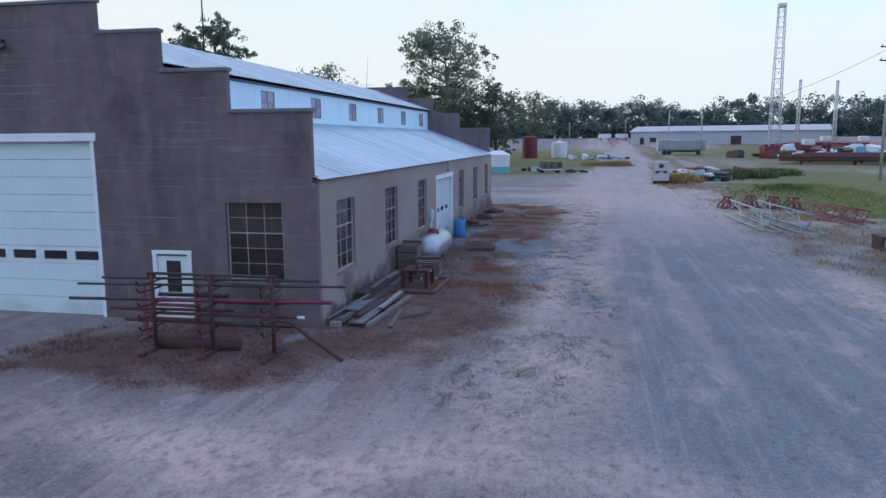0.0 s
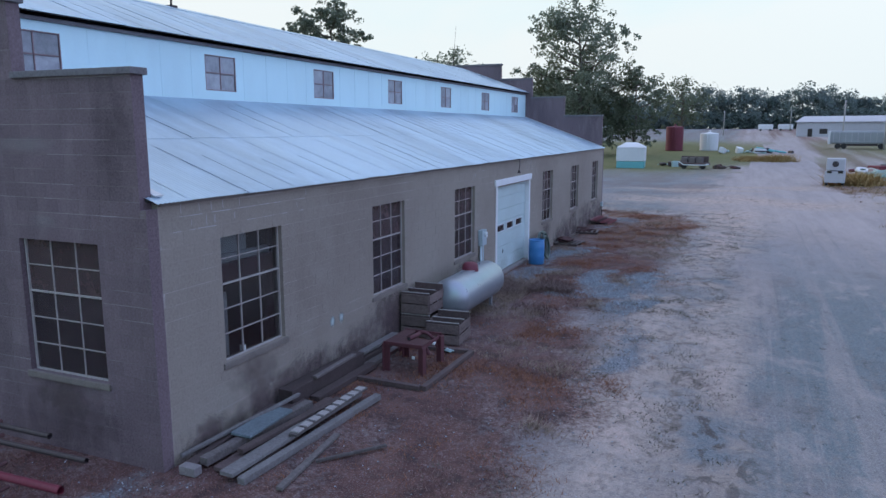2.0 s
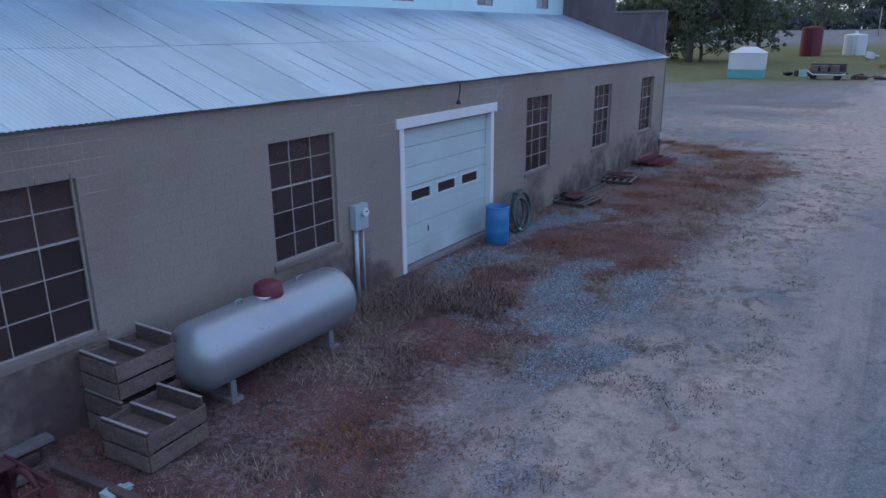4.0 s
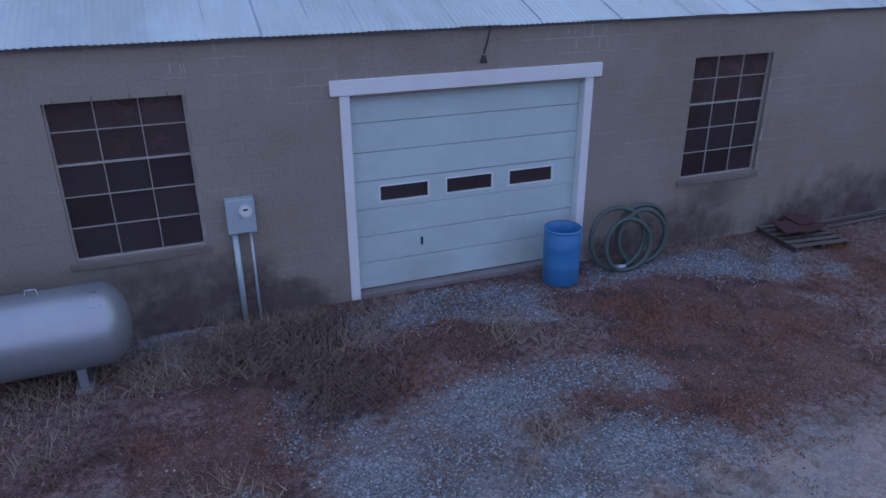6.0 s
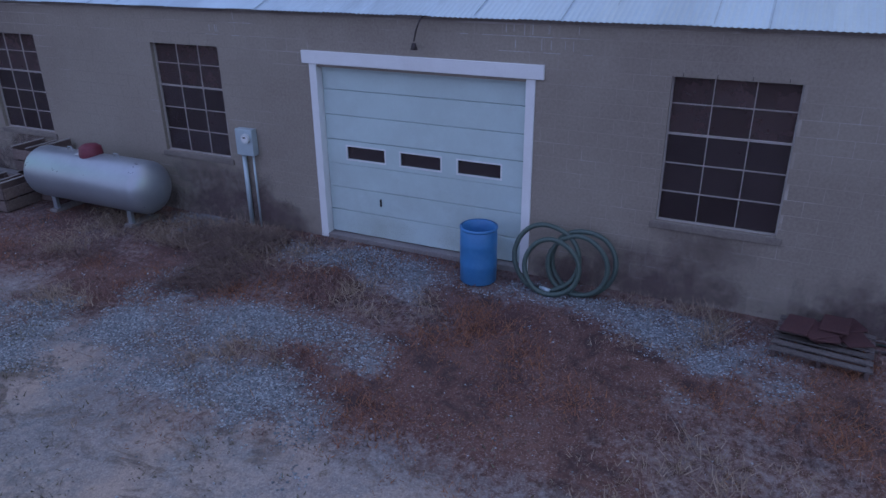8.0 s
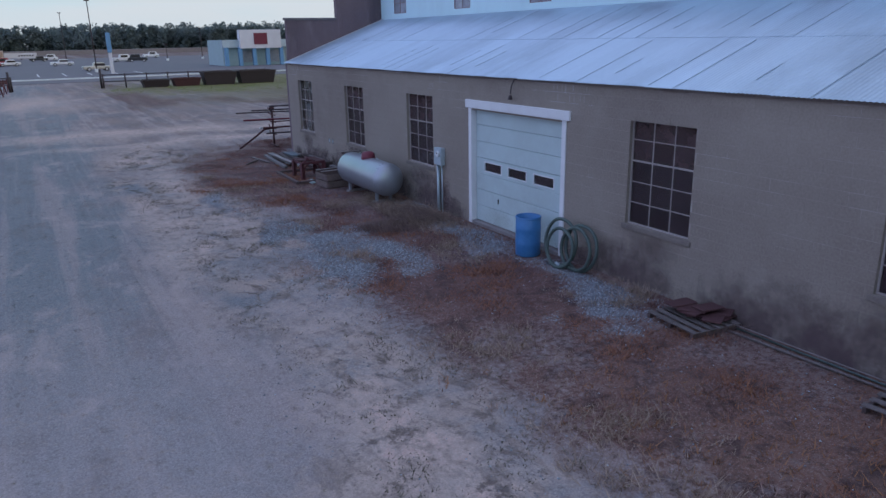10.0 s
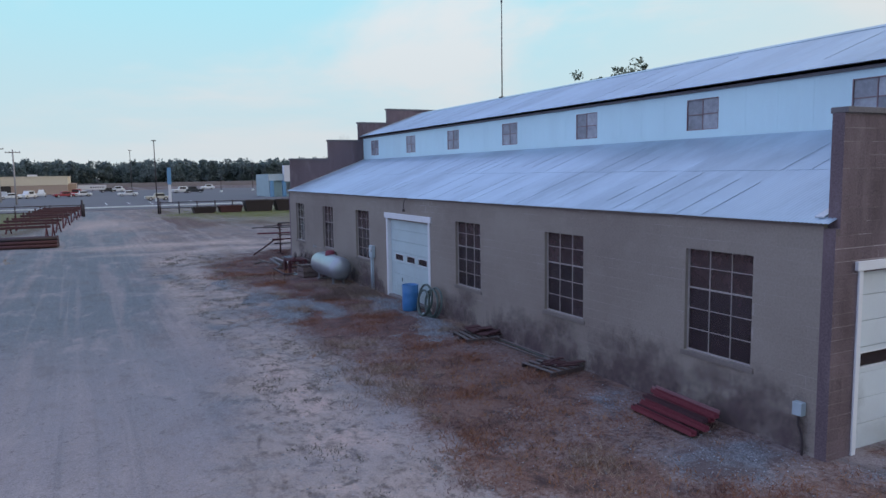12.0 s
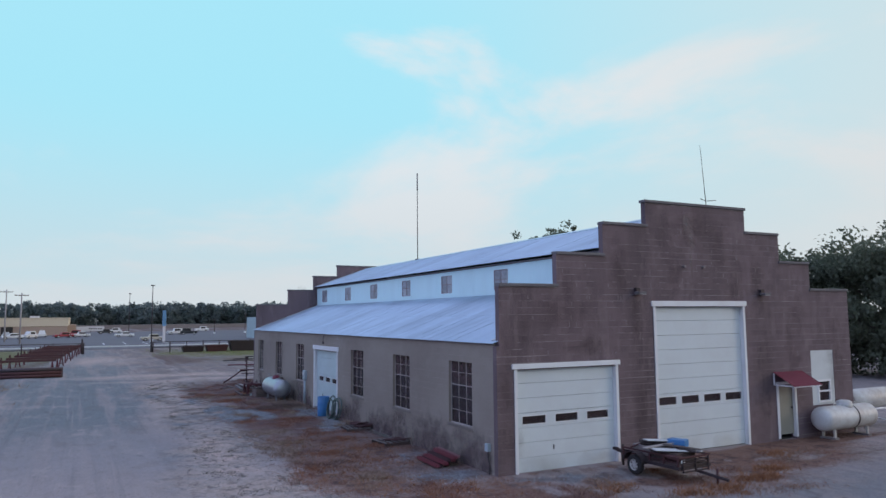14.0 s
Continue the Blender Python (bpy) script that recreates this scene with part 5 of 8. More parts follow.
rnd = random.Random(3)
for p, q, w, h, mt in (((0.25, 0.25, 0.06), (0.5, 3.0, 0.1), 0.2, 0.06, M_WOODD), ((0.44, 0.3, 0.12), (0.62, 2.6, 0.15), 0.15, 0.12, M_WOOD),
                       ((0.72, 0.3, 0.05), (0.85, 3.2, 0.07), 0.22, 0.06, M_WOODD), ((0.98, 0.12, 0.12), (1.06, 3.3, 0.15), 0.23, 0.06, M_WOODB),
                       ((1.2, 0.15, 0.05), (1.37, 3.45, 0.08), 0.13, 0.1, M_WOODB), ((1.02, 0.5, 0.05), (1.1, 3.3, 0.05), 0.25, 0.05, M_WOODD),
                       ((0.52, 1.0, 0.23), (0.66, 2.4, 0.24), 0.36, 0.045, M_WOODT), ((0.75, 0.7, 0.16), (0.9, 2.7, 0.19), 0.12, 0.07, M_WOODD),
                       ((1.78, 0.2, 0.04), (1.7, 2.1, 0.05), 0.1, 0.05, M_WOOD), ((1.8, 1.05, 0.05), (2.54, 2.08, 0.05), 0.045, 0.045, M_WOOD),
                       ((0.06, 0.28, 0.14), (0.3, 2.2, 0.33), 0.06, 0.05, M_WOODB), ((0.2, 0.45, 0.06), (0.26, 2.2, 0.24), 0.12, 0.05, M_WOODD),
                       ((0.22, 2.55, 0.18), (0.28, 4.9, 0.18), 0.28, 0.34, M_WOODD), ((0.5, 3.0, 0.07), (0.55, 5.0, 0.08), 0.2, 0.1, M_WOODD),
                       ((0.16, 4.7, 0.2), (0.2, 6.7, 0.22), 0.18, 0.06, M_WOODB), ((0.45, 4.5, 0.06), (0.5, 6.3, 0.07), 0.2, 0.08, M_WOOD),
                       ((0.18, 4.95, 0.08), (0.2, 6.5, 0.09), 0.24, 0.12, M_WOODD), ((0.38, 3.2, 0.38), (0.36, 4.6, 0.38), 0.1, 0.05, M_WOOD)):
    turn = rnd.uniform(-0.11, 0.11) if p[1] < 1.3 else 0.0      # boards thrown down, fanned a little
    q = (q[0] + turn * (q[1] - p[1]), q[1] + turn * 3, q[2])
    plank(p, q, w, h, mt, "blue-grey painted board in the lumber pile" if mt is M_WOODT else "pale grey board in the lumber pile" if mt is M_WOODB else "weathered grey plank in the lumber pile" if mt is M_WOOD else "dark old timber in the lumber pile")
solid("cement_block", bbox(0.22, 0.5, 0.05, 0.2, 0.0, 0.13, 0.015), M_SILL, "pale cement block at the foot of the lumber", "block")
t = thing("notched_timber", pose(1.19, 1.36, 0.185), "pale timber with a row of notches on top of the pile", "plank")
part("stem", bbox(-0.07, 0.07, 0, 2.16, 0, 0.04, 0.004, 1), M_WOOD, t)
for k in range(9):
    part("cleat", bbox(-0.07, 0.07, 0.05 + k * 0.235, 0.21 + k * 0.235, 0.04, 0.065, 0.004, 1), M_PALEWOOD, t)


# red welded table standing in a timber frame
t = thing("steel_work_table", pose(1.24, 5.5, 0), "dull maroon welded steel stand with arched gussets and four flat legs", "work table")
part("table_top", bbox(-0.42, 0.4, -0.5, -0.08, 0.57, 0.6, 0.012), M_RUST, t, "rust-brown top plate")
part("side_plate", bbox(-0.42, -0.16, -0.076, 0.42, 0.565, 0.597, 0.012), M_RUST, t, "narrow rust-brown plate")
part("rim_bar", bbox(-0.43, 0.41, -0.535, -0.505, 0.53, 0.61, 0.008, 1), M_REDSTAND, t)
part("rim_bar", bbox(-0.43, 0.41, 0.425, 0.455, 0.53, 0.61, 0.008, 1), M_REDSTAND, t)
for x in (-0.37, 0.37):
    for y in (-0.48, 0.4):
        part("leg", bbox(x - 0.06, x + 0.06, y - 0.02, y + 0.02, -0.01, 0.56, 0.006, 1), M_REDSTAND, t)
        sx = -1 if x > 0 else 1
        part("leg_flange", bbox(x - sx * 0.06 - 0.012, x - sx * 0.06 + 0.012, y - 0.08, y + 0.08, -0.01, 0.56, 0.004, 1), M_REDSTAND, t)
for y in (-0.06, 0.4):
    arc = [(-0.3 + 0.64 * k / 12, y, 0.28 + 0.3 * math.sin(math.pi * k / 12) ** 0.6) for k in range(13)]
    part("arched_tube", sweep(bmesh.new(), arc, 0.035, 8), M_REDSTAND, t)
part("side_rail", bbox(-0.4, -0.36, -0.44, 0.36, 0.26, 0.32, 0.004, 1), M_RUST, t)
part("side_rail", bbox(0.35, 0.39, -0.44, 0.36, 0.5, 0.56, 0.004, 1), M_REDSTAND, t)
stub = part("pipe_stub", rod(bmesh.new(), (0.02, -0.3, 0.64), (0.06, 0.1, 0.64), 0.045, 14), M_REDSTAND, t, "short maroon pipe welded across the top")
# thin black disc paints the shade of a hollow on the stub's closed end
part("pipe_mouth", rod(bmesh.new(), (0.0198, -0.304, 0.64), (0.02, -0.301, 0.64), 0.036, 14), M_DARK, stub)
part("label_plate", bbox(0.38, 0.42, 0.02, 0.12, 0.47, 0.51, 0.002, 1), M_PANEL, t, "small pale plate")
part("label_plate", bbox(0.2, 0.26, -0.545, -0.54, 0.32, 0.38, 0.002, 1), M_PANEL, t, "small pale plate")
for p, q in (((2.0, 4.25, 0.05), (2.05, 6.6, 0.05)), ((0.5, 4.3, 0.05), (1.94, 4.25, 0.05)), ((0.6, 6.5, 0.05), (1.98, 6.62, 0.05))):
    plank(p, q, 0.11, 0.09, M_WOODD, "dark timber skid on the ground round the steel stand", "timber_skid", "timber skids")


def crate(m, w, d, h, rows, label, irons):
    """A slatted timber crate with corner posts and heavy bars across its open top."""
    t = thing("timber_crate", m, label, "crate", "timber crates")
    for x in (-w / 2 + 0.04, w / 2 - 0.04):
        for y in (-d / 2 + 0.04, d / 2 - 0.04):
            part("corner_post", bbox(x - 0.035, x + 0.035, y - 0.035, y + 0.035, 0, h - 0.01, 0.004, 1), M_WOODD, t)
    bh = h / rows
    for r in range(rows):
        z0, z1 = r * bh + 0.016, (r + 1) * bh - 0.012
        for s in (-1, 1):
            y0, y1 = sorted((s * d / 2, s * (d / 2 + 0.025)))
            part("slat", bbox(-w / 2, w / 2, y0, y1, z0, z1, 0.005, 1), M_CRATE, t)
            x0, x1 = sorted((s * w / 2, s * (w / 2 + 0.025)))
            part("slat", bbox(x0, x1, -d / 2, d / 2, z0, z1, 0.005, 1), M_CRATE, t)
    for k in range(irons):
        y = -d / 2 + 0.012 + k * (d - 0.05) / (irons - 1)
        up = 0.1 if k == irons - 1 else 0.03
        bar = part("top_board", bbox(-w / 2 - 0.01, w / 2 + 0.01, y - 0.016, y + 0.024, h - 0.13, h + up, 0.005, 1), M_WOODD, t)
        part("worn_edge", bbox(-w / 2 - 0.012, w / 2 + 0.012, y - 0.02, y + 0.016, h + up + 0.001, h + up + 0.016, 0.003, 1), M_PALEWOOD, bar, "pale split edge")
    part("deck", bbox(-w / 2 + 0.01, w / 2 - 0.01, -d / 2 + 0.01, d / 2 - 0.01, h - 0.14, h - 0.09, 0.004, 1), M_CRATE, t)
    return t


crate(pose(1.17, 7.43, 0.0, 0, 0, 4), 0.74, 0.84, 0.47, 2, "low weathered timber crate with dark bars on top", 3)
crate(pose(0.4, 7.7, 0.0, 0, 0, 2), 0.68, 0.86, 0.5, 2, "lower of two stacked weathered timber crates", 2)
crate(pose(0.4, 7.7, 0.552, 0, 0, 1), 0.68, 0.84, 0.46, 2, "upper of two stacked weathered timber crates with dark bars", 3)
t = thing("teal_rag", pose(1.62, 6.6, 0.0), "crumpled teal rag lying on dry ground", "rag")
rnd = random.Random(8)
for k in range(5):
    bm = bmesh.new()
    box(bm, -0.09, 0.09, -0.06, 0.06, 0, 0.02, pose(rnd.uniform(-0.1, 0.1), rnd.uniform(-0.1, 0.1), 0.015 + 0.012 * k, rnd.uniform(-14, 14), rnd.uniform(-14, 14), rnd.uniform(0, 180)))
    bmesh.ops.bevel(bm, geom=bm.edges[:], offset=0.008, segments=1, affect="EDGES")
    part("fold", bm, M_TEAL, t)


def gas_tank(m, length, r, mat, label, dome_mat, clear=0.24, dome_r=0.2, strap=False):
    """A lying pressure tank with domed ends on four legs; local y is its axis."""
    t = thing("propane_tank", m, label, "propane tank", "propane tanks")
    bm = bmesh.new()
    half, prof = length / 2, []
    for k in range(9):
        a = math.pi / 2 * k / 8
        prof.append((max(r * math.sin(a), 0.001), -half + r * 0.62 * (1 - math.cos(a))))
    full = prof + [(p, -z) for p, z in prof[::-1]]
    lathe(bm, full, 40, Matrix.Translation((0, 0, r + clear)) @ pose(0, 0, 0, -90, 0, 0))
    shell = part("shell", bm, mat, t)
    for y in (-half * 0.62, half * 0.62):
        for x in (-0.22, 0.22):
            part("leg", bbox(x - 0.035, x + 0.035, y - 0.05, y + 0.05, 0.06, clear + r * 0.12, 0.005, 1), mat, t)
        part("foot_block", bbox(-0.32, 0.32, y - 0.1, y + 0.1, -0.06, 0.07, 0.01, 1), M_SILL, t, "pale concrete block")
    bm = bmesh.new()
    lathe(bm, [(0.001, 0.17), (dome_r * 0.6, 0.165), (dome_r * 0.92, 0.12), (dome_r, 0.0), (dome_r, -0.05)], 24, Matrix.Translation((0, 0, 2 * r + clear)))
    part("valve_dome", bm, dome_mat, t, "hinged valve cover")
    for y in (-half * 0.35, half * 0.4):
        bm = bmesh.new()
        sweep(bm, [(0, y - 0.07, 2 * r + clear - 0.01), (0, y - 0.05, 2 * r + clear + 0.06), (0, y + 0.05, 2 * r + clear + 0.06), (0, y + 0.07, 2 * r + clear - 0.01)], 0.012, 6)
        part("lifting_lug", bm, mat, t)
    part("name_plate", bbox(0.02, 0.17, -0.25, -0.12, 2 * r + clear - 0.012, 2 * r + clear - 0.002, 0.001, 1), M_PANEL, t)
    if strap:
        bm = bmesh.new()
        lathe(bm, [(r + 0.006, -0.035), (r + 0.012, -0.03), (r + 0.012, 0.03), (r + 0.006, 0.035)], 40, Matrix.Translation((0, half * 0.15, r + clear)) @ pose(0, 0, 0, -90, 0, 0))
        part("strap", bm, M_DARKPIPE, t)
    return t


gas_tank(pose(0.84, 9.66, 0.0), 3.16, 0.48, M_TANK, "silver propane tank with a red valve cover on short legs", M_RED, 0.24, 0.21)
gas_tank(pose(-14.62, 32.5, 0.0, 0, 0, 90), 3.05, 0.435, M_TANKW, "white propane tank with a rounded cover and dark strap", M_TANKW, 0.29, 0.28, True)

# fuel tank on a white stand
t = thing("fuel_tank", pose(-17.8, 31.3, 0), "white cylindrical fuel tank on a white tubular stand", "fuel tank")
bm = bmesh.new()
prof = [(0.001, -1.3), (0.4, -1.3), (0.42, -1.28), (0.42, 1.28), (0.4, 1.3), (0.001, 1.3)]
lathe(bm, prof, 36, Matrix.Translation((0, 0, 1.07)) @ pose(0, 0, 0, -90, 0, 90))
part("shell", bm, M_TANKW, t)
for x in (-0.95, 0.95):
    for y in (-0.45, 0.45):
        bm = bmesh.new()
        rod(bm, (x, y * 1.2, -0.05), (x, y, 0.85), 0.045)
        part("leg", bm, M_WHITE, t)
    bm = bmesh.new()
    rod(bm, (x, -0.52, 0.2), (x, 0.52, 0.2), 0.035)
    part("cross_bar", bm, M_WHITE, t)
for y in (-0.46, 0.46):
    bm = bmesh.new()
    rod(bm, (-1.0, y, 0.72), (1.0, y, 0.72), 0.04)
    part("side_bar", bm, M_WHITE, t)

# blue drum and green hose
t = thing("plastic_drum", pose(0.48, 17.18, 0.0), "open blue plastic drum standing in front of the door", "drum")
bm = bmesh.new()
pr = [(0.001, 0.0), (0.27, 0.0), (0.29, 0.02), (0.293, 0.28), (0.297, 0.3), (0.293, 0.32), (0.293, 0.6), (0.297, 0.62), (0.293, 0.64), (0.29, 0.88), (0.275, 0.9), (0.265, 0.89), (0.27, 0.6), (0.26, 0.04), (0.001, 0.035)]
lathe(bm, [(r * 0.94, z * 0.97) for r, z in pr], 40)
part("shell", bm, M_BLUE, t)
bm = bmesh.new()
lathe(bm, [(0.274, 0.834), (0.282, 0.84), (0.282, 0.868), (0.268, 0.878)], 40)
part("rim_ring", bm, M_BLUE, t)
t = thing("coiled_hose", pose(0.12, 18.4, 0.0), "coil of thick green ribbed hose leaning on the wall", "hose")
for cy, r, lean, dx, ph in ((0.32, 0.46, 0.28, 0.06, 0), (-0.2, 0.48, 0.34, 0.18, 1), (-0.08, 0.4, 0.3, 0.28, 2), (0.26, 0.43, 0.22, 0.14, 3)):
    pts = []
    for k in range(48):
        a = 2 * math.pi * k / 48
        zz = r + 0.03 + r * math.sin(a) * (1 + 0.03 * math.sin(3 * a + ph))
        pts.append((dx + 0.2 - lean * zz * 0.5, cy + r * math.cos(a), zz))
    bm = sweep(bmesh.new(), pts, 0.036, 10, True)
    part("loop", bm, M_HOSE, t)
bm = bmesh.new()
rod(bm, (0.35, -0.25, 0.05), (0.4, -0.08, 0.05), 0.036)
part("coupling", bm, M_BOX, t, "pale metal coupling")


def pallet(m, label, n=6, w=1.0, d=1.1):
    t = thing("timber_pallet", m, label, "pallet", "pallets along the wall")
    for y in (-d / 2 + 0.05, 0, d / 2 - 0.05):
        part("stringer", bbox(-w / 2, w / 2, y - 0.025, y + 0.025, 0.0, 0.09, 0.004, 1), M_WOODD, t)
    for k in range(n):
        x = -w / 2 + 0.06 + k * (w - 0.12) / (n - 1)
        part("deck_board", bbox(x - 0.05, x + 0.05, -d / 2, d / 2, 0.09, 0.112, 0.003, 1), M_WOOD, t)
    return t


pallet(pose(0.58, 21.84, 0.01, 0, 0, -6), "grey timber pallet on gravel with rusty scrap on it")
t = thing("rusty_scrap", pose(0.36, 21.85, 0.122), "flattened rust-red sheet scrap lying on a pallet", "scrap")
rnd = random.Random(3)
for k in range(9):
    a = rnd.uniform(0, 3.1)
    bm = bmesh.new()
    box(bm, -0.22, 0.22, -0.16, 0.16, 0, 0.03, pose(rnd.uniform(-0.16, 0.22), rnd.uniform(-0.4, 0.4), 0.018 * k, rnd.uniform(-6, 6), rnd.uniform(-6, 6), a * 57))
    bmesh.ops.bevel(bm, geom=bm.edges[:], offset=0.008, segments=1, affect="EDGES")
    part("sheet_piece", bm, M_RUST, t)
pallet(pose(0.58, 25.45, 0.01, 0, 0, 6), "dark broken timber pallet near the wall", 5)
t = thing("rusty_scrap", pose(0.3, 25.6, 0.122), "dark rusty strips heaped over a pallet", "scrap")
for k in range(7):
    bm = bmesh.new()
    box(bm, -0.3, 0.3, -0.035, 0.035, 0, 0.03, pose(rnd.uniform(-0.05, 0.3), -0.4 + 0.13 * k, 0.012 * k, rnd.uniform(-5, 5), rnd.uniform(-5, 5), rnd.uniform(-14, 14)))
    bmesh.ops.bevel(bm, geom=bm.edges[:], offset=0.006, segments=1, affect="EDGES")
    part("strip", bm, M_RUST, t)
for p, q, r, mt in (((0.25, 22.0, 0.1), (0.1, 25.4, 0.06), 0.009, M_SILL), ((0.4, 22.2, 0.03), (0.28, 25.2, 0.03), 0.022, M_WOOD), ((0.2, 22.3, 0.03), (0.16, 25.8, 0.03), 0.016, M_HOSE)):
    bm = rod(bmesh.new(), p, q, r, 8)
    solid("thin_rod", bm, mt, "thin rod lying on the ground along the wall", "rod", "rods along the wall")


def channel(p, q, w, mat, label):
    """A steel channel lying open side up."""
    p, q = Vector(p), Vector(q)
    bm = bmesh.new()
    d = (q - p).normalized()
    s = d.cross(Vector((0, 0, 1))).normalized()
    beam(bm, p, q, w, 0.012)
    for k in (-1, 1):
        o = s * (w / 2 * k) + Vector((0, 0, 0.035))
        beam(bm, p + o, q + o, 0.012, 0.08)
    return solid("steel_channel", bm, mat, label, "steel channel", "red steel channels")


for k in range(8):
    a = 0.16 + 0.115 * k
    z = 0.03 + 0.2 * (1 - k / 7) ** 1.3 + 0.03 * (k % 2)
    channel((a, 28.32 + 0.035 * k + 0.05 * (k % 3), z), (a + 0.1 + 0.04 * math.sin(k * 2.2), 30.0 + 0.04 * k + 0.07 * math.sin(k * 1.7), z + 0.012 * math.sin(k * 2.9)), 0.1, M_CHPINK if k == 0 else M_CHRED if k % 3 else M_DARKRED,
            "faded pink steel channel lying against the wall" if k == 0 else "red painted steel channel lying in a row on gravel")
for y in (28.7, 29.6):
    plank((0.1, y, 0.05), (0.85, y + 0.05, 0.02), 0.1, 0.08, M_WOODD, "dark timber bearer under the red channels", "timber_bearer", "timber bearers")

# things seen behind the side windows
clear = bpy.data.objects["window_1"]
pane_me = None
for ch in clear.children:
    if ch.name.startswith("pane"):
        if pane_me is None:
            pane_me = ch.data.copy()
            pane_me.materials[0] = M_GLASS_CLEAR
        ch.data = pane_me
t = thing("storage_rack", pose(-0.44, 2.15, 0.06), "storage rack with pale boards and a red-brown shelf behind a window", "rack")
for y in (-0.95, 0.95):
    part("upright", bbox(-0.04, 0.04, y - 0.04, y + 0.04, 0, 3.2, 0.004, 1), M_WOODD, t)
part("shelf", bbox(-0.2, 0.2, -0.95, 0.95, 2.28, 2.56, 0.01, 1), M_OLDRED, t, "red-brown shelf board")
part("paper_roll", rod(bmesh.new(), (0.08, -0.65, 2.63), (0.08, 0.8, 2.63), 0.07, 14), M_PANEL, t, "white roll")
part("back_board", bbox(0.1, 0.14, -0.9, 0.2, 2.72, 3.1, 0.004, 1), M_PANEL, t, "pale board")
part("side_board", bbox(0.1, 0.13, -0.98, -0.32, 0, 2.1, 0.004, 1), M_PANEL, t, "tall pale board")
part("cup", rod(bmesh.new(), (0.3, -0.2, 1.1), (0.3, -0.2, 1.22), 0.05, 12), M_PANEL, t)
part("inner_sill", bbox(0.2, 0.42, -0.8, 0.8, 1.06, 1.1, 0.004, 1), M_WOODD, t)
solid("orange_board", bbox(-0.4, -0.36, 24.95, 25.5, 0.055, 1.55, 0.004, 1), surface("orange_board", (0.35, 0.16, 0.08), (0.2, 0.09, 0.05), (0.42, 0.22, 0.12), 0.8), "dull orange board leaning behind a window", "board")


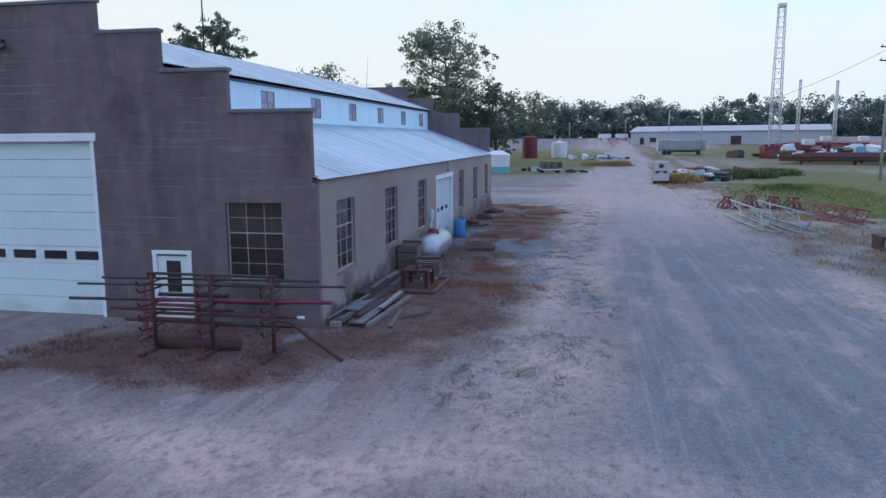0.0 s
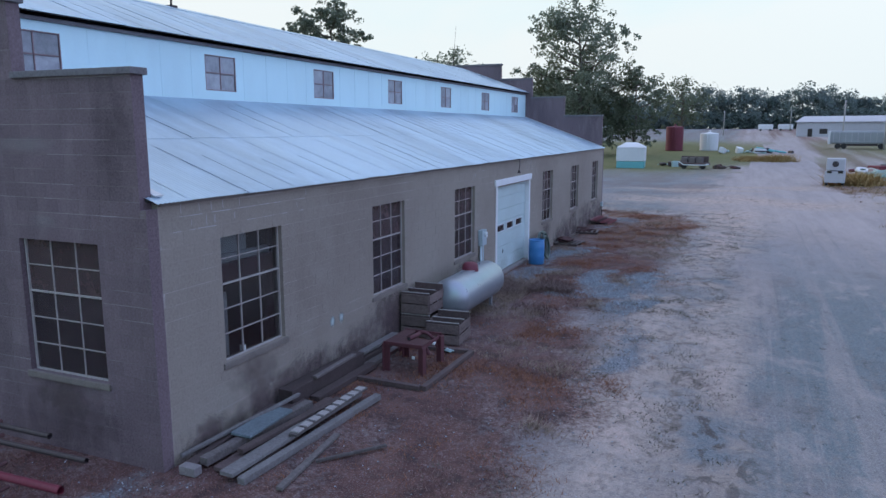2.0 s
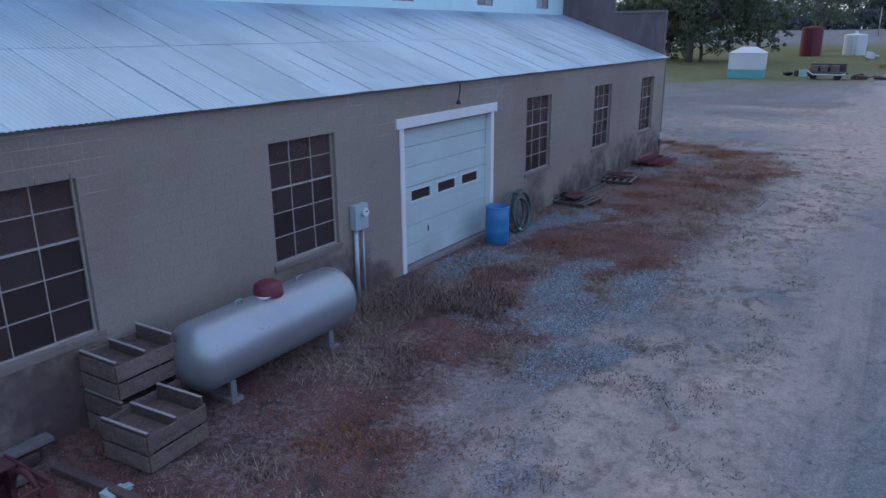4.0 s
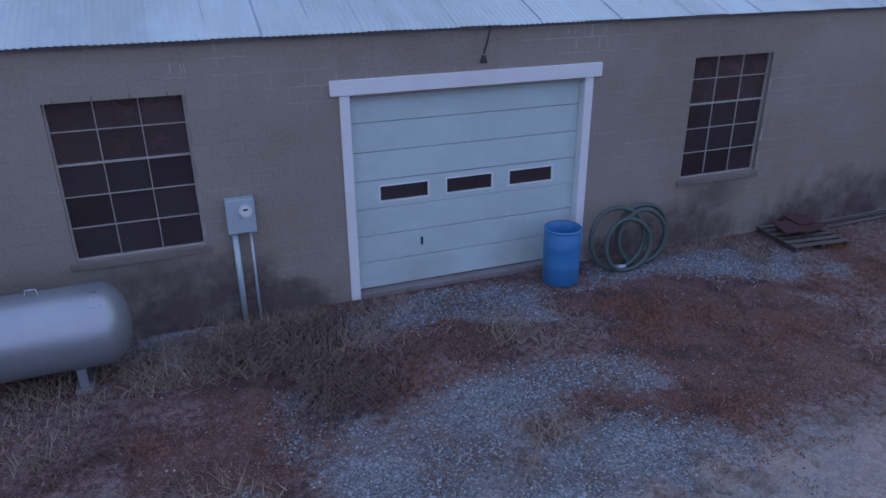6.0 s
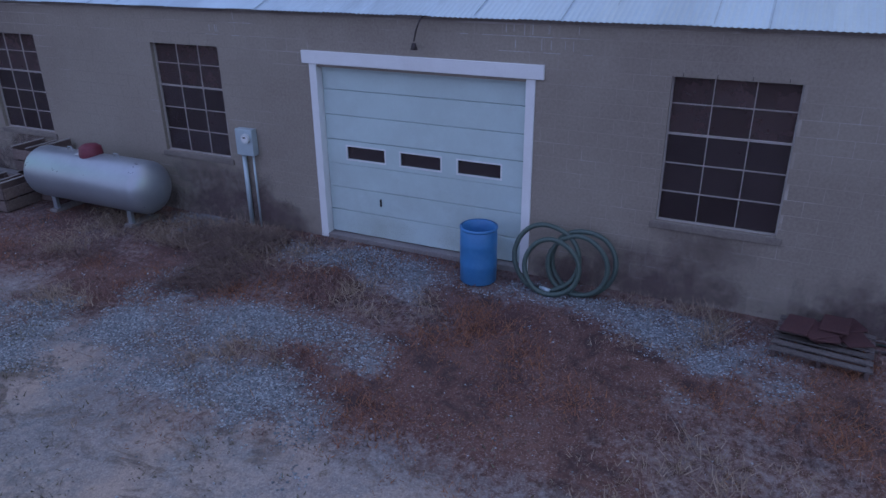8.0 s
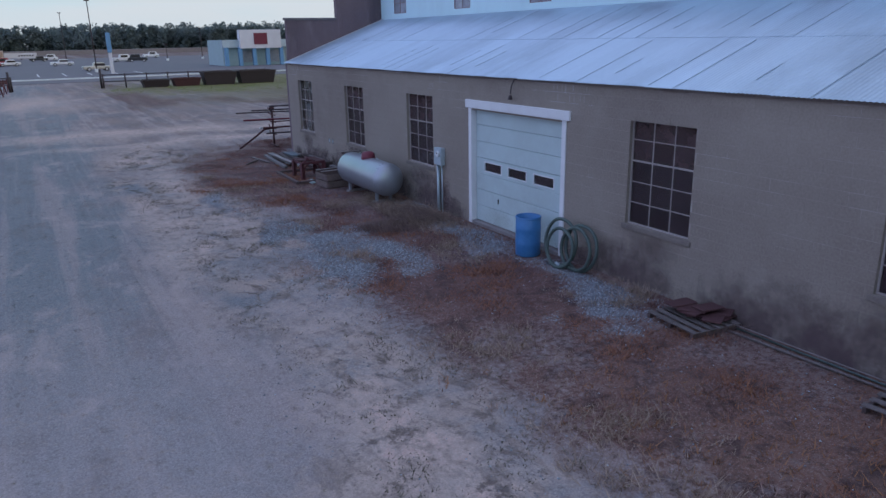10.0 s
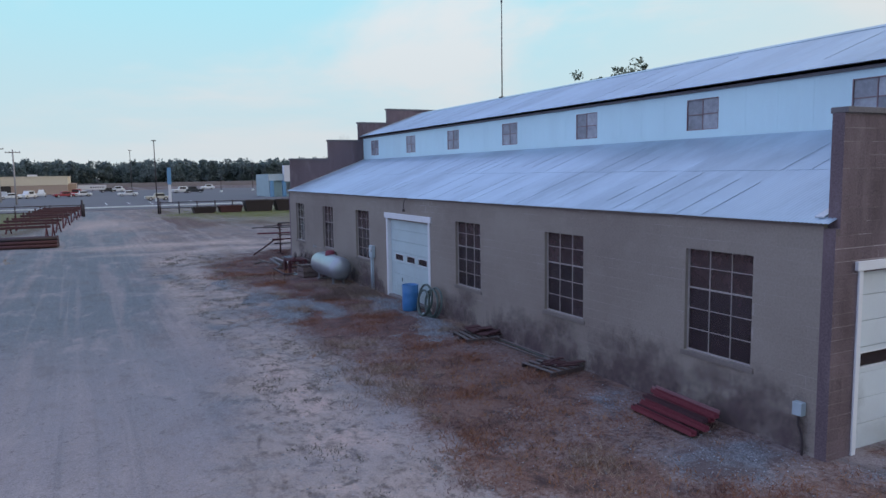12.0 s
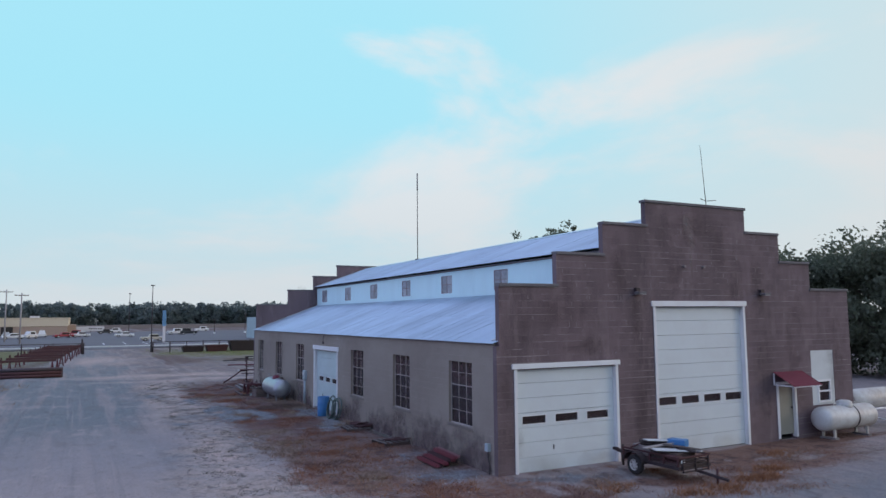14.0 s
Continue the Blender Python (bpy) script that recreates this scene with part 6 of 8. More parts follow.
# ---- utility trailer by the north doors ----
def trailer():
    m = pose(-3.68, 35.1, 0, 0, 0, -87)
    t = thing("utility_trailer", m, "rusty open utility trailer loaded with boards and scrap", "trailer")
    LN, WD, Z = 2.1, 1.22, 0.42
    # x runs to the tongue, the near side lies at y = 0, the body towards -y
    for y in (-0.02, -WD + 0.02):
        bm = beam(bmesh.new(), (0, y, Z), (LN, y, Z), 0.05, 0.09)
        part("side_beam", bm, M_DARKPIPE, t)
        bm = beam(bmesh.new(), (0, y, Z + 0.27), (LN, y, Z + 0.27), 0.04, 0.04)
        part("top_rail", bm, M_RUST, t)
        part("mid_rail", beam(bmesh.new(), (0, y, Z + 0.14), (LN, y, Z + 0.14), 0.025, 0.025), M_RUST, t)
        for k in range(5):
            x = 0.03 + k * (LN - 0.06) / 4
            part("stake", beam(bmesh.new(), (x, y, Z), (x, y, Z + 0.27), 0.04, 0.04, (1, 0, 0)), M_RUST, t)
    for x in (0.0, LN):
        part("end_beam", beam(bmesh.new(), (x, 0, Z), (x, -WD, Z), 0.05, 0.09), M_DARKPIPE, t)
    part("tail_rail", beam(bmesh.new(), (0, 0, Z + 0.27), (0, -WD, Z + 0.27), 0.04, 0.04), M_RUST, t)
    for dz in (-0.1, -0.03, 0.06, 0.14, 0.2):
        part("gate_bar", beam(bmesh.new(), (-0.03, -0.1, Z + dz), (-0.03, -WD + 0.1, Z + dz), 0.022, 0.03), M_DARKPIPE, t)
    for y in (-0.12, -WD / 2, -WD + 0.12):
        part("gate_stile", beam(bmesh.new(), (-0.05, y, Z - 0.12), (-0.05, y, Z + 0.25), 0.03, 0.03, (1, 0, 0)), M_DARKPIPE, t)
    part("drawbar", beam(bmesh.new(), (0.1, -WD * 0.62, Z - 0.12), (-0.8, -WD * 0.8, 0.16), 0.07, 0.07), M_DARKPIPE, t)
    part("prop_leg", rod(bmesh.new(), (-0.5, -WD * 0.74, -0.02), (-0.5, -WD * 0.74, 0.42), 0.03), M_RUST, t)
    for k in range(8):
        y = -0.12 - k * (WD - 0.24) / 7
        part("floor_board", bbox(0.03, LN - 0.03, y - 0.085, y + 0.085, Z + 0.045, Z + 0.075, 0.004, 1), M_WOODD, t)
    for y in (-0.35, -WD + 0.35):
        part("tongue", beam(bmesh.new(), (LN, y, Z), (LN + 0.85, -WD / 2, Z), 0.06, 0.08), M_DARKPIPE, t)
    bm = bbox(LN + 0.8, LN + 1.0, -WD / 2 - 0.05, -WD / 2 + 0.05, Z - 0.02, Z + 0.07, 0.02)
    part("coupler", bm, M_DARKPIPE, t)
    part("jack_stand", rod(bmesh.new(), (LN + 0.6, -WD / 2, 0.0), (LN + 0.6, -WD / 2, Z + 0.2), 0.035), M_DARKPIPE, t)
    part("axle", rod(bmesh.new(), (1.45, 0.1, 0.31), (1.45, -WD - 0.1, 0.31), 0.035), M_DARKPIPE, t)
    for y in (0.13, -WD - 0.13):
        mm = Matrix.Translation((1.45, y, 0.31)) @ Matrix.Scale(0.82, 4) @ pose(0, 0, 0, 90, 0, 0)
        bm = bmesh.new()
        lathe(bm, [(0.19, -0.09), (0.3, -0.1), (0.33, -0.06), (0.335, 0.06), (0.3, 0.1), (0.19, 0.09)], 32, mm)
        w = part("wheel", bm, M_TYRE, t, "black tyre")
        bm = bmesh.new()
        lathe(bm, [(0.165, -0.04), (0.18, -0.08), (0.2, -0.09), (0.2, 0.09), (0.18, 0.08), (0.165, 0.04)], 24, mm)
        lathe(bm, [(0.001, -0.07), (0.05, -0.065), (0.055, 0.065), (0.001, 0.07)], 16, mm)
        for k in range(7):
            a = 2 * math.pi * k / 7
            for s in (-0.055, 0.055):
                beam(bm, mm @ Vector((0.04 * math.cos(a), 0.04 * math.sin(a), s)), mm @ Vector((0.175 * math.cos(a), 0.175 * math.sin(a), s)), 0.03, 0.05, (0, 1, 0))
        part("rim", bm, M_RIM, w, "silver spoked rim")
        bm = bmesh.new()
        lathe(bm, [(0.001, -0.02), (0.19, -0.02), (0.19, 0.02), (0.001, 0.02)], 20, mm)
        part("hub_plate", bm, M_DARK, w, "dark hub behind the spokes")
        bm = bmesh.new()
        for k in range(9):
            a0, a1 = math.pi * (0.1 + 0.8 * k / 9), math.pi * (0.1 + 0.8 * (k + 1) / 9)
            v = [bm.verts.new((1.45 + 0.38 * math.cos(a), y + s, 0.31 + 0.38 * math.sin(a))) for a in (a0, a1) for s in (-0.12, 0.12)]
            bm.faces.new((v[0], v[1], v[3], v[2]))
        fm = part("fender", bm, M_DARKPIPE, t)
        sm = fm.modifiers.new("solid", "SOLIDIFY")
        sm.thickness = 0.012
    part("number_panel", bbox(-0.04, -0.03, -0.2, -0.06, Z + 0.14, Z + 0.22, 0.003, 1), M_PANEL, t)
    return m


tm = trailer()
for nm, mm, bmk, mt, lb, ct in (("white_board", pose(0.62, -0.5, 0.76, 2, -3, 66), bbox(-0.75, 0.6, -0.26, 0.26, 0, 0.04, 0.03), M_PANEL, "long white board lying across a trailer load", "board"),
                                ("blue_box", pose(0.85, -0.92, 0.81, 0, 0, 20), bbox(-0.28, 0.24, -0.16, 0.16, 0, 0.2, 0.03), M_BLUE, "blue plastic box on a trailer load", "box"),
                                ("scrap_bin", pose(1.5, -0.6, 0.5, 0, 0, -8), bbox(-0.38, 0.38, -0.4, 0.4, 0, 0.3, 0.03), M_SILL, "drab crate in a trailer", "crate"),
                                ("scrap_bin", pose(0.7, -0.62, 0.5, 0, 0, 5), bbox(-0.4, 0.38, -0.4, 0.4, 0, 0.24, 0.02), M_WOODD, "dark wooden crate in a trailer", "crate"),
                                ("scrap_pipe", pose(0.3, -0.25, 0.53, 0, 0, 10), rod(bmesh.new(), (-0.2, 0, 0.09), (0.35, 0.05, 0.1), 0.08, 14), M_RUST, "short rusty pipe lying in a trailer", "pipe"),
                                ("flat_case", pose(1.4, -0.62, 0.82, 0, -4, 60), bbox(-0.5, 0.42, -0.16, 0.16, 0, 0.09, 0.012), M_DARKPIPE, "flat black case on a trailer load", "case"),
                                ("grey_board", pose(1.0, -0.35, 0.845, 4, 5, 80), bbox(-0.6, 0.5, -0.1, 0.1, 0, 0.03, 0.006), M_PALEWOOD, "pale grey board on a trailer load", "board"),
                                ("grey_board", pose(0.55, -0.75, 0.83, -5, -6, 40), bbox(-0.5, 0.5, -0.07, 0.07, 0, 0.03, 0.006), M_WOOD, "weathered board on a trailer load", "board"),
                                ("dark_panel", pose(0.3, -0.85, 0.76, 6, -4, 20), bbox(-0.3, 0.35, -0.2, 0.2, 0, 0.03, 0.006), M_DARKPIPE, "dark sheet-metal panel on a trailer load", "panel"),
                                ("rusty_bar", pose(1.75, -0.5, 0.82, 0, 8, 95), rod(bmesh.new(), (-0.6, 0, 0), (0.6, 0.05, 0.02), 0.025, 8), M_RUST, "rusty bar across a trailer load", "bar"),
                                ("white_sheet", pose(1.25, -0.6, 0.935, 3, -2, 64), bbox(-0.5, 0.4, -0.2, 0.2, 0, 0.025, 0.01), M_PANEL, "warped white sheet on top of a trailer load", "board")):
    solid(nm, bmk, mt, lb, ct, m=tm @ mm)


# ---- trees ----
def leaf_mat(name, a, b):
    m, n, l, p = node_mat(name)
    g = n.new("ShaderNodeNewGeometry")
    col = mixc(n, l, g.outputs["Random Per Island"], a, b)
    nz = tex_noise(n, l, 0.25, 3, 0.5)
    col = mixc(n, l, ranged(n, l, nz, 0.35, 0.65, 0, 0.5), col, tuple(c * 0.6 for c in a))
    l.new(col, p.inputs["Base Color"])
    p.inputs["Roughness"].default_value = 0.7
    p.inputs["Specular IOR Level"].default_value = 0.25
    tl = n.new("ShaderNodeBsdfTranslucent")
    l.new(col, tl.inputs["Color"])
    mx = n.new("ShaderNodeMixShader")
    mx.inputs["Fac"].default_value = 0.55
    l.new(p.outputs["BSDF"], mx.inputs[1])
    l.new(tl.outputs["BSDF"], mx.inputs[2])
    l.new(mx.outputs["Shader"], n["Material Output"].inputs["Surface"])
    return m


M_LEAF = leaf_mat("summer_leaves", (0.19, 0.225, 0.17), (0.25, 0.285, 0.21))
M_LEAFD = leaf_mat("dark_leaves", (0.13, 0.155, 0.11), (0.19, 0.22, 0.155))
# distant leaves made bluer and paler: the air's haze is put into their colour
M_FAR_HAZED = leaf_mat("hazed_far_leaves", (0.165, 0.215, 0.205), (0.195, 0.245, 0.23))
M_BARK = surface("bark", (0.12, 0.1, 0.085), (0.06, 0.05, 0.045), (0.2, 0.17, 0.15), 0.95, big=1.5, fine=12, bump=0.6, dist=0.03, stretch=(2, 2, 0.4))


def clump(rng, vs, fs, c, r, n, size, flat=0.8):
    """Leaves scattered in a blob round c."""
    for _ in range(n):
        d = rng.normal(size=3)
        d /= np.linalg.norm(d)
        p = c + d * r * (rng.random() ** 0.45) * np.array((1, 1, flat))
        a = rng.normal(size=3)
        a /= np.linalg.norm(a)
        b = np.cross(a, rng.normal(size=3))
        b /= np.linalg.norm(b) + 1e-9
        s = size * rng.uniform(0.6, 1.3)
        k = len(vs)
        vs += [tuple(p - a * s), tuple(p + b * s * 0.55), tuple(p + a * s), tuple(p - b * s * 0.55)]
        fs.append((k, k + 1, k + 2, k + 3))


def tree(x, y, h, crown, seed, label, leaf, leaves=7000, size=0.28, bare=0.3, squash=1.0, n_limbs=16, gap=0.8):
    rng = np.random.default_rng(seed)
    t = thing("tree", pose(x, y, land(y)), label, "tree", "trees round the yard")
    bm = bmesh.new()
    pts = [(0, 0, -0.3)]
    for k in range(1, 9):
        pts.append((rng.normal() * 0.02 * h * k / 8, rng.normal() * 0.02 * h * k / 8, h * 0.9 * k / 8))
    for k in range(8):
        r0, r1 = h * 0.022 * (1 - k / 8.6), h * 0.022 * (1 - (k + 1) / 8.6)
        rod(bm, pts[k], pts[k + 1], r0, 10, r1, caps=(k in (0, 7)))
    tips = []
    for k in range(n_limbs):
        f = bare + (0.97 - bare) * (k + 0.5) / n_limbs
        i = min(int(f * 8), 7)
        a0 = np.array(pts[i]) + (np.array(pts[i + 1]) - np.array(pts[i])) * (f * 8 - i)
        ang = k * 2.4 + rng.uniform(-0.5, 0.5)
        g = (f - bare) / (1 - bare)
        reach = crown * (0.55 + 0.55 * math.sin(math.pi * min(g * 0.9 + 0.12, 1.0))) * rng.uniform(0.6, 1.08)
        tip = a0 + np.array((math.cos(ang) * reach, math.sin(ang) * reach, reach * rng.uniform(0.1, 0.55) * squash))
        midp = (a0 + tip) / 2 + np.array((0, 0, -0.06 * reach))
        rod(bm, a0, midp, h * 0.008, 6, h * 0.005, caps=False)
        rod(bm, midp, tip, h * 0.005, 6, h * 0.002, caps=False)
        tips += [(tip, 1.0), (midp + (tip - midp) * 0.4, 0.9)]
    tips.append((np.array(pts[8]) + np.array((0, 0, h * 0.03)), 0.9))
    part("trunk", bm, M_BARK, t)
    vs, fs = [], []
    per = max(leaves // (len(tips) * 9), 6)
    for c, w in tips:
        for _ in range(9):
            o = rng.normal(size=3) * crown * np.array((0.2, 0.2, 0.15))
            clump(rng, vs, fs, c + o, crown * 0.17 * gap * rng.uniform(0.5, 1.5), per, size, 0.7)
    me = bpy.data.meshes.new("crown")
    me.from_pydata(vs, [], fs)
    me.materials.append(leaf)
    ob = new("crown", me)
    ob.parent = t
    return t


tree(-19.2, 112, 24.9, 7.4, 1, "tall airy green tree behind the building", M_LEAF, 15000, 0.26, 0.16, gap=0.9, n_limbs=26)
tree(-18.0, 114, 13, 6.5, 14, "dense dark understorey tree behind the building", M_LEAFD, 9000, 0.26, 0.05)
tree(-10.5, 115, 15, 4.5, 13, "thin tree beside a taller tree behind the building", M_LEAFD, 4000, 0.26, 0.1)
tree(-46, 79, 23, 4.2, 2, "narrow green tree beyond the roof", M_LEAF, 12000, 0.22, 0.25, n_limbs=22)
tree(-51, 80, 22, 3.6, 3, "narrow green tree beyond the roof", M_LEAF, 9000, 0.22, 0.25, n_limbs=20)
tree(-43, 116, 18.6, 5.5, 4, "thin-leaved tree beyond the roof", M_LEAF, 2600, 0.24, 0.45, gap=1.1)
tree(-48.5, 117, 18.0, 4.5, 15, "thin-leaved tree beyond the roof", M_LEAF, 1800, 0.24, 0.45, gap=1.1)
tree(-6, 150, 14, 5, 5, "thin-leaved tree at the field edge", M_LEAFD, 2600, 0.28, 0.3, gap=1.1)
tree(-26, 118, 13, 6, 6, "dense dark tree at the field edge", M_LEAFD, 9000, 0.28, 0.05)
tree(-42, 18, 9.6, 5.0, 7, "dense dark tree behind the workshop", M_LEAFD, 34000, 0.17, 0.05, n_limbs=30, gap=1.1)
tree(-37, 11, 8.4, 4.4, 8, "dense dark tree behind the workshop", M_LEAFD, 28000, 0.17, 0.05, n_limbs=28, gap=1.1)
tree(-49, 25, 9.5, 5.0, 9, "dense dark tree behind the workshop", M_LEAFD, 28000, 0.17, 0.05, n_limbs=28, gap=1.1)
tree(-44, 4, 9, 5.0, 10, "dense dark tree behind the workshop", M_LEAFD, 10000, 0.2, 0.05)
tree(-36, -14, 14.0, 4.9, 11, "round green tree seen over the roof", M_LEAF, 16000, 0.2, 0.3, n_limbs=26)


def woods(name, path, depth, h0, h1, n, seed, leaf, label, size=1.0, per=420):
    """A far wood along a line of points, as one mesh."""
    rng = np.random.default_rng(seed)
    vs, fs = [], []
    pts = [np.array(p, float) for p in path]
    seg = [np.linalg.norm(b - a) for a, b in zip(pts, pts[1:])]
    tot = sum(seg)
    for k in range(n):
        d = tot * (k + rng.uniform(-0.4, 0.4)) / n
        d = min(max(d, 0), tot - 1e-3)
        i = 0
        while d > seg[i]:
            d -= seg[i]
            i += 1
        base = pts[i] + (pts[i + 1] - pts[i]) * d / seg[i]
        nrm = np.array((-(pts[i + 1] - pts[i])[1], (pts[i + 1] - pts[i])[0])) / seg[i]
        base = base + nrm * rng.uniform(0, depth)
        h = rng.uniform(h0, h1)
        cr = h * rng.uniform(0.2, 0.34)
        for _ in range(12):
            z = h * (0.04 + 0.91 * rng.random() ** 1.25)
            wd = cr * (1.15 - 0.6 * (z / h) ** 2)
            c = np.array((base[0] + rng.normal() * wd * 0.6, base[1] + rng.normal() * wd * 0.6, z + land(base[1])))
            clump(rng, vs, fs, c, cr * 0.75 * rng.uniform(0.6, 1.1), per // 12, size * rng.uniform(0.8, 1.2))
    me = bpy.data.meshes.new(name)
    me.from_pydata(vs, [], fs)
    me.materials.append(leaf)
    tagged(new(name, me), label, "woods", kind="stuff")


woods("far_woods", [(-330, 250), (-160, 330), (-20, 345), (120, 345), (330, 300), (520, 240)], 34, 12, 20, 560, 21, M_FAR_HAZED, "dark green belt of trees beyond the fields", 0.6, 640)
woods("far_thicket", [(-330, 246), (-160, 326), (-20, 341), (120, 341), (330, 296), (520, 236)], 8, 5, 9, 520, 27, M_FAR_HAZED, "low dark thicket at the foot of the far woods", 0.6, 240)
woods("far_woods", [(330, -380), (150, -470), (0, -500), (-160, -470), (-420, -360)], 46, 12, 17, 820, 22, M_FAR_HAZED, "dark green belt of trees beyond the highway", 1.0, 360)
woods("near_woods", [(-66, -30), (-70, 0), (-66, 40), (-80, 70)], 10, 6, 9, 50, 23, M_LEAFD, "dark hedge of trees behind the workshop", 0.35, 900)


# ---- things north of the yard ----
M_MAROON = surface("maroon_tank", (0.15, 0.018, 0.035), (0.085, 0.013, 0.024), (0.2, 0.04, 0.055), 0.7, big=1.7, fine=12, bump=0.05)
M_FARW = surface("far_white_metal", (0.62, 0.62, 0.64), (0.45, 0.44, 0.46), (0.72, 0.72, 0.74), 0.6, big=0.15, fine=4, bump=0.03, fine_amt=0.1)
M_WARE = surface("dull_warehouse_metal", (0.42, 0.41, 0.45), (0.32, 0.3, 0.33), (0.5, 0.49, 0.53), 0.7, big=0.1, fine=3, bump=0.03, fine_amt=0.1)
M_SILVER = surface("dull_silver_panel", (0.29, 0.3, 0.33), (0.2, 0.2, 0.22), (0.36, 0.37, 0.4), 0.6, 0.2, big=0.5, fine=8, bump=0.03, fine_amt=0.1)
M_AQUA = surface("aqua_panel", (0.1, 0.38, 0.4), (0.07, 0.26, 0.28), (0.18, 0.48, 0.5), 0.6, big=0.8, fine=10, bump=0.03)
M_TANW = surface("store_tan", (0.62, 0.53, 0.39), (0.5, 0.42, 0.31), (0.7, 0.61, 0.47), 0.8, big=0.1, fine=3, bump=0.03, fine_amt=0.1)
M_BROWNW = surface("store_brown", (0.38, 0.28, 0.22), (0.29, 0.21, 0.17), (0.45, 0.35, 0.28), 0.85, big=0.1, fine=3, bump=0.03, fine_amt=0.15)
M_ASPH = surface("asphalt", (0.11, 0.105, 0.115), (0.07, 0.068, 0.074), (0.16, 0.155, 0.165), 0.9, big=0.08, fine=6, bump=0.1, fine_amt=0.2)
M_SIGNBLUE = surface("blue_sign_paint", (0.1, 0.27, 0.45), (0.07, 0.19, 0.34), (0.17, 0.36, 0.54), 0.5, big=0.8, fine=10, bump=0.02)


def shed(x, y, rz):
    t = thing("canopy_shed", pose(x, y, 0, 0, 0, rz), "small white shed with an aqua lower band", "shed")
    part("lower_wall", bbox(-1.65, 1.65, -1.6, 1.6, 0, 0.85, 0.03), M_AQUA, t)
    part("upper_wall", bbox(-1.7, 1.7, -1.65, 1.65, 0.85, 2.55, 0.08), M_FARW, t)
    bm = bmesh.new()
    v = [bm.verts.new(c) for c in ((-1.75, -1.7, 2.55), (1.75, -1.7, 2.55), (1.75, 1.7, 2.55), (-1.75, 1.7, 2.55), (-0.7, 0, 3.15), (0.7, 0, 3.15))]
    for f in ((0, 1, 5, 4), (1, 2, 5), (2, 3, 4, 5), (3, 0, 4), (3, 2, 1, 0)):
        bm.faces.new([v[i] for i in f])
    part("roof", bm, M_FARW, t)


shed(-6.3, 84.7, 4)


def upright_tank(x, y, r, h, mat, label):
    t = thing("storage_tank", pose(x, y, land(y)), label, "tank")
    bm = bmesh.new()
    lathe(bm, [(0.001, 0), (r - 0.02, 0), (r, 0.02), (r, 0.06), (r, h * 0.5), (r, h - 0.1), (r, h - 0.05), (r - 0.03, h), (r * 0.9, h + 0.03), (0.001, h + r * 0.15)], 36)
    part("shell", bm, mat, t)
    bm = bmesh.new()
    rod(bm, (0, 0, h), (0, 0, h + r * 0.15 + 0.3), 0.2, 12)
    part("hatch", bm, mat, t)
    for s in (-0.25, 0.25):
        part("ladder_rail", rod(bmesh.new(), (s, -r - 0.1, 0), (s, -r - 0.1, h), 0.04, 6), mat, t)


upright_tank(-5.54, 131.5, 1.55, 4.3, M_MAROON, "maroon upright steel storage tank in the field")
upright_tank(0.36, 134, 1.6, 3.1, M_FARW, "white upright storage tank in the field")


M_STEELPINK = surface("faded_pink_paint", (0.42, 0.3, 0.31), (0.25, 0.17, 0.18), (0.55, 0.43, 0.44), 0.7, big=1.5, fine=14, bump=0.05)


def scrap_heap(x, y, rx, ry, h, n, seed, mats, label, name="scrap_heap"):
    """A heap of separate tangled pieces."""
    rnd = random.Random(seed)
    t = thing(name, pose(x, y, land(y)), label, "scrap heap")
    for k in range(n):
        px, py = rnd.gauss(0, rx * 0.45), rnd.gauss(0, ry * 0.45)
        s = rnd.uniform(0.3, 1.0) * h
        kind = rnd.random()
        m = pose(px, py, s * 0.3, rnd.uniform(-14, 14), rnd.uniform(-14, 14), rnd.uniform(0, 180))
        if kind < 0.45:
            bm = bbox(-s * 0.8, s * 0.8, -s * 0.35, s * 0.35, -s * 0.4, s * 0.35, s * 0.06)
        elif kind < 0.75:
            bm = rod(bmesh.new(), (-s * 1.6, 0, 0), (s * 1.6, 0, 0.1), s * 0.12, 8)
        else:
            bm = bmesh.new()
            lathe(bm, [(s * 0.2, -0.1 * s), (s * 0.42, -0.14 * s), (s * 0.5, 0), (s * 0.42, 0.14 * s), (s * 0.2, 0.1 * s)], 16)
        ob = part("scrap_piece", bm, mats[k % len(mats)], t)
        ob.matrix_basis = m


scrap_heap(4.4, 86.5, 2.0, 1.0, 0.8, 10, 31, (M_DARKPIPE, M_WOODD, M_WOOD, M_RUST), "low heap of dark timber and scrap on grass")
scrap_heap(-1.5, 90, 2.0, 1.0, 1.1, 8, 35, (M_DARKPIPE, M_TEAL, M_WOODD), "low heap of dark scrap beside a shed")
scrap_heap(8.0, 126, 5.0, 2.5, 1.5, 22, 32, (M_DARKPIPE, M_TEAL, M_FARW, M_DARKPIPE, M_AQUA), "mixed heap of machine scrap in weeds")
scrap_heap(18.9, 66.5, 2.0, 1.6, 1.9, 20, 33, (M_TEAL, M_FARW, M_AQUA, M_DARKPIPE), "heap of teal and white scrap beside brush")
scrap_heap(22.5, 82, 2.6, 2.0, 1.4, 16, 34, (M_MAROON, M_FARW, M_DARKPIPE, M_WOOD), "heap of pale and red scrap beside brush")
scrap_heap(26.6, 82, 3.0, 2.0, 1.3, 16, 36, (M_MAROON, M_DARKPIPE, M_RED), "heap of dark red scrap at the grass edge")

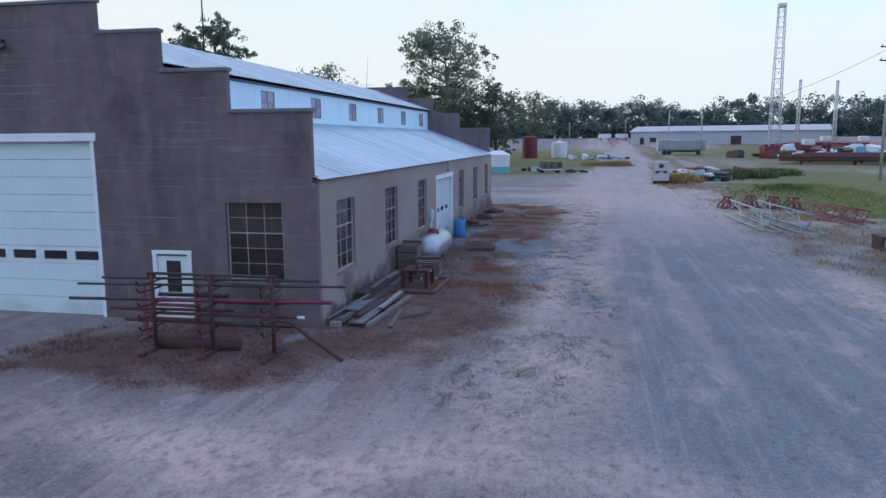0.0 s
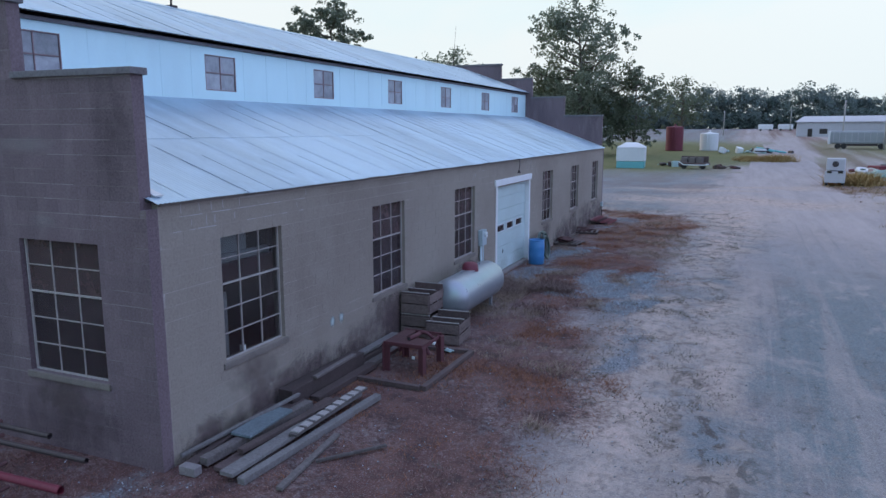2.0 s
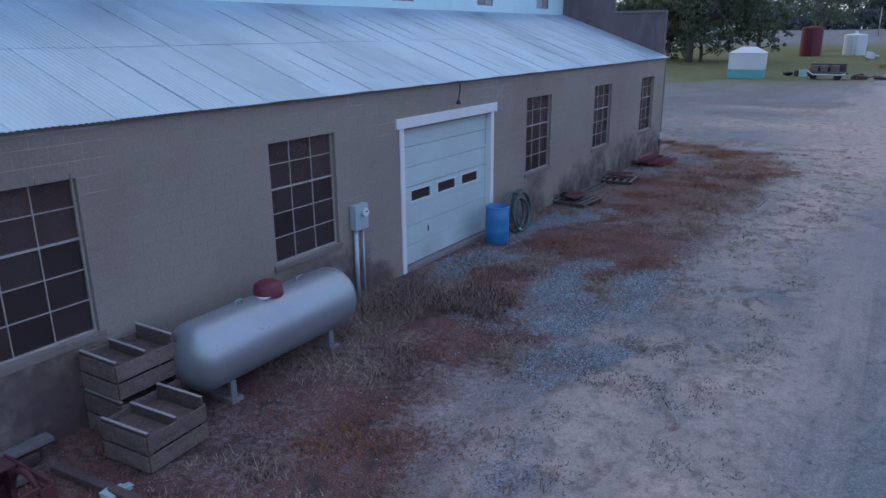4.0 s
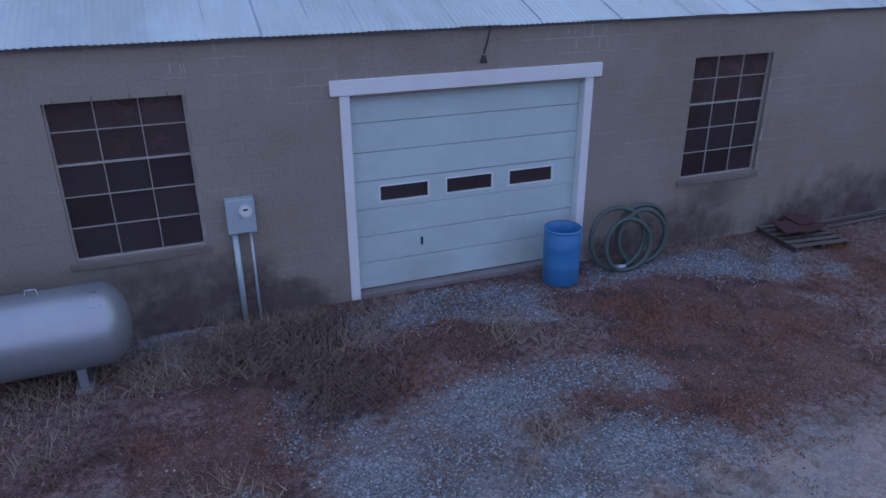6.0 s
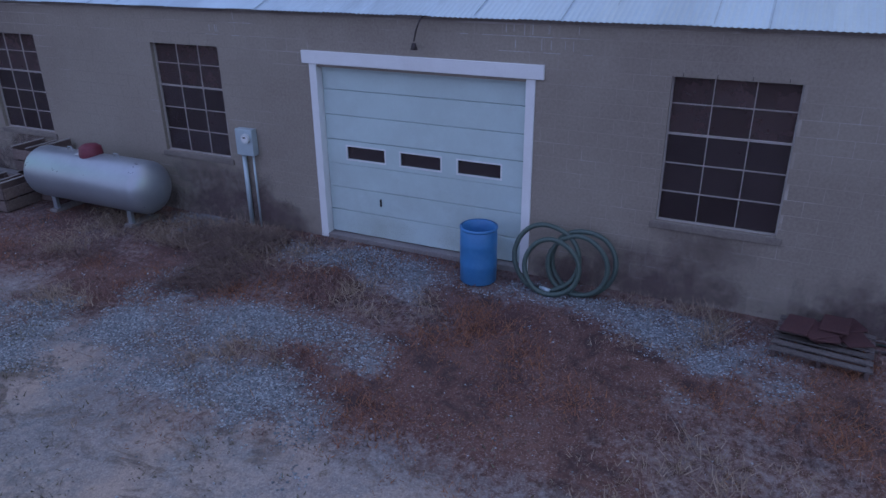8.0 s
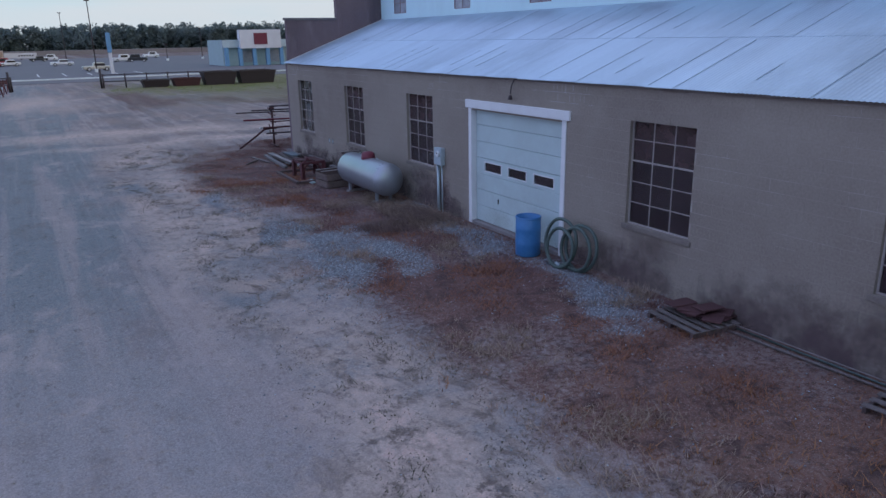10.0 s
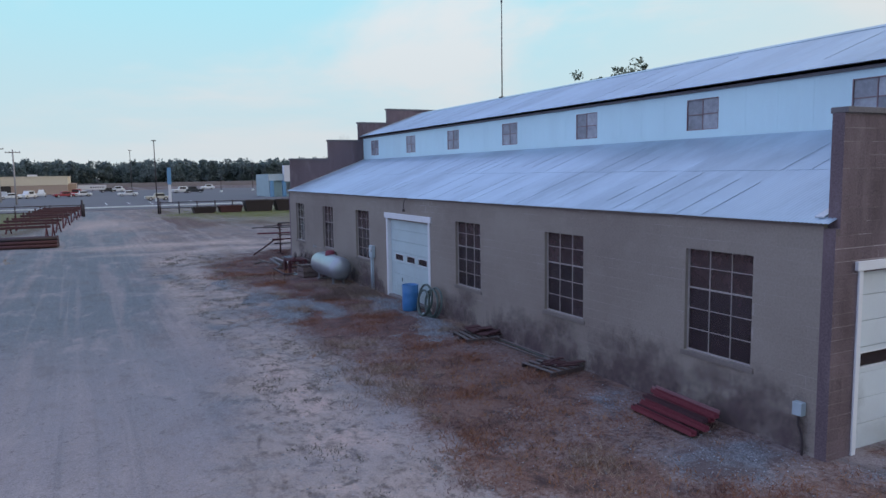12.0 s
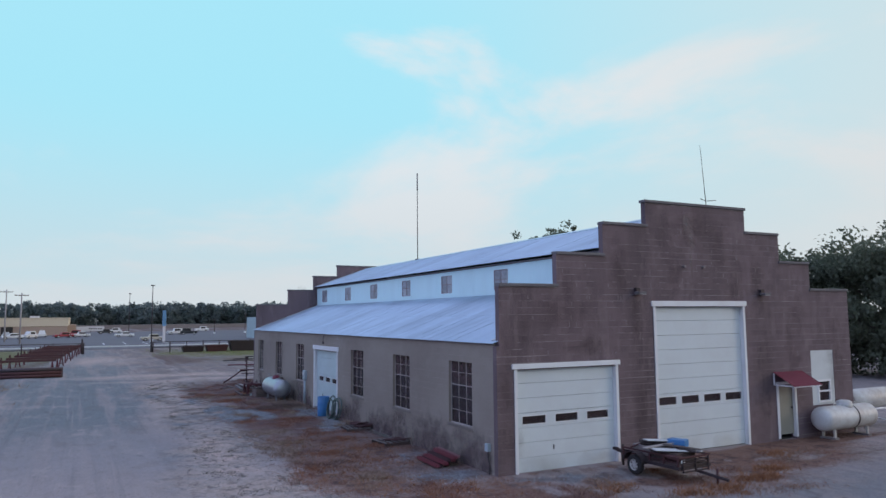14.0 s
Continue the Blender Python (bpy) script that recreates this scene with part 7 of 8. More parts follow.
scrap_heap(20.4, 79, 2.6, 1.8, 1.6, 22, 51, (M_STEELPINK, M_MAROON, M_TEAL, M_DARKPIPE, M_FARW), "tangled heap of pink, teal and maroon scrap metal")
scrap_heap(25.0, 76, 2.0, 1.4, 1.1, 12, 52, (M_MAROON, M_DARKPIPE, M_RED), "low heap of dark red scrap in green grass")
scrap_heap(52, 150, 9, 4, 2.6, 30, 53, (M_MAROON, M_DARKPIPE, M_FARW, M_TEAL, M_RED), "crowded red, white and teal drilling machinery", "machinery_row")
scrap_heap(66, 160, 9, 4, 2.4, 24, 54, (M_FARW, M_DARKPIPE, M_TEAL, M_MAROON), "crowded white and dark drilling machinery", "machinery_row")
t = thing("timber_cart", pose(1.2, 85.0, 0, 0, 0, -6), "low dark timber cart with a pale front bar in the grass", "cart")
part("bed", bbox(-1.7, 1.7, -0.9, 0.9, 0.5, 0.75, 0.04), M_WOODD, t)
part("tailboard", bbox(-1.7, 1.5, 0.75, 0.9, 0.75, 1.5, 0.03), M_WOODD, t)
for x in (-1.2, -0.3, 0.6):
    part("load_board", bbox(x - 0.35, x + 0.35, -0.3, 0.72, 0.75, 1.35, 0.05), M_WOOD, t)
part("front_bar", sweep(bmesh.new(), [(-1.7, -0.9, 0.9), (-1.1, -1.05, 0.5), (1.2, -1.05, 0.5), (1.8, -0.95, 0.6)], 0.06, 8), M_PANEL, t, "pale bent front bar")
for x in (-1.1, 1.1):
    part("wheel", rod(bmesh.new(), (x, -0.75, 0.3), (x, -0.55, 0.3), 0.32, 16), M_TYRE, t)
t = thing("boat", pose(-55, 312, 0.9 + land(312), 0, 0, 8), "white hull-shaped boat lying at the wood's edge", "boat")
bm = bmesh.new()
lathe(bm, [(0.001, -5.2), (0.9, -4.4), (1.7, -2.5), (2.0, 0), (2.0, 3.6), (1.7, 4.4), (0.001, 4.6)], 20, pose(0, 0, 0.9, 0, 90, 0) @ Matrix.Diagonal((0.9, 1, 1, 1)))
part("hull", bm, M_FARW, t)
part("cradle", bbox(-2.5, 3.0, -1.0, 1.0, -0.9, 0.2, 0.05), M_DARKPIPE, t)
t = thing("equipment_trailer", pose(13.95, 60.6, 0, 0, 0, -8), "white two-part equipment box standing in dry brush", "trailer")
part("lower_box", bbox(-0.75, 0.75, -0.8, 0.8, 0.35, 1.3, 0.06), M_WARE, t)
part("upper_box", bbox(-0.68, 0.68, -0.7, 0.75, 1.36, 2.35, 0.08), M_WARE, t)
for x in (-0.4, 0.4):
    part("vent", bbox(x - 0.18, x + 0.18, -0.83, -0.79, 1.15, 1.32, 0.01), M_DARK, t)
part("fan_guard", rod(bmesh.new(), (0, -0.74, 1.9), (0, -0.68, 1.9), 0.24, 20), M_DARKPIPE, t)
for x in (-0.6, 0.6):
    part("wheel", rod(bmesh.new(), (x - 0.1, 0, 0.32), (x + 0.1, 0, 0.32), 0.34, 18), M_TYRE, t)


def gable_shed(x0, x1, y0, y1, h, rise, rz, mat, label, doors=()):
    """A long low metal building, its ridge along local x."""
    t = thing("metal_building", pose(x0, y0, land(y0), 0, 0, rz), label, "building")
    w, d = x1 - x0, y1 - y0
    part("wall", bbox(0, w, 0, d, -0.1, h, 0.02, 1), mat, t)
    bm = bmesh.new()
    pts = [(-0.4, -0.5, h - 0.1), (-0.4, d + 0.5, h - 0.1), (-0.4, d / 2, h + rise)]
    a = [bm.verts.new(p) for p in pts]
    b = [bm.verts.new((w + 0.4, p[1], p[2])) for p in pts]
    for f in ((a[0], a[1], a[2]), (b[0], b[2], b[1]), (a[0], a[2], b[2], b[0]), (a[1], b[1], b[2], a[2]), (a[0], b[0], b[1], a[1])):
        bm.faces.new(f)
    part("roof", bm, mat, t)
    for a0, a1, z0, z1, mt in doors:
        part("door", bbox(a0, a1, -0.06, 0.02, z0, z1, 0.01, 1), mt, t)
    for k in range(int(w / 2.0)):
        part("rib", bbox(0.8 + k * 2.0, 0.86 + k * 2.0, -0.05, 0.0, 0.1, h - 0.2, 0, 1), mat, t)
    return t


gable_shed(19.3, 76, 222, 246, 4.2, 1.7, -14, M_WARE, "long pale grey metal warehouse with a low roof", [(3, 4.2, 0, 2.2, M_DARK), (6, 8, 0.8, 2.2, M_DARK), (30, 33, 0, 2.6, M_DARKPIPE)])
t = thing("box_trailer", pose(26.0, 146, land(146), 0, 0, -12), "long silver box trailer parked beside the track", "trailer")
part("body", bbox(-5, 5, -1.3, 1.3, 0.9, 3.3, 0.35), M_SILVER, t)
for k in range(9):
    part("panel_rib", bbox(-4.2 + k, -4.14 + k, -1.325, -1.29, 1.2, 3.0, 0.005, 1), M_WARE, t)
part("side_skirt", bbox(-2.0, 3.0, -1.2, 1.2, 0.55, 0.95, 0.05, 1), M_DARKPIPE, t)
part("front_cap", bbox(-5.1, -4.6, -1.28, 1.28, 0.85, 3.25, 0.1), M_FARW, t)
for x in (-3.4, -2.4, 3.6):
    part("wheel", rod(bmesh.new(), (x, -1.3, 0.5), (x, -0.9, 0.5), 0.5, 16), M_TYRE, t)


M_PALEPOLE = surface("bleached_pole", (0.36, 0.34, 0.33), (0.22, 0.2, 0.19), (0.48, 0.46, 0.45), 0.9, big=1.0, fine=12, bump=0.2, stretch=(3, 3, 0.3))


def utility_pole(x, y, h, label, arms=1, ry=0):
    t = thing("utility_pole", pose(x, y, land(y), 0, 0, ry), label, "utility pole", "utility poles")
    part("pole", rod(bmesh.new(), (0, 0, -0.2), (0, 0, h), 0.17, 10, 0.11), M_PALEPOLE, t)
    for k in range(arms):
        z = h - 0.5 - 1.4 * k
        part("cross_arm", beam(bmesh.new(), (-1.2, 0, z), (1.2, 0, z), 0.12, 0.14), M_WOODD, t)
        for s in (-1.05, -0.4, 0.4, 1.05):
            part("insulator", rod(bmesh.new(), (s, 0, z + 0.07), (s, 0, z + 0.3), 0.06, 8, 0.04), M_PANEL, t)


utility_pole(37.5, 68.6, 14.6, "tall grey timber utility pole with cross arms", 2, 20)
utility_pole(29.4, 142, 9.0, "grey timber utility pole beside the track", 0)
utility_pole(23.6, 150, 9.0, "grey timber utility pole beside the track", 0)
utility_pole(-0.5, 235, 7.5, "timber utility pole at the field edge", 0)
utility_pole(20.8, 290, 8.0, "timber utility pole at the field edge", 0)


def wire(p, q, sag, name="overhead_wire"):
    p, q = Vector(p), Vector(q)
    pts = []
    for k in range(13):
        f = k / 12
        c = p.lerp(q, f)
        c.z -= sag * 4 * f * (1 - f)
        pts.append(c)
    solid(name, sweep(bmesh.new(), pts, 0.025, 4), M_DARKPIPE, "dark overhead wire between utility poles", "wire", "overhead wires")


wire((37.5, 68.6, 14.0), (29.4, 142, 9.9), 1.6)
wire((37.5, 68.6, 12.6), (110, 150, 11.0), 2.2)


def lattice_mast(x, y, h, w, label, mat, base=0.0, taper=0.5, bays=12):
    """A drill rig mast: four legs with cross bracing."""
    t = thing("drilling_rig", pose(x, y, land(y)), label, "drilling rig", "drilling rigs")
    legs = []
    for sx in (-1, 1):
        for sy in (-1, 1):
            p, q = (sx * w, sy * w, base), (sx * w * taper, sy * w * taper, base + h)
            part("leg", rod(bmesh.new(), p, q, 0.1, 6), mat, t)
            legs.append((Vector(p), Vector(q)))
    for a, b in ((0, 1), (1, 3), (3, 2), (2, 0)):
        bm = bmesh.new()
        for k in range(bays):
            f0, f1 = k / bays, (k + 1) / bays
            rod(bm, legs[a][0].lerp(legs[a][1], f0), legs[b][0].lerp(legs[b][1], f1), 0.045, 4, caps=False)
            rod(bm, legs[a][0].lerp(legs[a][1], f1), legs[b][0].lerp(legs[b][1], f1), 0.06, 4, caps=False)
        part("bracing", bm, mat, t)
    part("crown_block", bbox(-w * taper - 0.12, w * taper + 0.12, -w * taper - 0.12, w * taper + 0.12, base + h - 0.2, base + h + 0.5 * w, 0.05), mat, t)
    part("carrier", bbox(-2.0, 7.5, -1.4, 1.4, 0.9, 1.7, 0.15), M_RED, t)
    part("cab", bbox(5.6, 7.6, -1.3, 1.3, 2.0, 3.2, 0.2), M_FARW, t)
    for xx in (-1.2, 0.2, 4.5, 6.2):
        part("wheel", rod(bmesh.new(), (xx, -1.4, 0.55), (xx, -0.9, 0.55), 0.55, 16), M_TYRE, t)


lattice_mast(43.9, 143, 28.6, 1.0, "tall white lattice drilling rig mast on a red carrier", M_FARW, 1.2, 0.62, 14)
lattice_mast(56.9, 176, 15.6, 0.36, "white lattice drilling rig mast standing further off", M_FARW, 1.2, 0.5, 9)
lattice_mast(64.1, 172, 15.0, 0.36, "white lattice drilling rig mast standing further off", M_FARW, 1.2, 0.5, 9)


def pipe_bundle(x, y, n, length, rz, r, mat, label, zbase=0.6, rows=3):
    t = thing("pipe_bundle", pose(x, y, land(y), 0, 0, rz), label, "pipe stack", "stacks of drill pipe")
    for s in (-0.35, 0.0, 0.35):
        part("skid", bbox(s * length - 0.1, s * length + 0.1, -n * r * 1.2, n * r * 1.2, -0.05, zbase - r, 0.01, 1), M_DARKPIPE, t)
    for row in range(rows):
        for k in range(n - row):
            yy = (k - (n - row - 1) / 2) * 2.1 * r
            part("pipe", rod(bmesh.new(), (-length / 2, yy, zbase + row * 1.85 * r), (length / 2, yy, zbase + row * 1.85 * r), r, 8), mat, t)


for k in range(4):
    pipe_bundle(48 + k * 2.4, 108 + k * 4.5, 8, 22, -10, 0.14, M_RUST, "stack of rust-red drill pipe on skids", 0.7)
scrap_heap(43, 132, 8, 3.5, 2.3, 26, 41, (M_MAROON, M_DARKPIPE, M_RED, M_FARW), "crowded row of red drilling machinery", "machinery_row")
scrap_heap(63, 132, 10, 4, 2.4, 26, 42, (M_DARKPIPE, M_FARW, M_TEAL, M_MAROON), "crowded row of dark drilling machinery", "machinery_row")


scrap_heap(47.5, 143, 4.5, 2.5, 3.4, 20, 61, (M_RED, M_MAROON, M_RED, M_FARW), "red drilling machinery round the foot of the rig", "machinery_row")
scrap_heap(58, 142, 6, 2.5, 3.0, 22, 62, (M_FARW, M_DARKPIPE, M_SIGNBLUE, M_FARW), "white and dark machinery behind the pipe racks", "machinery_row")
M_TEALD = surface("dull_teal_paint", (0.2, 0.36, 0.36), (0.11, 0.18, 0.18), (0.33, 0.48, 0.48), 0.65, big=1.5, fine=30, bump=0.05)
M_STEELTEAL = surface("worn_grey_paint", (0.33, 0.42, 0.42), (0.2, 0.23, 0.23), (0.45, 0.53, 0.53), 0.6, big=1.5, fine=30, bump=0.05)


def truss(p, q, w, mat, label, bays=8, r=0.042):
    """A lattice boom section lying on the ground: three chords and zig-zag braces."""
    t = thing("lattice_boom", Matrix(), label, "lattice boom", "boom sections in the brush")
    p, q = Vector(p), Vector(q)
    d = (q - p).normalized()
    s = d.cross(Vector((0, 0, 1))).normalized()
    offs = [s * (w / 2), s * (-w / 2), Vector((0, 0, w * 0.9))]
    for o in offs:
        part("chord", rod(bmesh.new(), p + o, q + o, r, 8), mat, t)
    for a, b in ((0, 1), (1, 2), (2, 0)):
        for k in range(bays):
            f0, f1 = k / bays, (k + 1) / bays
            x, y = (f1, f1) if a < 1 else ((f0, f1) if k % 2 else (f1, f0))
            part("lacing", rod(bmesh.new(), p.lerp(q, x) + offs[a], p.lerp(q, y) + offs[b], r * 0.62, 6), mat, t)


truss((15.2, 29.9, 0.08), (15.65, 21.2, 0.08), 0.92, M_STEELTEAL, "pale grey lattice boom section lying in dry brush", 4)
truss((16.5, 28.8, 0.08), (17.3, 20.4, 0.08), 1.0, M_TEALD, "teal lattice boom section lying in dry brush", 4)
for x, y in ((15.6, 34.6), (17.2, 35.4), (18.5, 34.8), (19.6, 34.4)):
    truss((x, y, 0.08), (x + 0.3, y - 1.5, 0.08), 0.8, M_RED, "short red lattice boom end in dry brush", 4, 0.06)
truss((19.4, 31.2, 0.08), (20.6, 24.4, 0.08), 0.8, M_STEELRED, "faded red lattice boom section lying in dry brush", 6, 0.034)
truss((20.3, 32.0, 0.08), (21.6, 25.6, 0.08), 0.7, M_RED, "red lattice boom section lying in dry brush", 6, 0.034)
t = thing("timber_bench", pose(19.0, 16.0, 0), "low dark timber stand at the yard edge", "stand")
part("top", bbox(-0.5, 0.5, -0.6, 0.6, 0.5, 0.62, 0.01), M_WOODD, t)
for x in (-0.42, 0.42):
    part("leg", bbox(x - 0.07, x + 0.07, -0.5, 0.5, -0.05, 0.5, 0.01), M_WOODD, t)
for k, (x, y) in enumerate(((12.5, 292), (19.5, 296))):
    t = thing("parked_van", pose(x, y, land(y)), "white van parked at the wood's edge", "van")
    part("body", bbox(-2.6, 2.6, -1, 1, 0.4, 2.4, 0.3), M_FARW, t)
    for xx in (-1.7, 1.7):
        part("wheel", rod(bmesh.new(), (xx, -1.02, 0.38), (xx, -0.8, 0.38), 0.38, 14), M_TYRE, t)


# ---- things south of the yard ----
solid("parking_lot", bbox(-75, 95, -235, -82, -0.05, 0.03, 0, 1), M_ASPH, "dark asphalt car park across the road", "car park", kind="structure")
solid("road", bbox(-600, 600, -80, -72, -0.05, 0.035, 0, 1), M_ASPH, "asphalt street beyond the gate", "road", kind="structure")
solid("road", bbox(-700, 700, -330, -322, -0.05, 1.9, 0, 1), M_SILL, "pale highway embankment beyond the car park", "road", kind="structure")
M_LINE = surface("road_paint", (0.6, 0.6, 0.58), (0.4, 0.4, 0.4), (0.7, 0.7, 0.68), 0.8, big=0.5, fine=8, bump=0)
for k in range(5):
    solid("parking_line", bbox(6.5 - k * 3.6, 6.7 - k * 3.6, -104, -93, 0.03, 0.036, 0, 1), M_LINE, "white painted parking line on asphalt", "line", "parking lines", "structure")
solid("kerb", bbox(-75, 95, -82, -81.6, -0.05, 0.16, 0.03, 1), M_PANEL, "pale concrete kerb along the car park", "kerb", kind="structure")

t = thing("superstore", pose(13.9, -192, 0, 0, 0, 0), "large tan and brown flat-roofed store across the car park", "store")
part("wall", bbox(0, 90, -60, 0, -0.1, 2.7, 0.02, 1), M_BROWNW, t, "brown lower wall")
part("upper_wall", bbox(-0.15, 90.15, -60.1, 0.12, 2.7, 5.0, 0.02, 1), M_TANW, t, "cream upper wall")
part("parapet", bbox(-0.3, 90.3, -60.2, 0.25, 5.0, 5.25, 0.02, 1), M_TANW, t)
part("side_wing", bbox(-2.2, 0, -40, -6, -0.1, 3.0, 0.02, 1), M_BROWNW, t)
for k in range(6):
    part("roof_unit", bbox(8 + k * 12, 10.5 + k * 12, -14, -11, 5.25, 5.8, 0.05, 1), M_FARW, t)
for k in range(5):
    part("door", bbox(14 + k * 14, 17 + k * 14, 0.0, 0.2, 0, 2.6, 0.02, 1), M_DARK, t)
t = thing("long_sign", pose(7.1, -238, 0), "long low white sign board with unreadable dark marks", "sign")
part("board", bbox(-4.5, 4.5, -0.3, 0.3, 0.5, 2.1, 0.05), M_FARW, t)
for x in (-4, 0, 4):
    part("post", bbox(x - 0.15, x + 0.15, -0.15, 0.15, -0.1, 0.5, 0.01, 1), M_DARKPIPE, t)
for k in range(6):
    part("mark", bbox(-3.6 + k * 0.75, -3.1 + k * 0.75, 0.3, 0.34, 1.1, 1.5, 0.01, 1), M_DARKPIPE, t)
t = thing("blue_shop", pose(-32.0, -112, 0), "pale blue shop front with a red emblem over its porch", "shop")
part("wall", bbox(-9, 7, -12, 0, -0.1, 4.8, 0.02, 1), M_TEAL, t)
part("gable_front", bbox(-4, 4, 0, 1.5, 3.2, 6.6, 0.03, 1), M_FARW, t)
part("fascia_band", bbox(-9.2, 7.2, -0.2, 0.8, 3.4, 4.8, 0.03, 1), M_BOX, t)
part("emblem", bbox(-1.3, 1.3, 1.5, 1.6, 3.9, 6.0, 0.03, 1), M_RED, t, "red emblem panel")
for x in (-8.5, -4, -1.3, 1.3, 4, 6.6):
    part("column", bbox(x - 0.35, x + 0.35, 0.7, 1.4, -0.1, 3.4, 0.02, 1), M_SIGNBLUE, t)
for x in (-6.3, -2.6, 2.6):
    part("window", bbox(x - 1.2, x + 1.2, 0.0, 0.06, 0.6, 2.8, 0.02, 1), M_GLASS_SKY, t)
t = thing("pylon_sign", pose(-3.7, -96, 0), "tall narrow blue and white pylon sign", "sign")
part("post", bbox(-0.24, 0.24, -0.2, 0.2, -0.1, 3.2, 0.03, 1), M_FARW, t)
part("sign_face", bbox(-0.32, 0.32, -0.25, 0.25, 3.2, 6.2, 0.05, 1), M_SIGNBLUE, t, "blue sign face")


def light_pole(x, y, h, label="dark steel car park lamp post"):
    t = thing("lamp_post", pose(x, y, 0), label, "lamp post", "car park lamp posts")
    part("pole", rod(bmesh.new(), (0, 0, -0.1), (0, 0, h), 0.1, 8, 0.07), M_DARKPIPE, t)
    part("lamp_head", bbox(-0.4, 0.4, -0.2, 0.2, h, h + 0.18, 0.04), M_DARKPIPE, t)
    part("footing", bbox(-0.3, 0.3, -0.3, 0.3, -0.1, 0.6, 0.03), M_PANEL, t)


for x, y, h in ((-2.18, -104, 11.2), (-2.3, -180, 12), (-36, -180, 8), (-25, -170, 4)):
    light_pole(x, y, h)
utility_pole(20.8, -109, 9.8, "tall pale utility pole by the store", 1)
utility_pole(24.6, -125, 11.0, "tall pale utility pole by the store", 1)

M_CARS = [surface(n, a, tuple(c * 0.7 for c in a), tuple(min(c * 1.2, 0.9) for c in a), 0.35, 0.1, big=0.5, fine=5, bump=0, fine_amt=0.05)
          for n, a in (("car_white", (0.7, 0.7, 0.7)), ("car_red", (0.32, 0.04, 0.05)), ("car_silver", (0.42, 0.43, 0.44)), ("car_beige", (0.5, 0.46, 0.38)), ("car_black", (0.03, 0.03, 0.035)))]


def car(kind, mat):
    t = thing("car", Matrix(), "parked car", "car", "cars in the car park")
    tall = kind != "sedan"
    h1, h2 = (1.05, 1.8) if tall else (0.85, 1.42)
    bm = bbox(-2.3, 2.3, -0.9, 0.9, 0.3, h1, 0.16, 3)
    part("body", bm, mat, t)
    bm = bmesh.new()
    box(bm, -1.9 if kind == "suv" else -1.3, 0.7, -0.78, 0.78, h1 - 0.05, h2)
    for v in bm.verts:
        if v.co.z > h1:
            v.co.x = v.co.x * 0.78 - 0.08
            v.co.y *= 0.82
    bmesh.ops.bevel(bm, geom=bm.edges[:], offset=0.08, segments=2, affect="EDGES")
    part("cabin", bm, mat, t)
    for s in (-1, 1):
        bm = bmesh.new()
        y0, y1 = sorted((s * 0.7, s * 0.775))
        box(bm, -1.2, 0.45, y0, y1, h1 + 0.04, h2 - 0.16)
        part("side_window", bm, M_DARK, t)
        part("headlight", bbox(2.2, 2.31, s * 0.62 - 0.15, s * 0.62 + 0.15, h1 - 0.3, h1 - 0.15, 0.02), M_PANEL, t)
        for x in (-1.4, 1.4):
            bm = rod(bmesh.new(), (x, s * 0.74, 0.33), (x, s * 0.92, 0.33), 0.34, 18)
            w = part("wheel", bm, M_TYRE, t)
            part("rim", rod(bmesh.new(), (x, s * 0.92, 0.33), (x, s * 0.935, 0.33), 0.2, 14), M_RIM, w)
    return t


proto = {}
for kind, ci, x, y, rz, lb in (("sedan", 3, -2.9, -111, 4, "beige sedan parked in the car park"), ("suv", 0, -14.4, -172, 10, "white pickup-like wagon in the car park"),
                               ("suv", 4, -17.6, -168, 170, "black wagon parked in the car park"), ("sedan", 0, 0.4, -150, 0, "white sedan in the car park"),
                               ("suv", 0, 0.4, -210, 0, "white wagon parked far off"), ("sedan", 4, 3.2, -206, 8, "dark sedan in the car park"),
                               ("suv", 0, 21.6, -152, 60, "white wagon before the store"), ("sedan", 1, 14.3, -156, 20, "red sedan before the store"),
                               ("suv", 1, 12.0, -164, 0, "red pickup-like wagon before the store"), ("suv", 0, 19.4, -166, 90, "white wagon before the store"),
                               ("sedan", 2, 28, -172, 90, "silver sedan before the store"), ("sedan", 0, 25.0, -150, 10, "white sedan before the store"),
                               ("suv", 1, 36, -172, 90, "red wagon before the store"), ("sedan", 0, 10.4, -160, 10, "white sedan before the store"),
                               ("suv", 0, -28, -215, 0, "white wagon parked far off")):
    key = (kind, ci)
    if key not in proto:
        proto[key] = car(kind, M_CARS[ci])
        proto[key].matrix_basis = pose(x, y, 0.03, 0, 0, rz)
        ob = proto[key]
    else:
        ob = copy_thing(proto[key], pose(x, y, 0.03, 0, 0, rz))
    tagged(ob, lb)


def pipe_fence(x0, x1, y, n, h, label):
    t = thing("pipe_fence", pose(0, y, 0), label, "fence", "pipe fences by the gate")
    for k in range(n + 1):
        x = x0 + (x1 - x0) * k / n
        part("post", rod(bmesh.new(), (x, 0, -0.1), (x, 0, h), 0.08, 8), M_DARKPIPE, t)
    for z in (h - 0.12, h * 0.45):
        part("rail", rod(bmesh.new(), (x0, 0, z), (x1, 0, z), 0.05, 8), M_DARKPIPE, t)


pipe_fence(10.1, 60, -56.6, 14, 1.5, "dark steel pipe fence beside the yard gate")
pipe_fence(-16, 1.6, -56.2, 8, 1.5, "dark steel pipe fence beside the yard gate")
for x in (10.3, 1.8):
    bm = rod(bmesh.new(), (x, -56.4, -0.1), (x, -56.4, 2.0), 0.12, 10)
    solid("gate_post", bm, M_DARKPIPE, "thick dark steel gate post", "gate post", "gate posts")


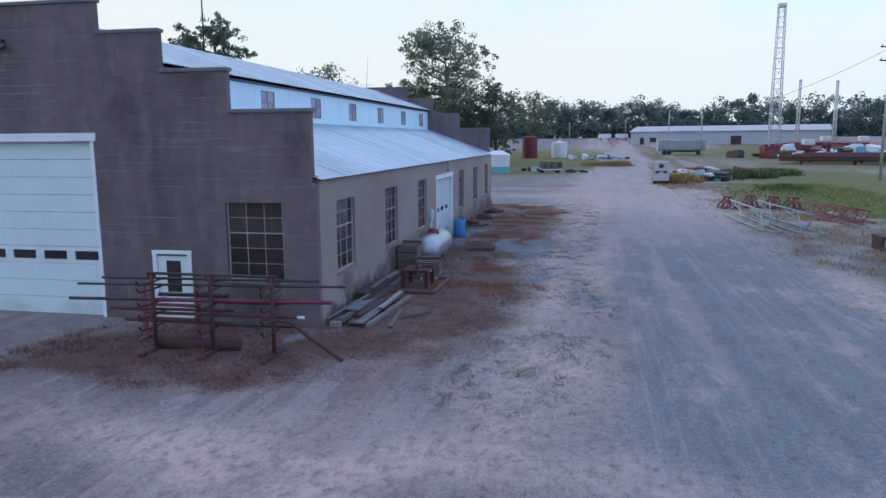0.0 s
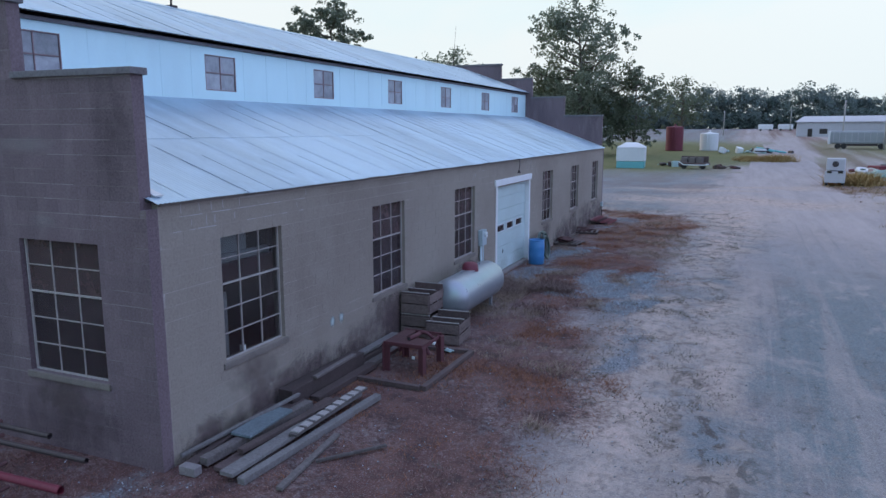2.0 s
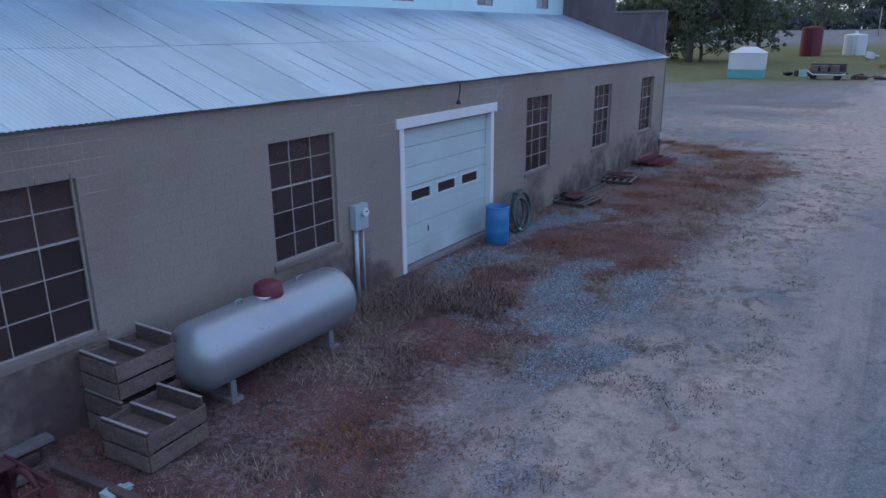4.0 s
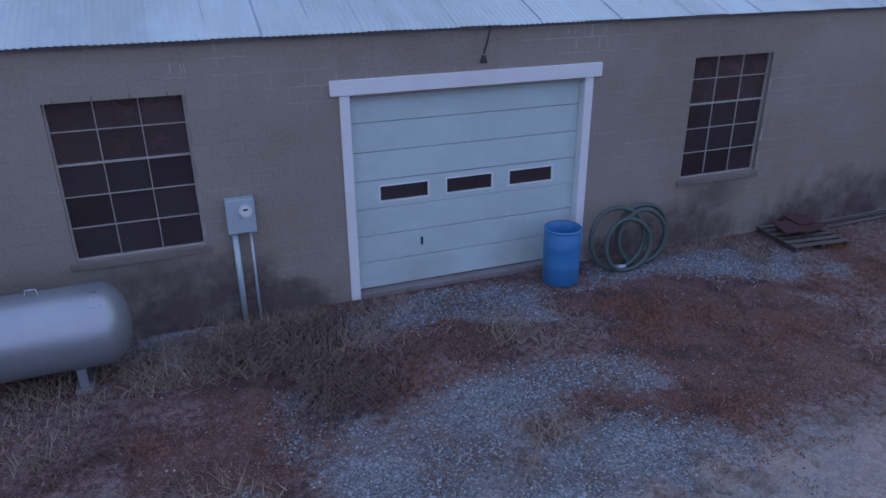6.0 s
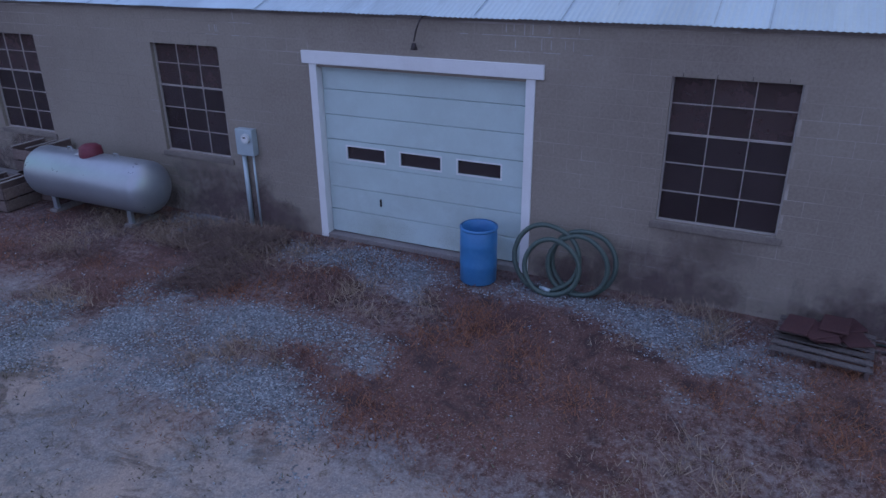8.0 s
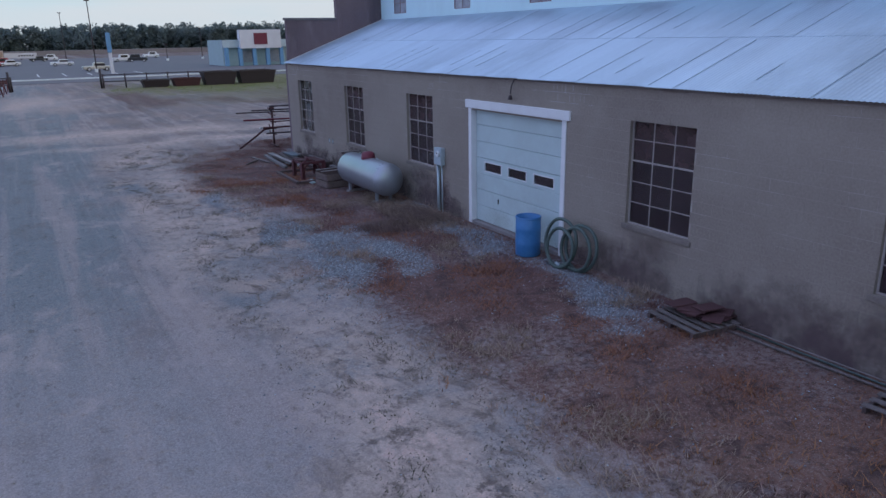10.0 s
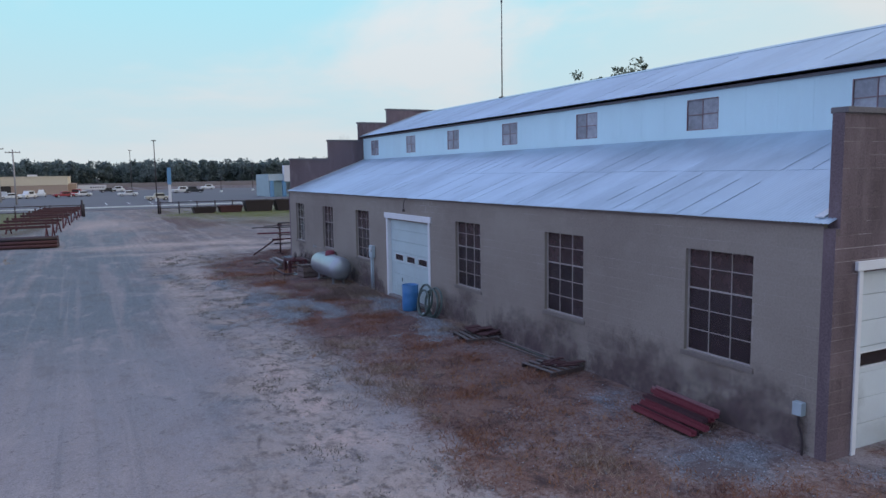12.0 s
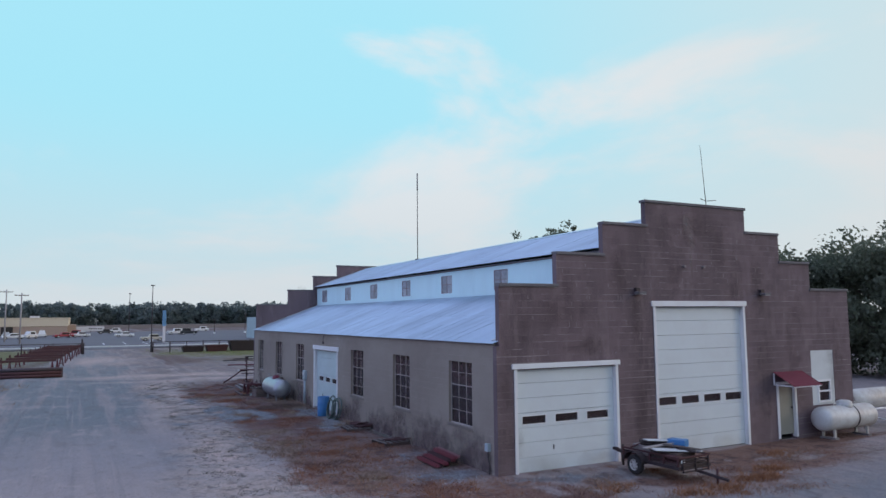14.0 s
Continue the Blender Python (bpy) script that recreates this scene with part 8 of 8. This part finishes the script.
def trough(x, y, w, d, h, mat, label):
    t = thing("steel_skip", pose(x, y, 0), label, "skip", "steel skips by the fence")
    bm = bmesh.new()
    b0 = [(-w / 2 * 0.85, -d / 2 * 0.8, 0.0), (w / 2 * 0.85, -d / 2 * 0.8, 0.0), (w / 2 * 0.85, d / 2 * 0.8, 0.0), (-w / 2 * 0.85, d / 2 * 0.8, 0.0)]
    t0 = [(-w / 2, -d / 2, h), (w / 2, -d / 2, h), (w / 2, d / 2, h), (-w / 2, d / 2, h)]
    a, b = [bm.verts.new(p) for p in b0], [bm.verts.new(p) for p in t0]
    bm.faces.new(a[::-1])
    for k in range(4):
        bm.faces.new((a[k], a[(k + 1) % 4], b[(k + 1) % 4], b[k]))
    ob = part("hull", bm, mat, t)
    sm = ob.modifiers.new("solid", "SOLIDIFY")
    sm.thickness = 0.08
    bm = bmesh.new()
    for k in range(4):
        beam(bm, t0[k], t0[(k + 1) % 4], 0.14, 0.12)
    part("rim", bm, mat, t)


trough(-3.3, -54.3, 2.8, 1.9, 0.75, M_DARKPIPE, "dark open steel skip beside the fence")
trough(-6.5, -54.2, 2.9, 1.9, 0.8, M_RUST, "rusty open steel skip beside the fence")
trough(-10.0, -54.0, 3.6, 2.1, 1.35, M_DARKPIPE, "large dark open steel skip beside the fence")
trough(-14.2, -54.0, 4.2, 2.2, 1.35, M_DARKPIPE, "large dark open steel skip beside the fence")


def pipe_stand():
    t = thing("pipe_stand", Matrix(), "rusty red steel pipe stand with splayed legs", "pipe stand", "row of pipe stands")
    part("top_beam", bbox(-2.2, 2.2, -0.12, 0.12, 0.95, 1.15, 0.02), M_RUST, t)
    for x in (-1.9, 1.9):
        for s in (-1, 1):
            part("leg", beam(bmesh.new(), (x + 0.12 * s, s * 0.42, -0.04), (x, s * 0.06, 0.97), 0.1, 0.1, (1, 0, 0)), M_OLDRED, t)
        part("spreader", beam(bmesh.new(), (x, -0.3, 0.3), (x, 0.3, 0.3), 0.06, 0.06), M_RUST, t)
        part("stop", bbox(x - 0.06, x + 0.06, -0.1, 0.1, 1.15, 1.4, 0.01), M_RUST, t)
    return t


ps = pipe_stand()
ps.matrix_basis = pose(14.6, -21.5, 0, 0, 0, 4)
for k in range(1, 9):
    copy_thing(ps, pose(14.6 - 0.28 * k, -21.5 - 4.6 * k, 0, 0, 0, 14 * math.sin(k * 2.7)))
for k in range(2):
    copy_thing(ps, pose(18.8, -17 - 6 * k, 0, 0, 0, 6))
t = thing("pipe_bundle", pose(14.4, -15.9, 0, 0, 0, -4), "low bundle of dark rusty pipes on the gravel", "pipe stack", "stacks of drill pipe")
for row in range(3):
    for k in range(6 - row):
        part("pipe", rod(bmesh.new(), (-2.6, (k - (5 - row) / 2) * 0.27, 0.14 + 0.235 * row), (2.6, (k - (5 - row) / 2) * 0.27 + 0.05, 0.14 + 0.235 * row), 0.13, 10), M_RUST if k % 3 else M_DARKPIPE, t)


# ---- weeds, grass and loose stones ----
def tuft_mat(name, cols):
    m, n, l, p = node_mat(name)
    g = n.new("ShaderNodeNewGeometry")
    r = n.new("ShaderNodeValToRGB")
    e = r.color_ramp.elements
    e[0].color, e[1].color = (*cols[0], 1), (*cols[-1], 1)
    for i, c in enumerate(cols[1:-1]):
        e.new((i + 1) / (len(cols) - 1)).color = (*c, 1)
    l.new(g.outputs["Random Per Island"], r.inputs["Fac"])
    l.new(r.outputs["Color"], p.inputs["Base Color"])
    p.inputs["Roughness"].default_value = 0.85
    p.inputs["Specular IOR Level"].default_value = 0.15
    return m


M_WEED = tuft_mat("dry_weeds", ((0.11, 0.056, 0.053), (0.19, 0.104, 0.092), (0.14, 0.075, 0.068), (0.24, 0.15, 0.128), (0.31, 0.22, 0.19)))
M_ORANGE = tuft_mat("rusty_weeds", ((0.2, 0.084, 0.055), (0.33, 0.148, 0.08), (0.25, 0.122, 0.088), (0.18, 0.078, 0.06)))
M_CLOD = tuft_mat("dark_clods", ((0.095, 0.085, 0.066), (0.14, 0.125, 0.095), (0.2, 0.18, 0.14)))
M_BRUSH = tuft_mat("dry_brush", ((0.18, 0.11, 0.075), (0.3, 0.19, 0.105), (0.38, 0.27, 0.16), (0.25, 0.16, 0.1)))
M_YELLOW = tuft_mat("straw_bush", ((0.3, 0.19, 0.08), (0.4, 0.28, 0.13), (0.34, 0.22, 0.1)))
M_STRAW = tuft_mat("dry_straw", ((0.2, 0.14, 0.11), (0.3, 0.22, 0.17), (0.38, 0.3, 0.24)))
M_BENT = tuft_mat("bent_straw", ((0.1, 0.066, 0.062), (0.155, 0.105, 0.095), (0.22, 0.155, 0.135)))
M_SHRUB = tuft_mat("green_shrub", ((0.06, 0.1, 0.035), (0.1, 0.15, 0.06), (0.15, 0.17, 0.08)))
M_GOLD = tuft_mat("golden_grass", ((0.24, 0.108, 0.055), (0.33, 0.16, 0.08), (0.27, 0.14, 0.09)))
M_MAROONWEED = tuft_mat("maroon_weeds", ((0.11, 0.048, 0.05), (0.17, 0.08, 0.07), (0.22, 0.12, 0.09), (0.15, 0.07, 0.065), (0.3, 0.21, 0.175)))
M_GRASS = tuft_mat("green_grass", ((0.12, 0.17, 0.045), (0.18, 0.23, 0.07), (0.27, 0.25, 0.11)))
M_STONE = tuft_mat("gravel_stones", ((0.1, 0.115, 0.13), (0.19, 0.225, 0.25), (0.38, 0.42, 0.455), (0.14, 0.15, 0.165), (0.25, 0.28, 0.305)))


def blades(name, spots, mat, label, lo, hi, per, rad, seed, width=0.008):
    rng = np.random.default_rng(seed)
    vs, fs = [], []
    for x, y, k in spots:
        z = height(x, y) - 0.01
        for _ in range(per):
            px, py = x + rng.normal() * rad, y + rng.normal() * rad
            if px < 0.03 and 0 < py < L:
                continue
            a = rng.uniform(0, 6.283)
            h = rng.uniform(lo, hi) * k
            lean = rng.uniform(0.3, 1.7) * h
            w = width * rng.uniform(0.6, 1.6)
            la = rng.uniform(0, 6.283)
            n0 = len(vs)
            vs += [(px - math.cos(a) * w, py - math.sin(a) * w, z), (px + math.cos(a) * w, py + math.sin(a) * w, z), (px + math.cos(la) * lean, py + math.sin(la) * lean, z + h)]
            fs.append((n0, n0 + 1, n0 + 2))
    me = bpy.data.meshes.new(name)
    me.from_pydata(vs, [], fs)
    me.materials.append(mat)
    tagged(new(name, me), label, "weeds", kind="stuff")


rng = np.random.default_rng(77)
wd, st, gr, og, ck, mw = [], [], [], [], [], []
for _ in range(62000):
    x, y = rng.uniform(-6.5, 7.2), rng.uniform(-6.5, 36)
    if x < 0.06 and -0.05 < y < L + 0.05:
        continue
    c = cover(x, y)
    n4, n5 = vnoise(x, y, 0.8, 13), vnoise(x, y, 0.55, 31)
    if rng.random() < c[0] * (0.14 + 0.86 * step_in(n4 + 0.7 * vnoise(x, y, 2.2, 17), -0.15, 0.4)):
        k = 0.5 + 0.9 * max(0, n4 + 0.2)
        if y < 0.4 and x < 2.6:
            mw.append((x, y, min(k, 0.75) * ((0.7 if x < 0.3 else 0.35) + 0.7 * step_in(-y, 0.6, 2.0) * step_in(y, -4.2, -2.6) * step_in(0.2 - x, 0, 1))))
        else:
            (og if n5 > (-0.02 if 3 < y < 19 else 0.1) else st if n5 < -0.2 else wd).append((x, y, k))
    elif rng.random() < 0.6 * max(churned(x, y), 0.6 * c[1] * (14 < y < 36)) * step_in(vnoise(x, y, 1.4, 57), -0.1, 0.3):
        ck.append((x, y, 0.6 + 0.6 * rng.random()))
    elif rng.random() < 0.03 and c[3] < 0.3 and x < 6.2:
        wd.append((x, y, 0.35))
for cx, cy in ((-4.4, 36.4), (-2.5, 36.2), (-6.2, 36.8), (-8.5, 34.4), (-10.5, 33.8)):
    for _ in range(60):
        (og if rng.random() < 0.6 else st).append((cx + rng.normal() * 0.6, cy + rng.normal() * 0.22, 0.8))
gold = []
for cx, cy, n_t in ((-4.5, 36.0, 70), (-6.1, 35.6, 90), (-3.2, 35.9, 50), (-7.4, 35.0, 60), (-2.0, 34.6, 40), (-9.6, 33.6, 40), (1.2, 33.2, 40), (2.2, 26.0, 80), (3.4, 29.0, 110), (3.6, 24.0, 70), (3.0, 31.5, 60)):
    for _ in range(n_t):
        gold.append((cx + rng.normal() * (0.75 if cx > 1 else 0.36), cy + rng.normal() * (1.4 if cx > 1 else 0.22), 0.5 if cx > 1 else 0.85))
for _ in range(420):
    st.append((rng.uniform(0.25, 1.5), rng.normal(12.6, 0.9), 1.3))
blades("dry_weeds", wd, M_WEED, "mauve-brown dry weeds along the wall", 0.03, 0.11, 11, 0.1, 5, 0.006)
blades("rusty_weeds", og, M_ORANGE, "rust-orange dry weeds along the wall", 0.03, 0.11, 11, 0.1, 15, 0.006)
blades("maroon_weeds", mw, M_MAROONWEED, "dark maroon dry weeds round the pipe rack", 0.05, 0.2, 13, 0.1, 35, 0.006)
blades("dry_straw", st, M_STRAW, "pale dry straw tufts in the weeds", 0.05, 0.2, 10, 0.08, 6, 0.006)
blades("golden_grass", gold, M_GOLD, "golden orange dry grass tufts by the north doors", 0.08, 0.24, 10, 0.08, 45, 0.007)
blades("grass_clods", ck, M_CLOD, "dark trampled grass clods at the yard edge", 0.015, 0.06, 9, 0.07, 25, 0.009)
far = []
for _ in range(9000):
    x, y = rng.uniform(13, 30), rng.uniform(-10, 60)
    c = cover(x, y)
    if rng.random() < max(c[0], c[2]) * 0.8:
        (gr if c[2] > 0.4 else far).append((x, y, 1.0 + 0.8 * max(0, vnoise(x, y, 0.5, 4))))
for _ in range(1800):
    x, y = rng.uniform(-20, 4), rng.uniform(-66, -40)
    c = cover(x, y)
    if rng.random() < c[2]:
        gr.append((x, y, 0.3))
blades("dry_brush", far, M_BRUSH, "dry tan brush along the yard edge", 0.08, 0.26, 8, 0.2, 7, 0.012)
blades("green_grass", gr, M_GRASS, "long green grass beyond the brush", 0.15, 0.4, 7, 0.16, 8, 0.016)
bush = []
for cx, cy, s in ((15.5, 62.6, 0.9), (16.3, 64.0, 0.9), (11.2, 103, 0.9), (9.0, 104, 0.7), (7.0, 105, 0.6)):
    for _ in range(90):
        bush.append((cx + rng.normal() * 0.8, cy + rng.normal() * 0.8, 2.4 * s))
shrub = []
for cx, cy, s in ((21.3, 70, 0.8), (22.8, 72, 1.0), (24.6, 74, 1.0), (26.2, 73, 0.9), (28.5, 78, 1.0), (31, 80, 0.8), (24.0, 52, 0.6)):
    for _ in range(70):
        shrub.append((cx + rng.normal() * 0.8, cy + rng.normal() * 0.7, 2.2 * s))
blades("green_shrubs", shrub, M_SHRUB, "dark green shrubs beside the scrap heaps", 0.25, 0.6, 14, 0.22, 19, 0.04)
blades("dry_bushes", bush, M_YELLOW, "straw-coloured bushes beside the scrap heaps", 0.25, 0.6, 14, 0.2, 9, 0.03)

def bent_grass(name, n, seed, mat, label):
    """Long blades combed over by the wind: each one bends in two steps."""
    rg = np.random.default_rng(seed)
    vs, fs = [], []
    for _ in range(n):
        px, py = rg.uniform(0.35, 2.7), rg.normal(12.7, 1.0)
        keep = 0.25 + 1.3 * vnoise(px, py, 0.9, 61) + 0.5 * vnoise(px, py, 2.3, 23) - 0.25 * max(0, px - 1.7)
        if rg.random() > keep or (0.3 < px < 1.6 and py < 11.5):
            continue
        a = 5.2 + 1.3 * vnoise(px, py, 0.8, 47) + rg.normal() * 0.35
        ln = rg.uniform(0.16, 0.42)
        w = rg.uniform(0.003, 0.006)
        z = height(px, py) - 0.01
        dx, dy = math.cos(a) * ln, math.sin(a) * ln
        sx, sy = -math.sin(a) * w, math.cos(a) * w
        k = len(vs)
        vs += [(px - sx, py - sy, z), (px + sx, py + sy, z), (px + dx * 0.35 - sx, py + dy * 0.35 - sy, z + ln * 0.5), (px + dx * 0.35 + sx, py + dy * 0.35 + sy, z + ln * 0.5), (px + dx, py + dy, z + ln * rg.uniform(0.25, 0.5))]
        fs += [(k, k + 1, k + 3), (k, k + 3, k + 2), (k + 2, k + 3, k + 4)]
    me = bpy.data.meshes.new(name)
    me.from_pydata(vs, [], fs)
    me.materials.append(mat)
    tagged(new(name, me), label, "weeds", kind="stuff")


bent_grass("bent_grass", 8000, 41, M_BENT, "long pale dry grass combed over beside the wall")
sv, sf = [], []
for i in range(170000):
    x, y = (rng.uniform(-2, 7.5), rng.uniform(-8, 34)) if i < 60000 else (rng.uniform(0.05, 6.2), rng.uniform(10.5, 23))
    if x < 0.05 and -0.05 < y < L + 0.05:
        continue
    c = cover(x, y)
    if rng.random() > (max(c[3], 0.06) if i < 60000 else c[3]):
        continue
    s = rng.uniform(0.006, 0.019)
    z = height(x, y) + s * 0.25
    k = len(sv)
    sv += [(x + s * rng.uniform(0.7, 1.3), y, z), (x, y + s * rng.uniform(0.7, 1.3), z), (x - s, y + s * 0.2, z), (x, y - s * rng.uniform(0.7, 1.3), z), (x + s * 0.2, y, z + s * 0.8), (x, y, z - s)]
    sf += [(k + a, k + b, k + 4) for a, b in ((0, 1), (1, 2), (2, 3), (3, 0))] + [(k + b, k + a, k + 5) for a, b in ((0, 1), (1, 2), (2, 3), (3, 0))]
me = bpy.data.meshes.new("loose_gravel")
me.from_pydata(sv, [], sf)
me.materials.append(M_STONE)
tagged(new("loose_gravel", me), "pale grey loose gravel scattered on the ground", "gravel", kind="stuff")

# ---- laid blocks ----
def blocks(parent, cols, openings, near, z_from, z_to, mat_near, mat_far, label, proud=0.002, j=0.009, jv=0.004):
    """Running-bond blocks on a wall: those that near() picks are parts, the rest one joined part."""
    bw, bh = 0.406, 0.203
    unit = bmesh.new()
    box(unit, -0.5, 0.5, -0.012, 0.006, -0.5, 0.5)
    unit_me = mesh_of("block", unit, mat_near)
    rv, rf, made = [], [], 0
    rnd = random.Random(11)
    u_lo, u_hi = min(c[0] for c in cols), max(c[1] for c in cols)
    for row in range(int((z_to - z_from) / bh) + 1):
        z0, z1 = z_from + row * bh, min(z_from + (row + 1) * bh, z_to)
        zc = (z0 + z1) / 2
        spans = []
        for a, b, t in cols:
            if t >= z1 - 0.02:
                spans.append([a, b])
        spans.sort()
        merged = []
        for s in spans:
            if merged and abs(merged[-1][1] - s[0]) < 1e-3:
                merged[-1][1] = s[1]
            else:
                merged.append(s[:])
        for o in openings:
            if o[2] < zc < o[3]:
                cut = []
                for a, b in merged:
                    if o[1] <= a or o[0] >= b:
                        cut.append([a, b])
                    else:
                        if o[0] > a:
                            cut.append([a, o[0]])
                        if o[1] < b:
                            cut.append([o[1], b])
                merged = cut
        for a, b in merged:
            u = u_lo - (bw / 2 if row % 2 else 0)
            while u < b:
                p, q = max(u, a) + jv / 2, min(u + bw, b) - jv / 2
                u += bw
                if q - p < 0.04 or p > b or q < a:
                    continue
                dy = rnd.uniform(-0.0006, 0.0006)
                c, w, h = (p + q) / 2, q - p, z1 - z0 - j
                if near(c, zc) and made < 300:
                    made += 1
                    part_of("block", unit_me, parent, Matrix.Translation((c, proud - 0.006 + dy, zc)) @ Matrix.Diagonal((w, 1, h, 1)))
                else:
                    k = len(rv)
                    y = proud + dy
                    rv += [(p, y, zc - h / 2), (q, y, zc - h / 2), (q, y, zc + h / 2), (p, y, zc + h / 2)]
                    rv += [(p, -0.012, zc - h / 2), (q, -0.012, zc - h / 2), (q, -0.012, zc + h / 2), (p, -0.012, zc + h / 2)]
                    rf += [(k + 3, k + 2, k + 1, k), (k, k + 1, k + 5, k + 4), (k + 1, k + 2, k + 6, k + 5), (k + 2, k + 3, k + 7, k + 6), (k + 3, k, k + 4, k + 7)]
    if rv:
        me = bpy.data.meshes.new("block_courses")
        me.from_pydata(rv, [], rf)
        me.materials.append(mat_far)
        ob = new("block_courses", me)
        ob.parent = parent
        tagged(ob, label, kind="stuff")


blocks(wall_south, cols_s, open_s, lambda u, z: u < 5.5 and 1.8 < z < 5.2, -0.1, 8.42, M_BLOCK, M_FACADE, "weathered brown concrete blocks")
blocks(wall_north, cols_n, open_n, lambda u, z: u > -6.3 and z > 2.4, -0.1, 8.2, M_BLOCK, M_FACADE, "weathered brown concrete blocks")
blocks(wall_east, [(-L + 0.2, -0.2, 3.72)], east_open, lambda u, z: z > 2.9, 0.06, 3.66, M_EBLOCK, M_EBLOCK, "tan painted concrete blocks", 0.0018, 0.008, 0.007)


# ---- bare lime in the joints, where the paint and dirt have gone ----
def lime_joints(parent, n, seed, area, weight, mat, label, long=0.34, upright=0.0, z_from=-0.1, out=0.004):
    """Short pale runs of mortar on the course lines of a wall, joined into one part."""
    rg = random.Random(seed)
    (u0, u1), (z0, z1) = area
    vs, fs = [], []
    for _ in range(n):
        u, z = rg.uniform(u0, u1), rg.uniform(z0, z1)
        if rg.random() > weight(u, z):
            continue
        row = round((z - z_from) / 0.203)
        zc = z_from + row * 0.203
        if rg.random() < upright:
            zc += 0.1015
            w, h = rg.uniform(0.004, 0.008), rg.uniform(0.05, 0.095)
        else:
            w, h = rg.uniform(0.05, long) * (0.4 + 0.6 * rg.random()), rg.uniform(0.003, 0.0075)
        k = len(vs)
        y = out + rg.uniform(0, 0.0006)
        vs += [(u - w, y, zc - h), (u + w, y, zc - h * rg.uniform(0.6, 1)), (u + w, y, zc + h), (u - w, y, zc + h * rg.uniform(0.6, 1))]
        vs += [(x, -0.01, z) for x, _, z in vs[k:k + 4]]
        fs += [(k + 3, k + 2, k + 1, k), (k, k + 1, k + 5, k + 4), (k + 1, k + 2, k + 6, k + 5), (k + 2, k + 3, k + 7, k + 6), (k + 3, k, k + 4, k + 7)]
    me = bpy.data.meshes.new("lime_joint")
    me.from_pydata(vs, [], fs)
    me.materials.append(mat)
    ob = new("lime_joint", me)
    ob.parent = parent
    tagged(ob, label, kind="stuff")


def clear_of(openings, u, z, gap=0.3):
    return not any(o[0] - gap < u < o[1] + gap and o[2] - gap < z < o[3] + gap for o in openings)


def on_wall(cols, u, z):
    return any(min(c[0], c[1]) + 0.35 < u < max(c[0], c[1]) - 0.05 and z < c[2] - 0.15 for c in cols)


M_LIMEJ = surface("bare_lime_mortar", (0.3, 0.262, 0.268), (0.2, 0.165, 0.17), (0.4, 0.36, 0.365), 0.95, big=1.4, fine=30, bump=0.2, dist=0.003)
M_LIMEP = surface("pale_painted_mortar", (0.4, 0.38, 0.36), (0.3, 0.27, 0.25), (0.5, 0.48, 0.46), 0.95, big=1.4, fine=30, bump=0.2, dist=0.003)
lime_joints(wall_north, 1500, 71, ((-15.5, -0.6), (2.4, 7.6)),
            lambda u, z: (0.12 + 0.75 * step_in(vnoise(u, z, 0.45, 83) + 0.35 * step_in(abs(u + 7.6), 5, 1), 0.0, 0.45)) * clear_of(open_n, u, z) * on_wall(cols_n, u, z),
            M_LIMEJ, "pale bare mortar in the joints", 0.2, 0.12)
lime_joints(wall_south, 420, 72, ((0.5, 10.5), (3.5, 6.8)),
            lambda u, z: (0.05 + 0.9 * step_in(vnoise(u, z, 0.5, 19), 0.05, 0.4)) * clear_of(open_s, u, z) * on_wall(cols_s, u, z),
            M_LIMEJ, "pale bare mortar in the joints", 0.5, 0.05)
lime_joints(wall_east, 700, 73, ((-31.4, -0.5), (3.25, 3.6)),
            lambda u, z: step_in(vnoise(u, 0, 0.35, 7) + 0.5 * step_in(abs(u + 11.6), 2.6, 0.6), 0.02, 0.4) * clear_of(east_open, u, z, 0.06),
            M_LIMEP, "pale mortar showing in the upper joints", 0.22, 0.4, 0.06)
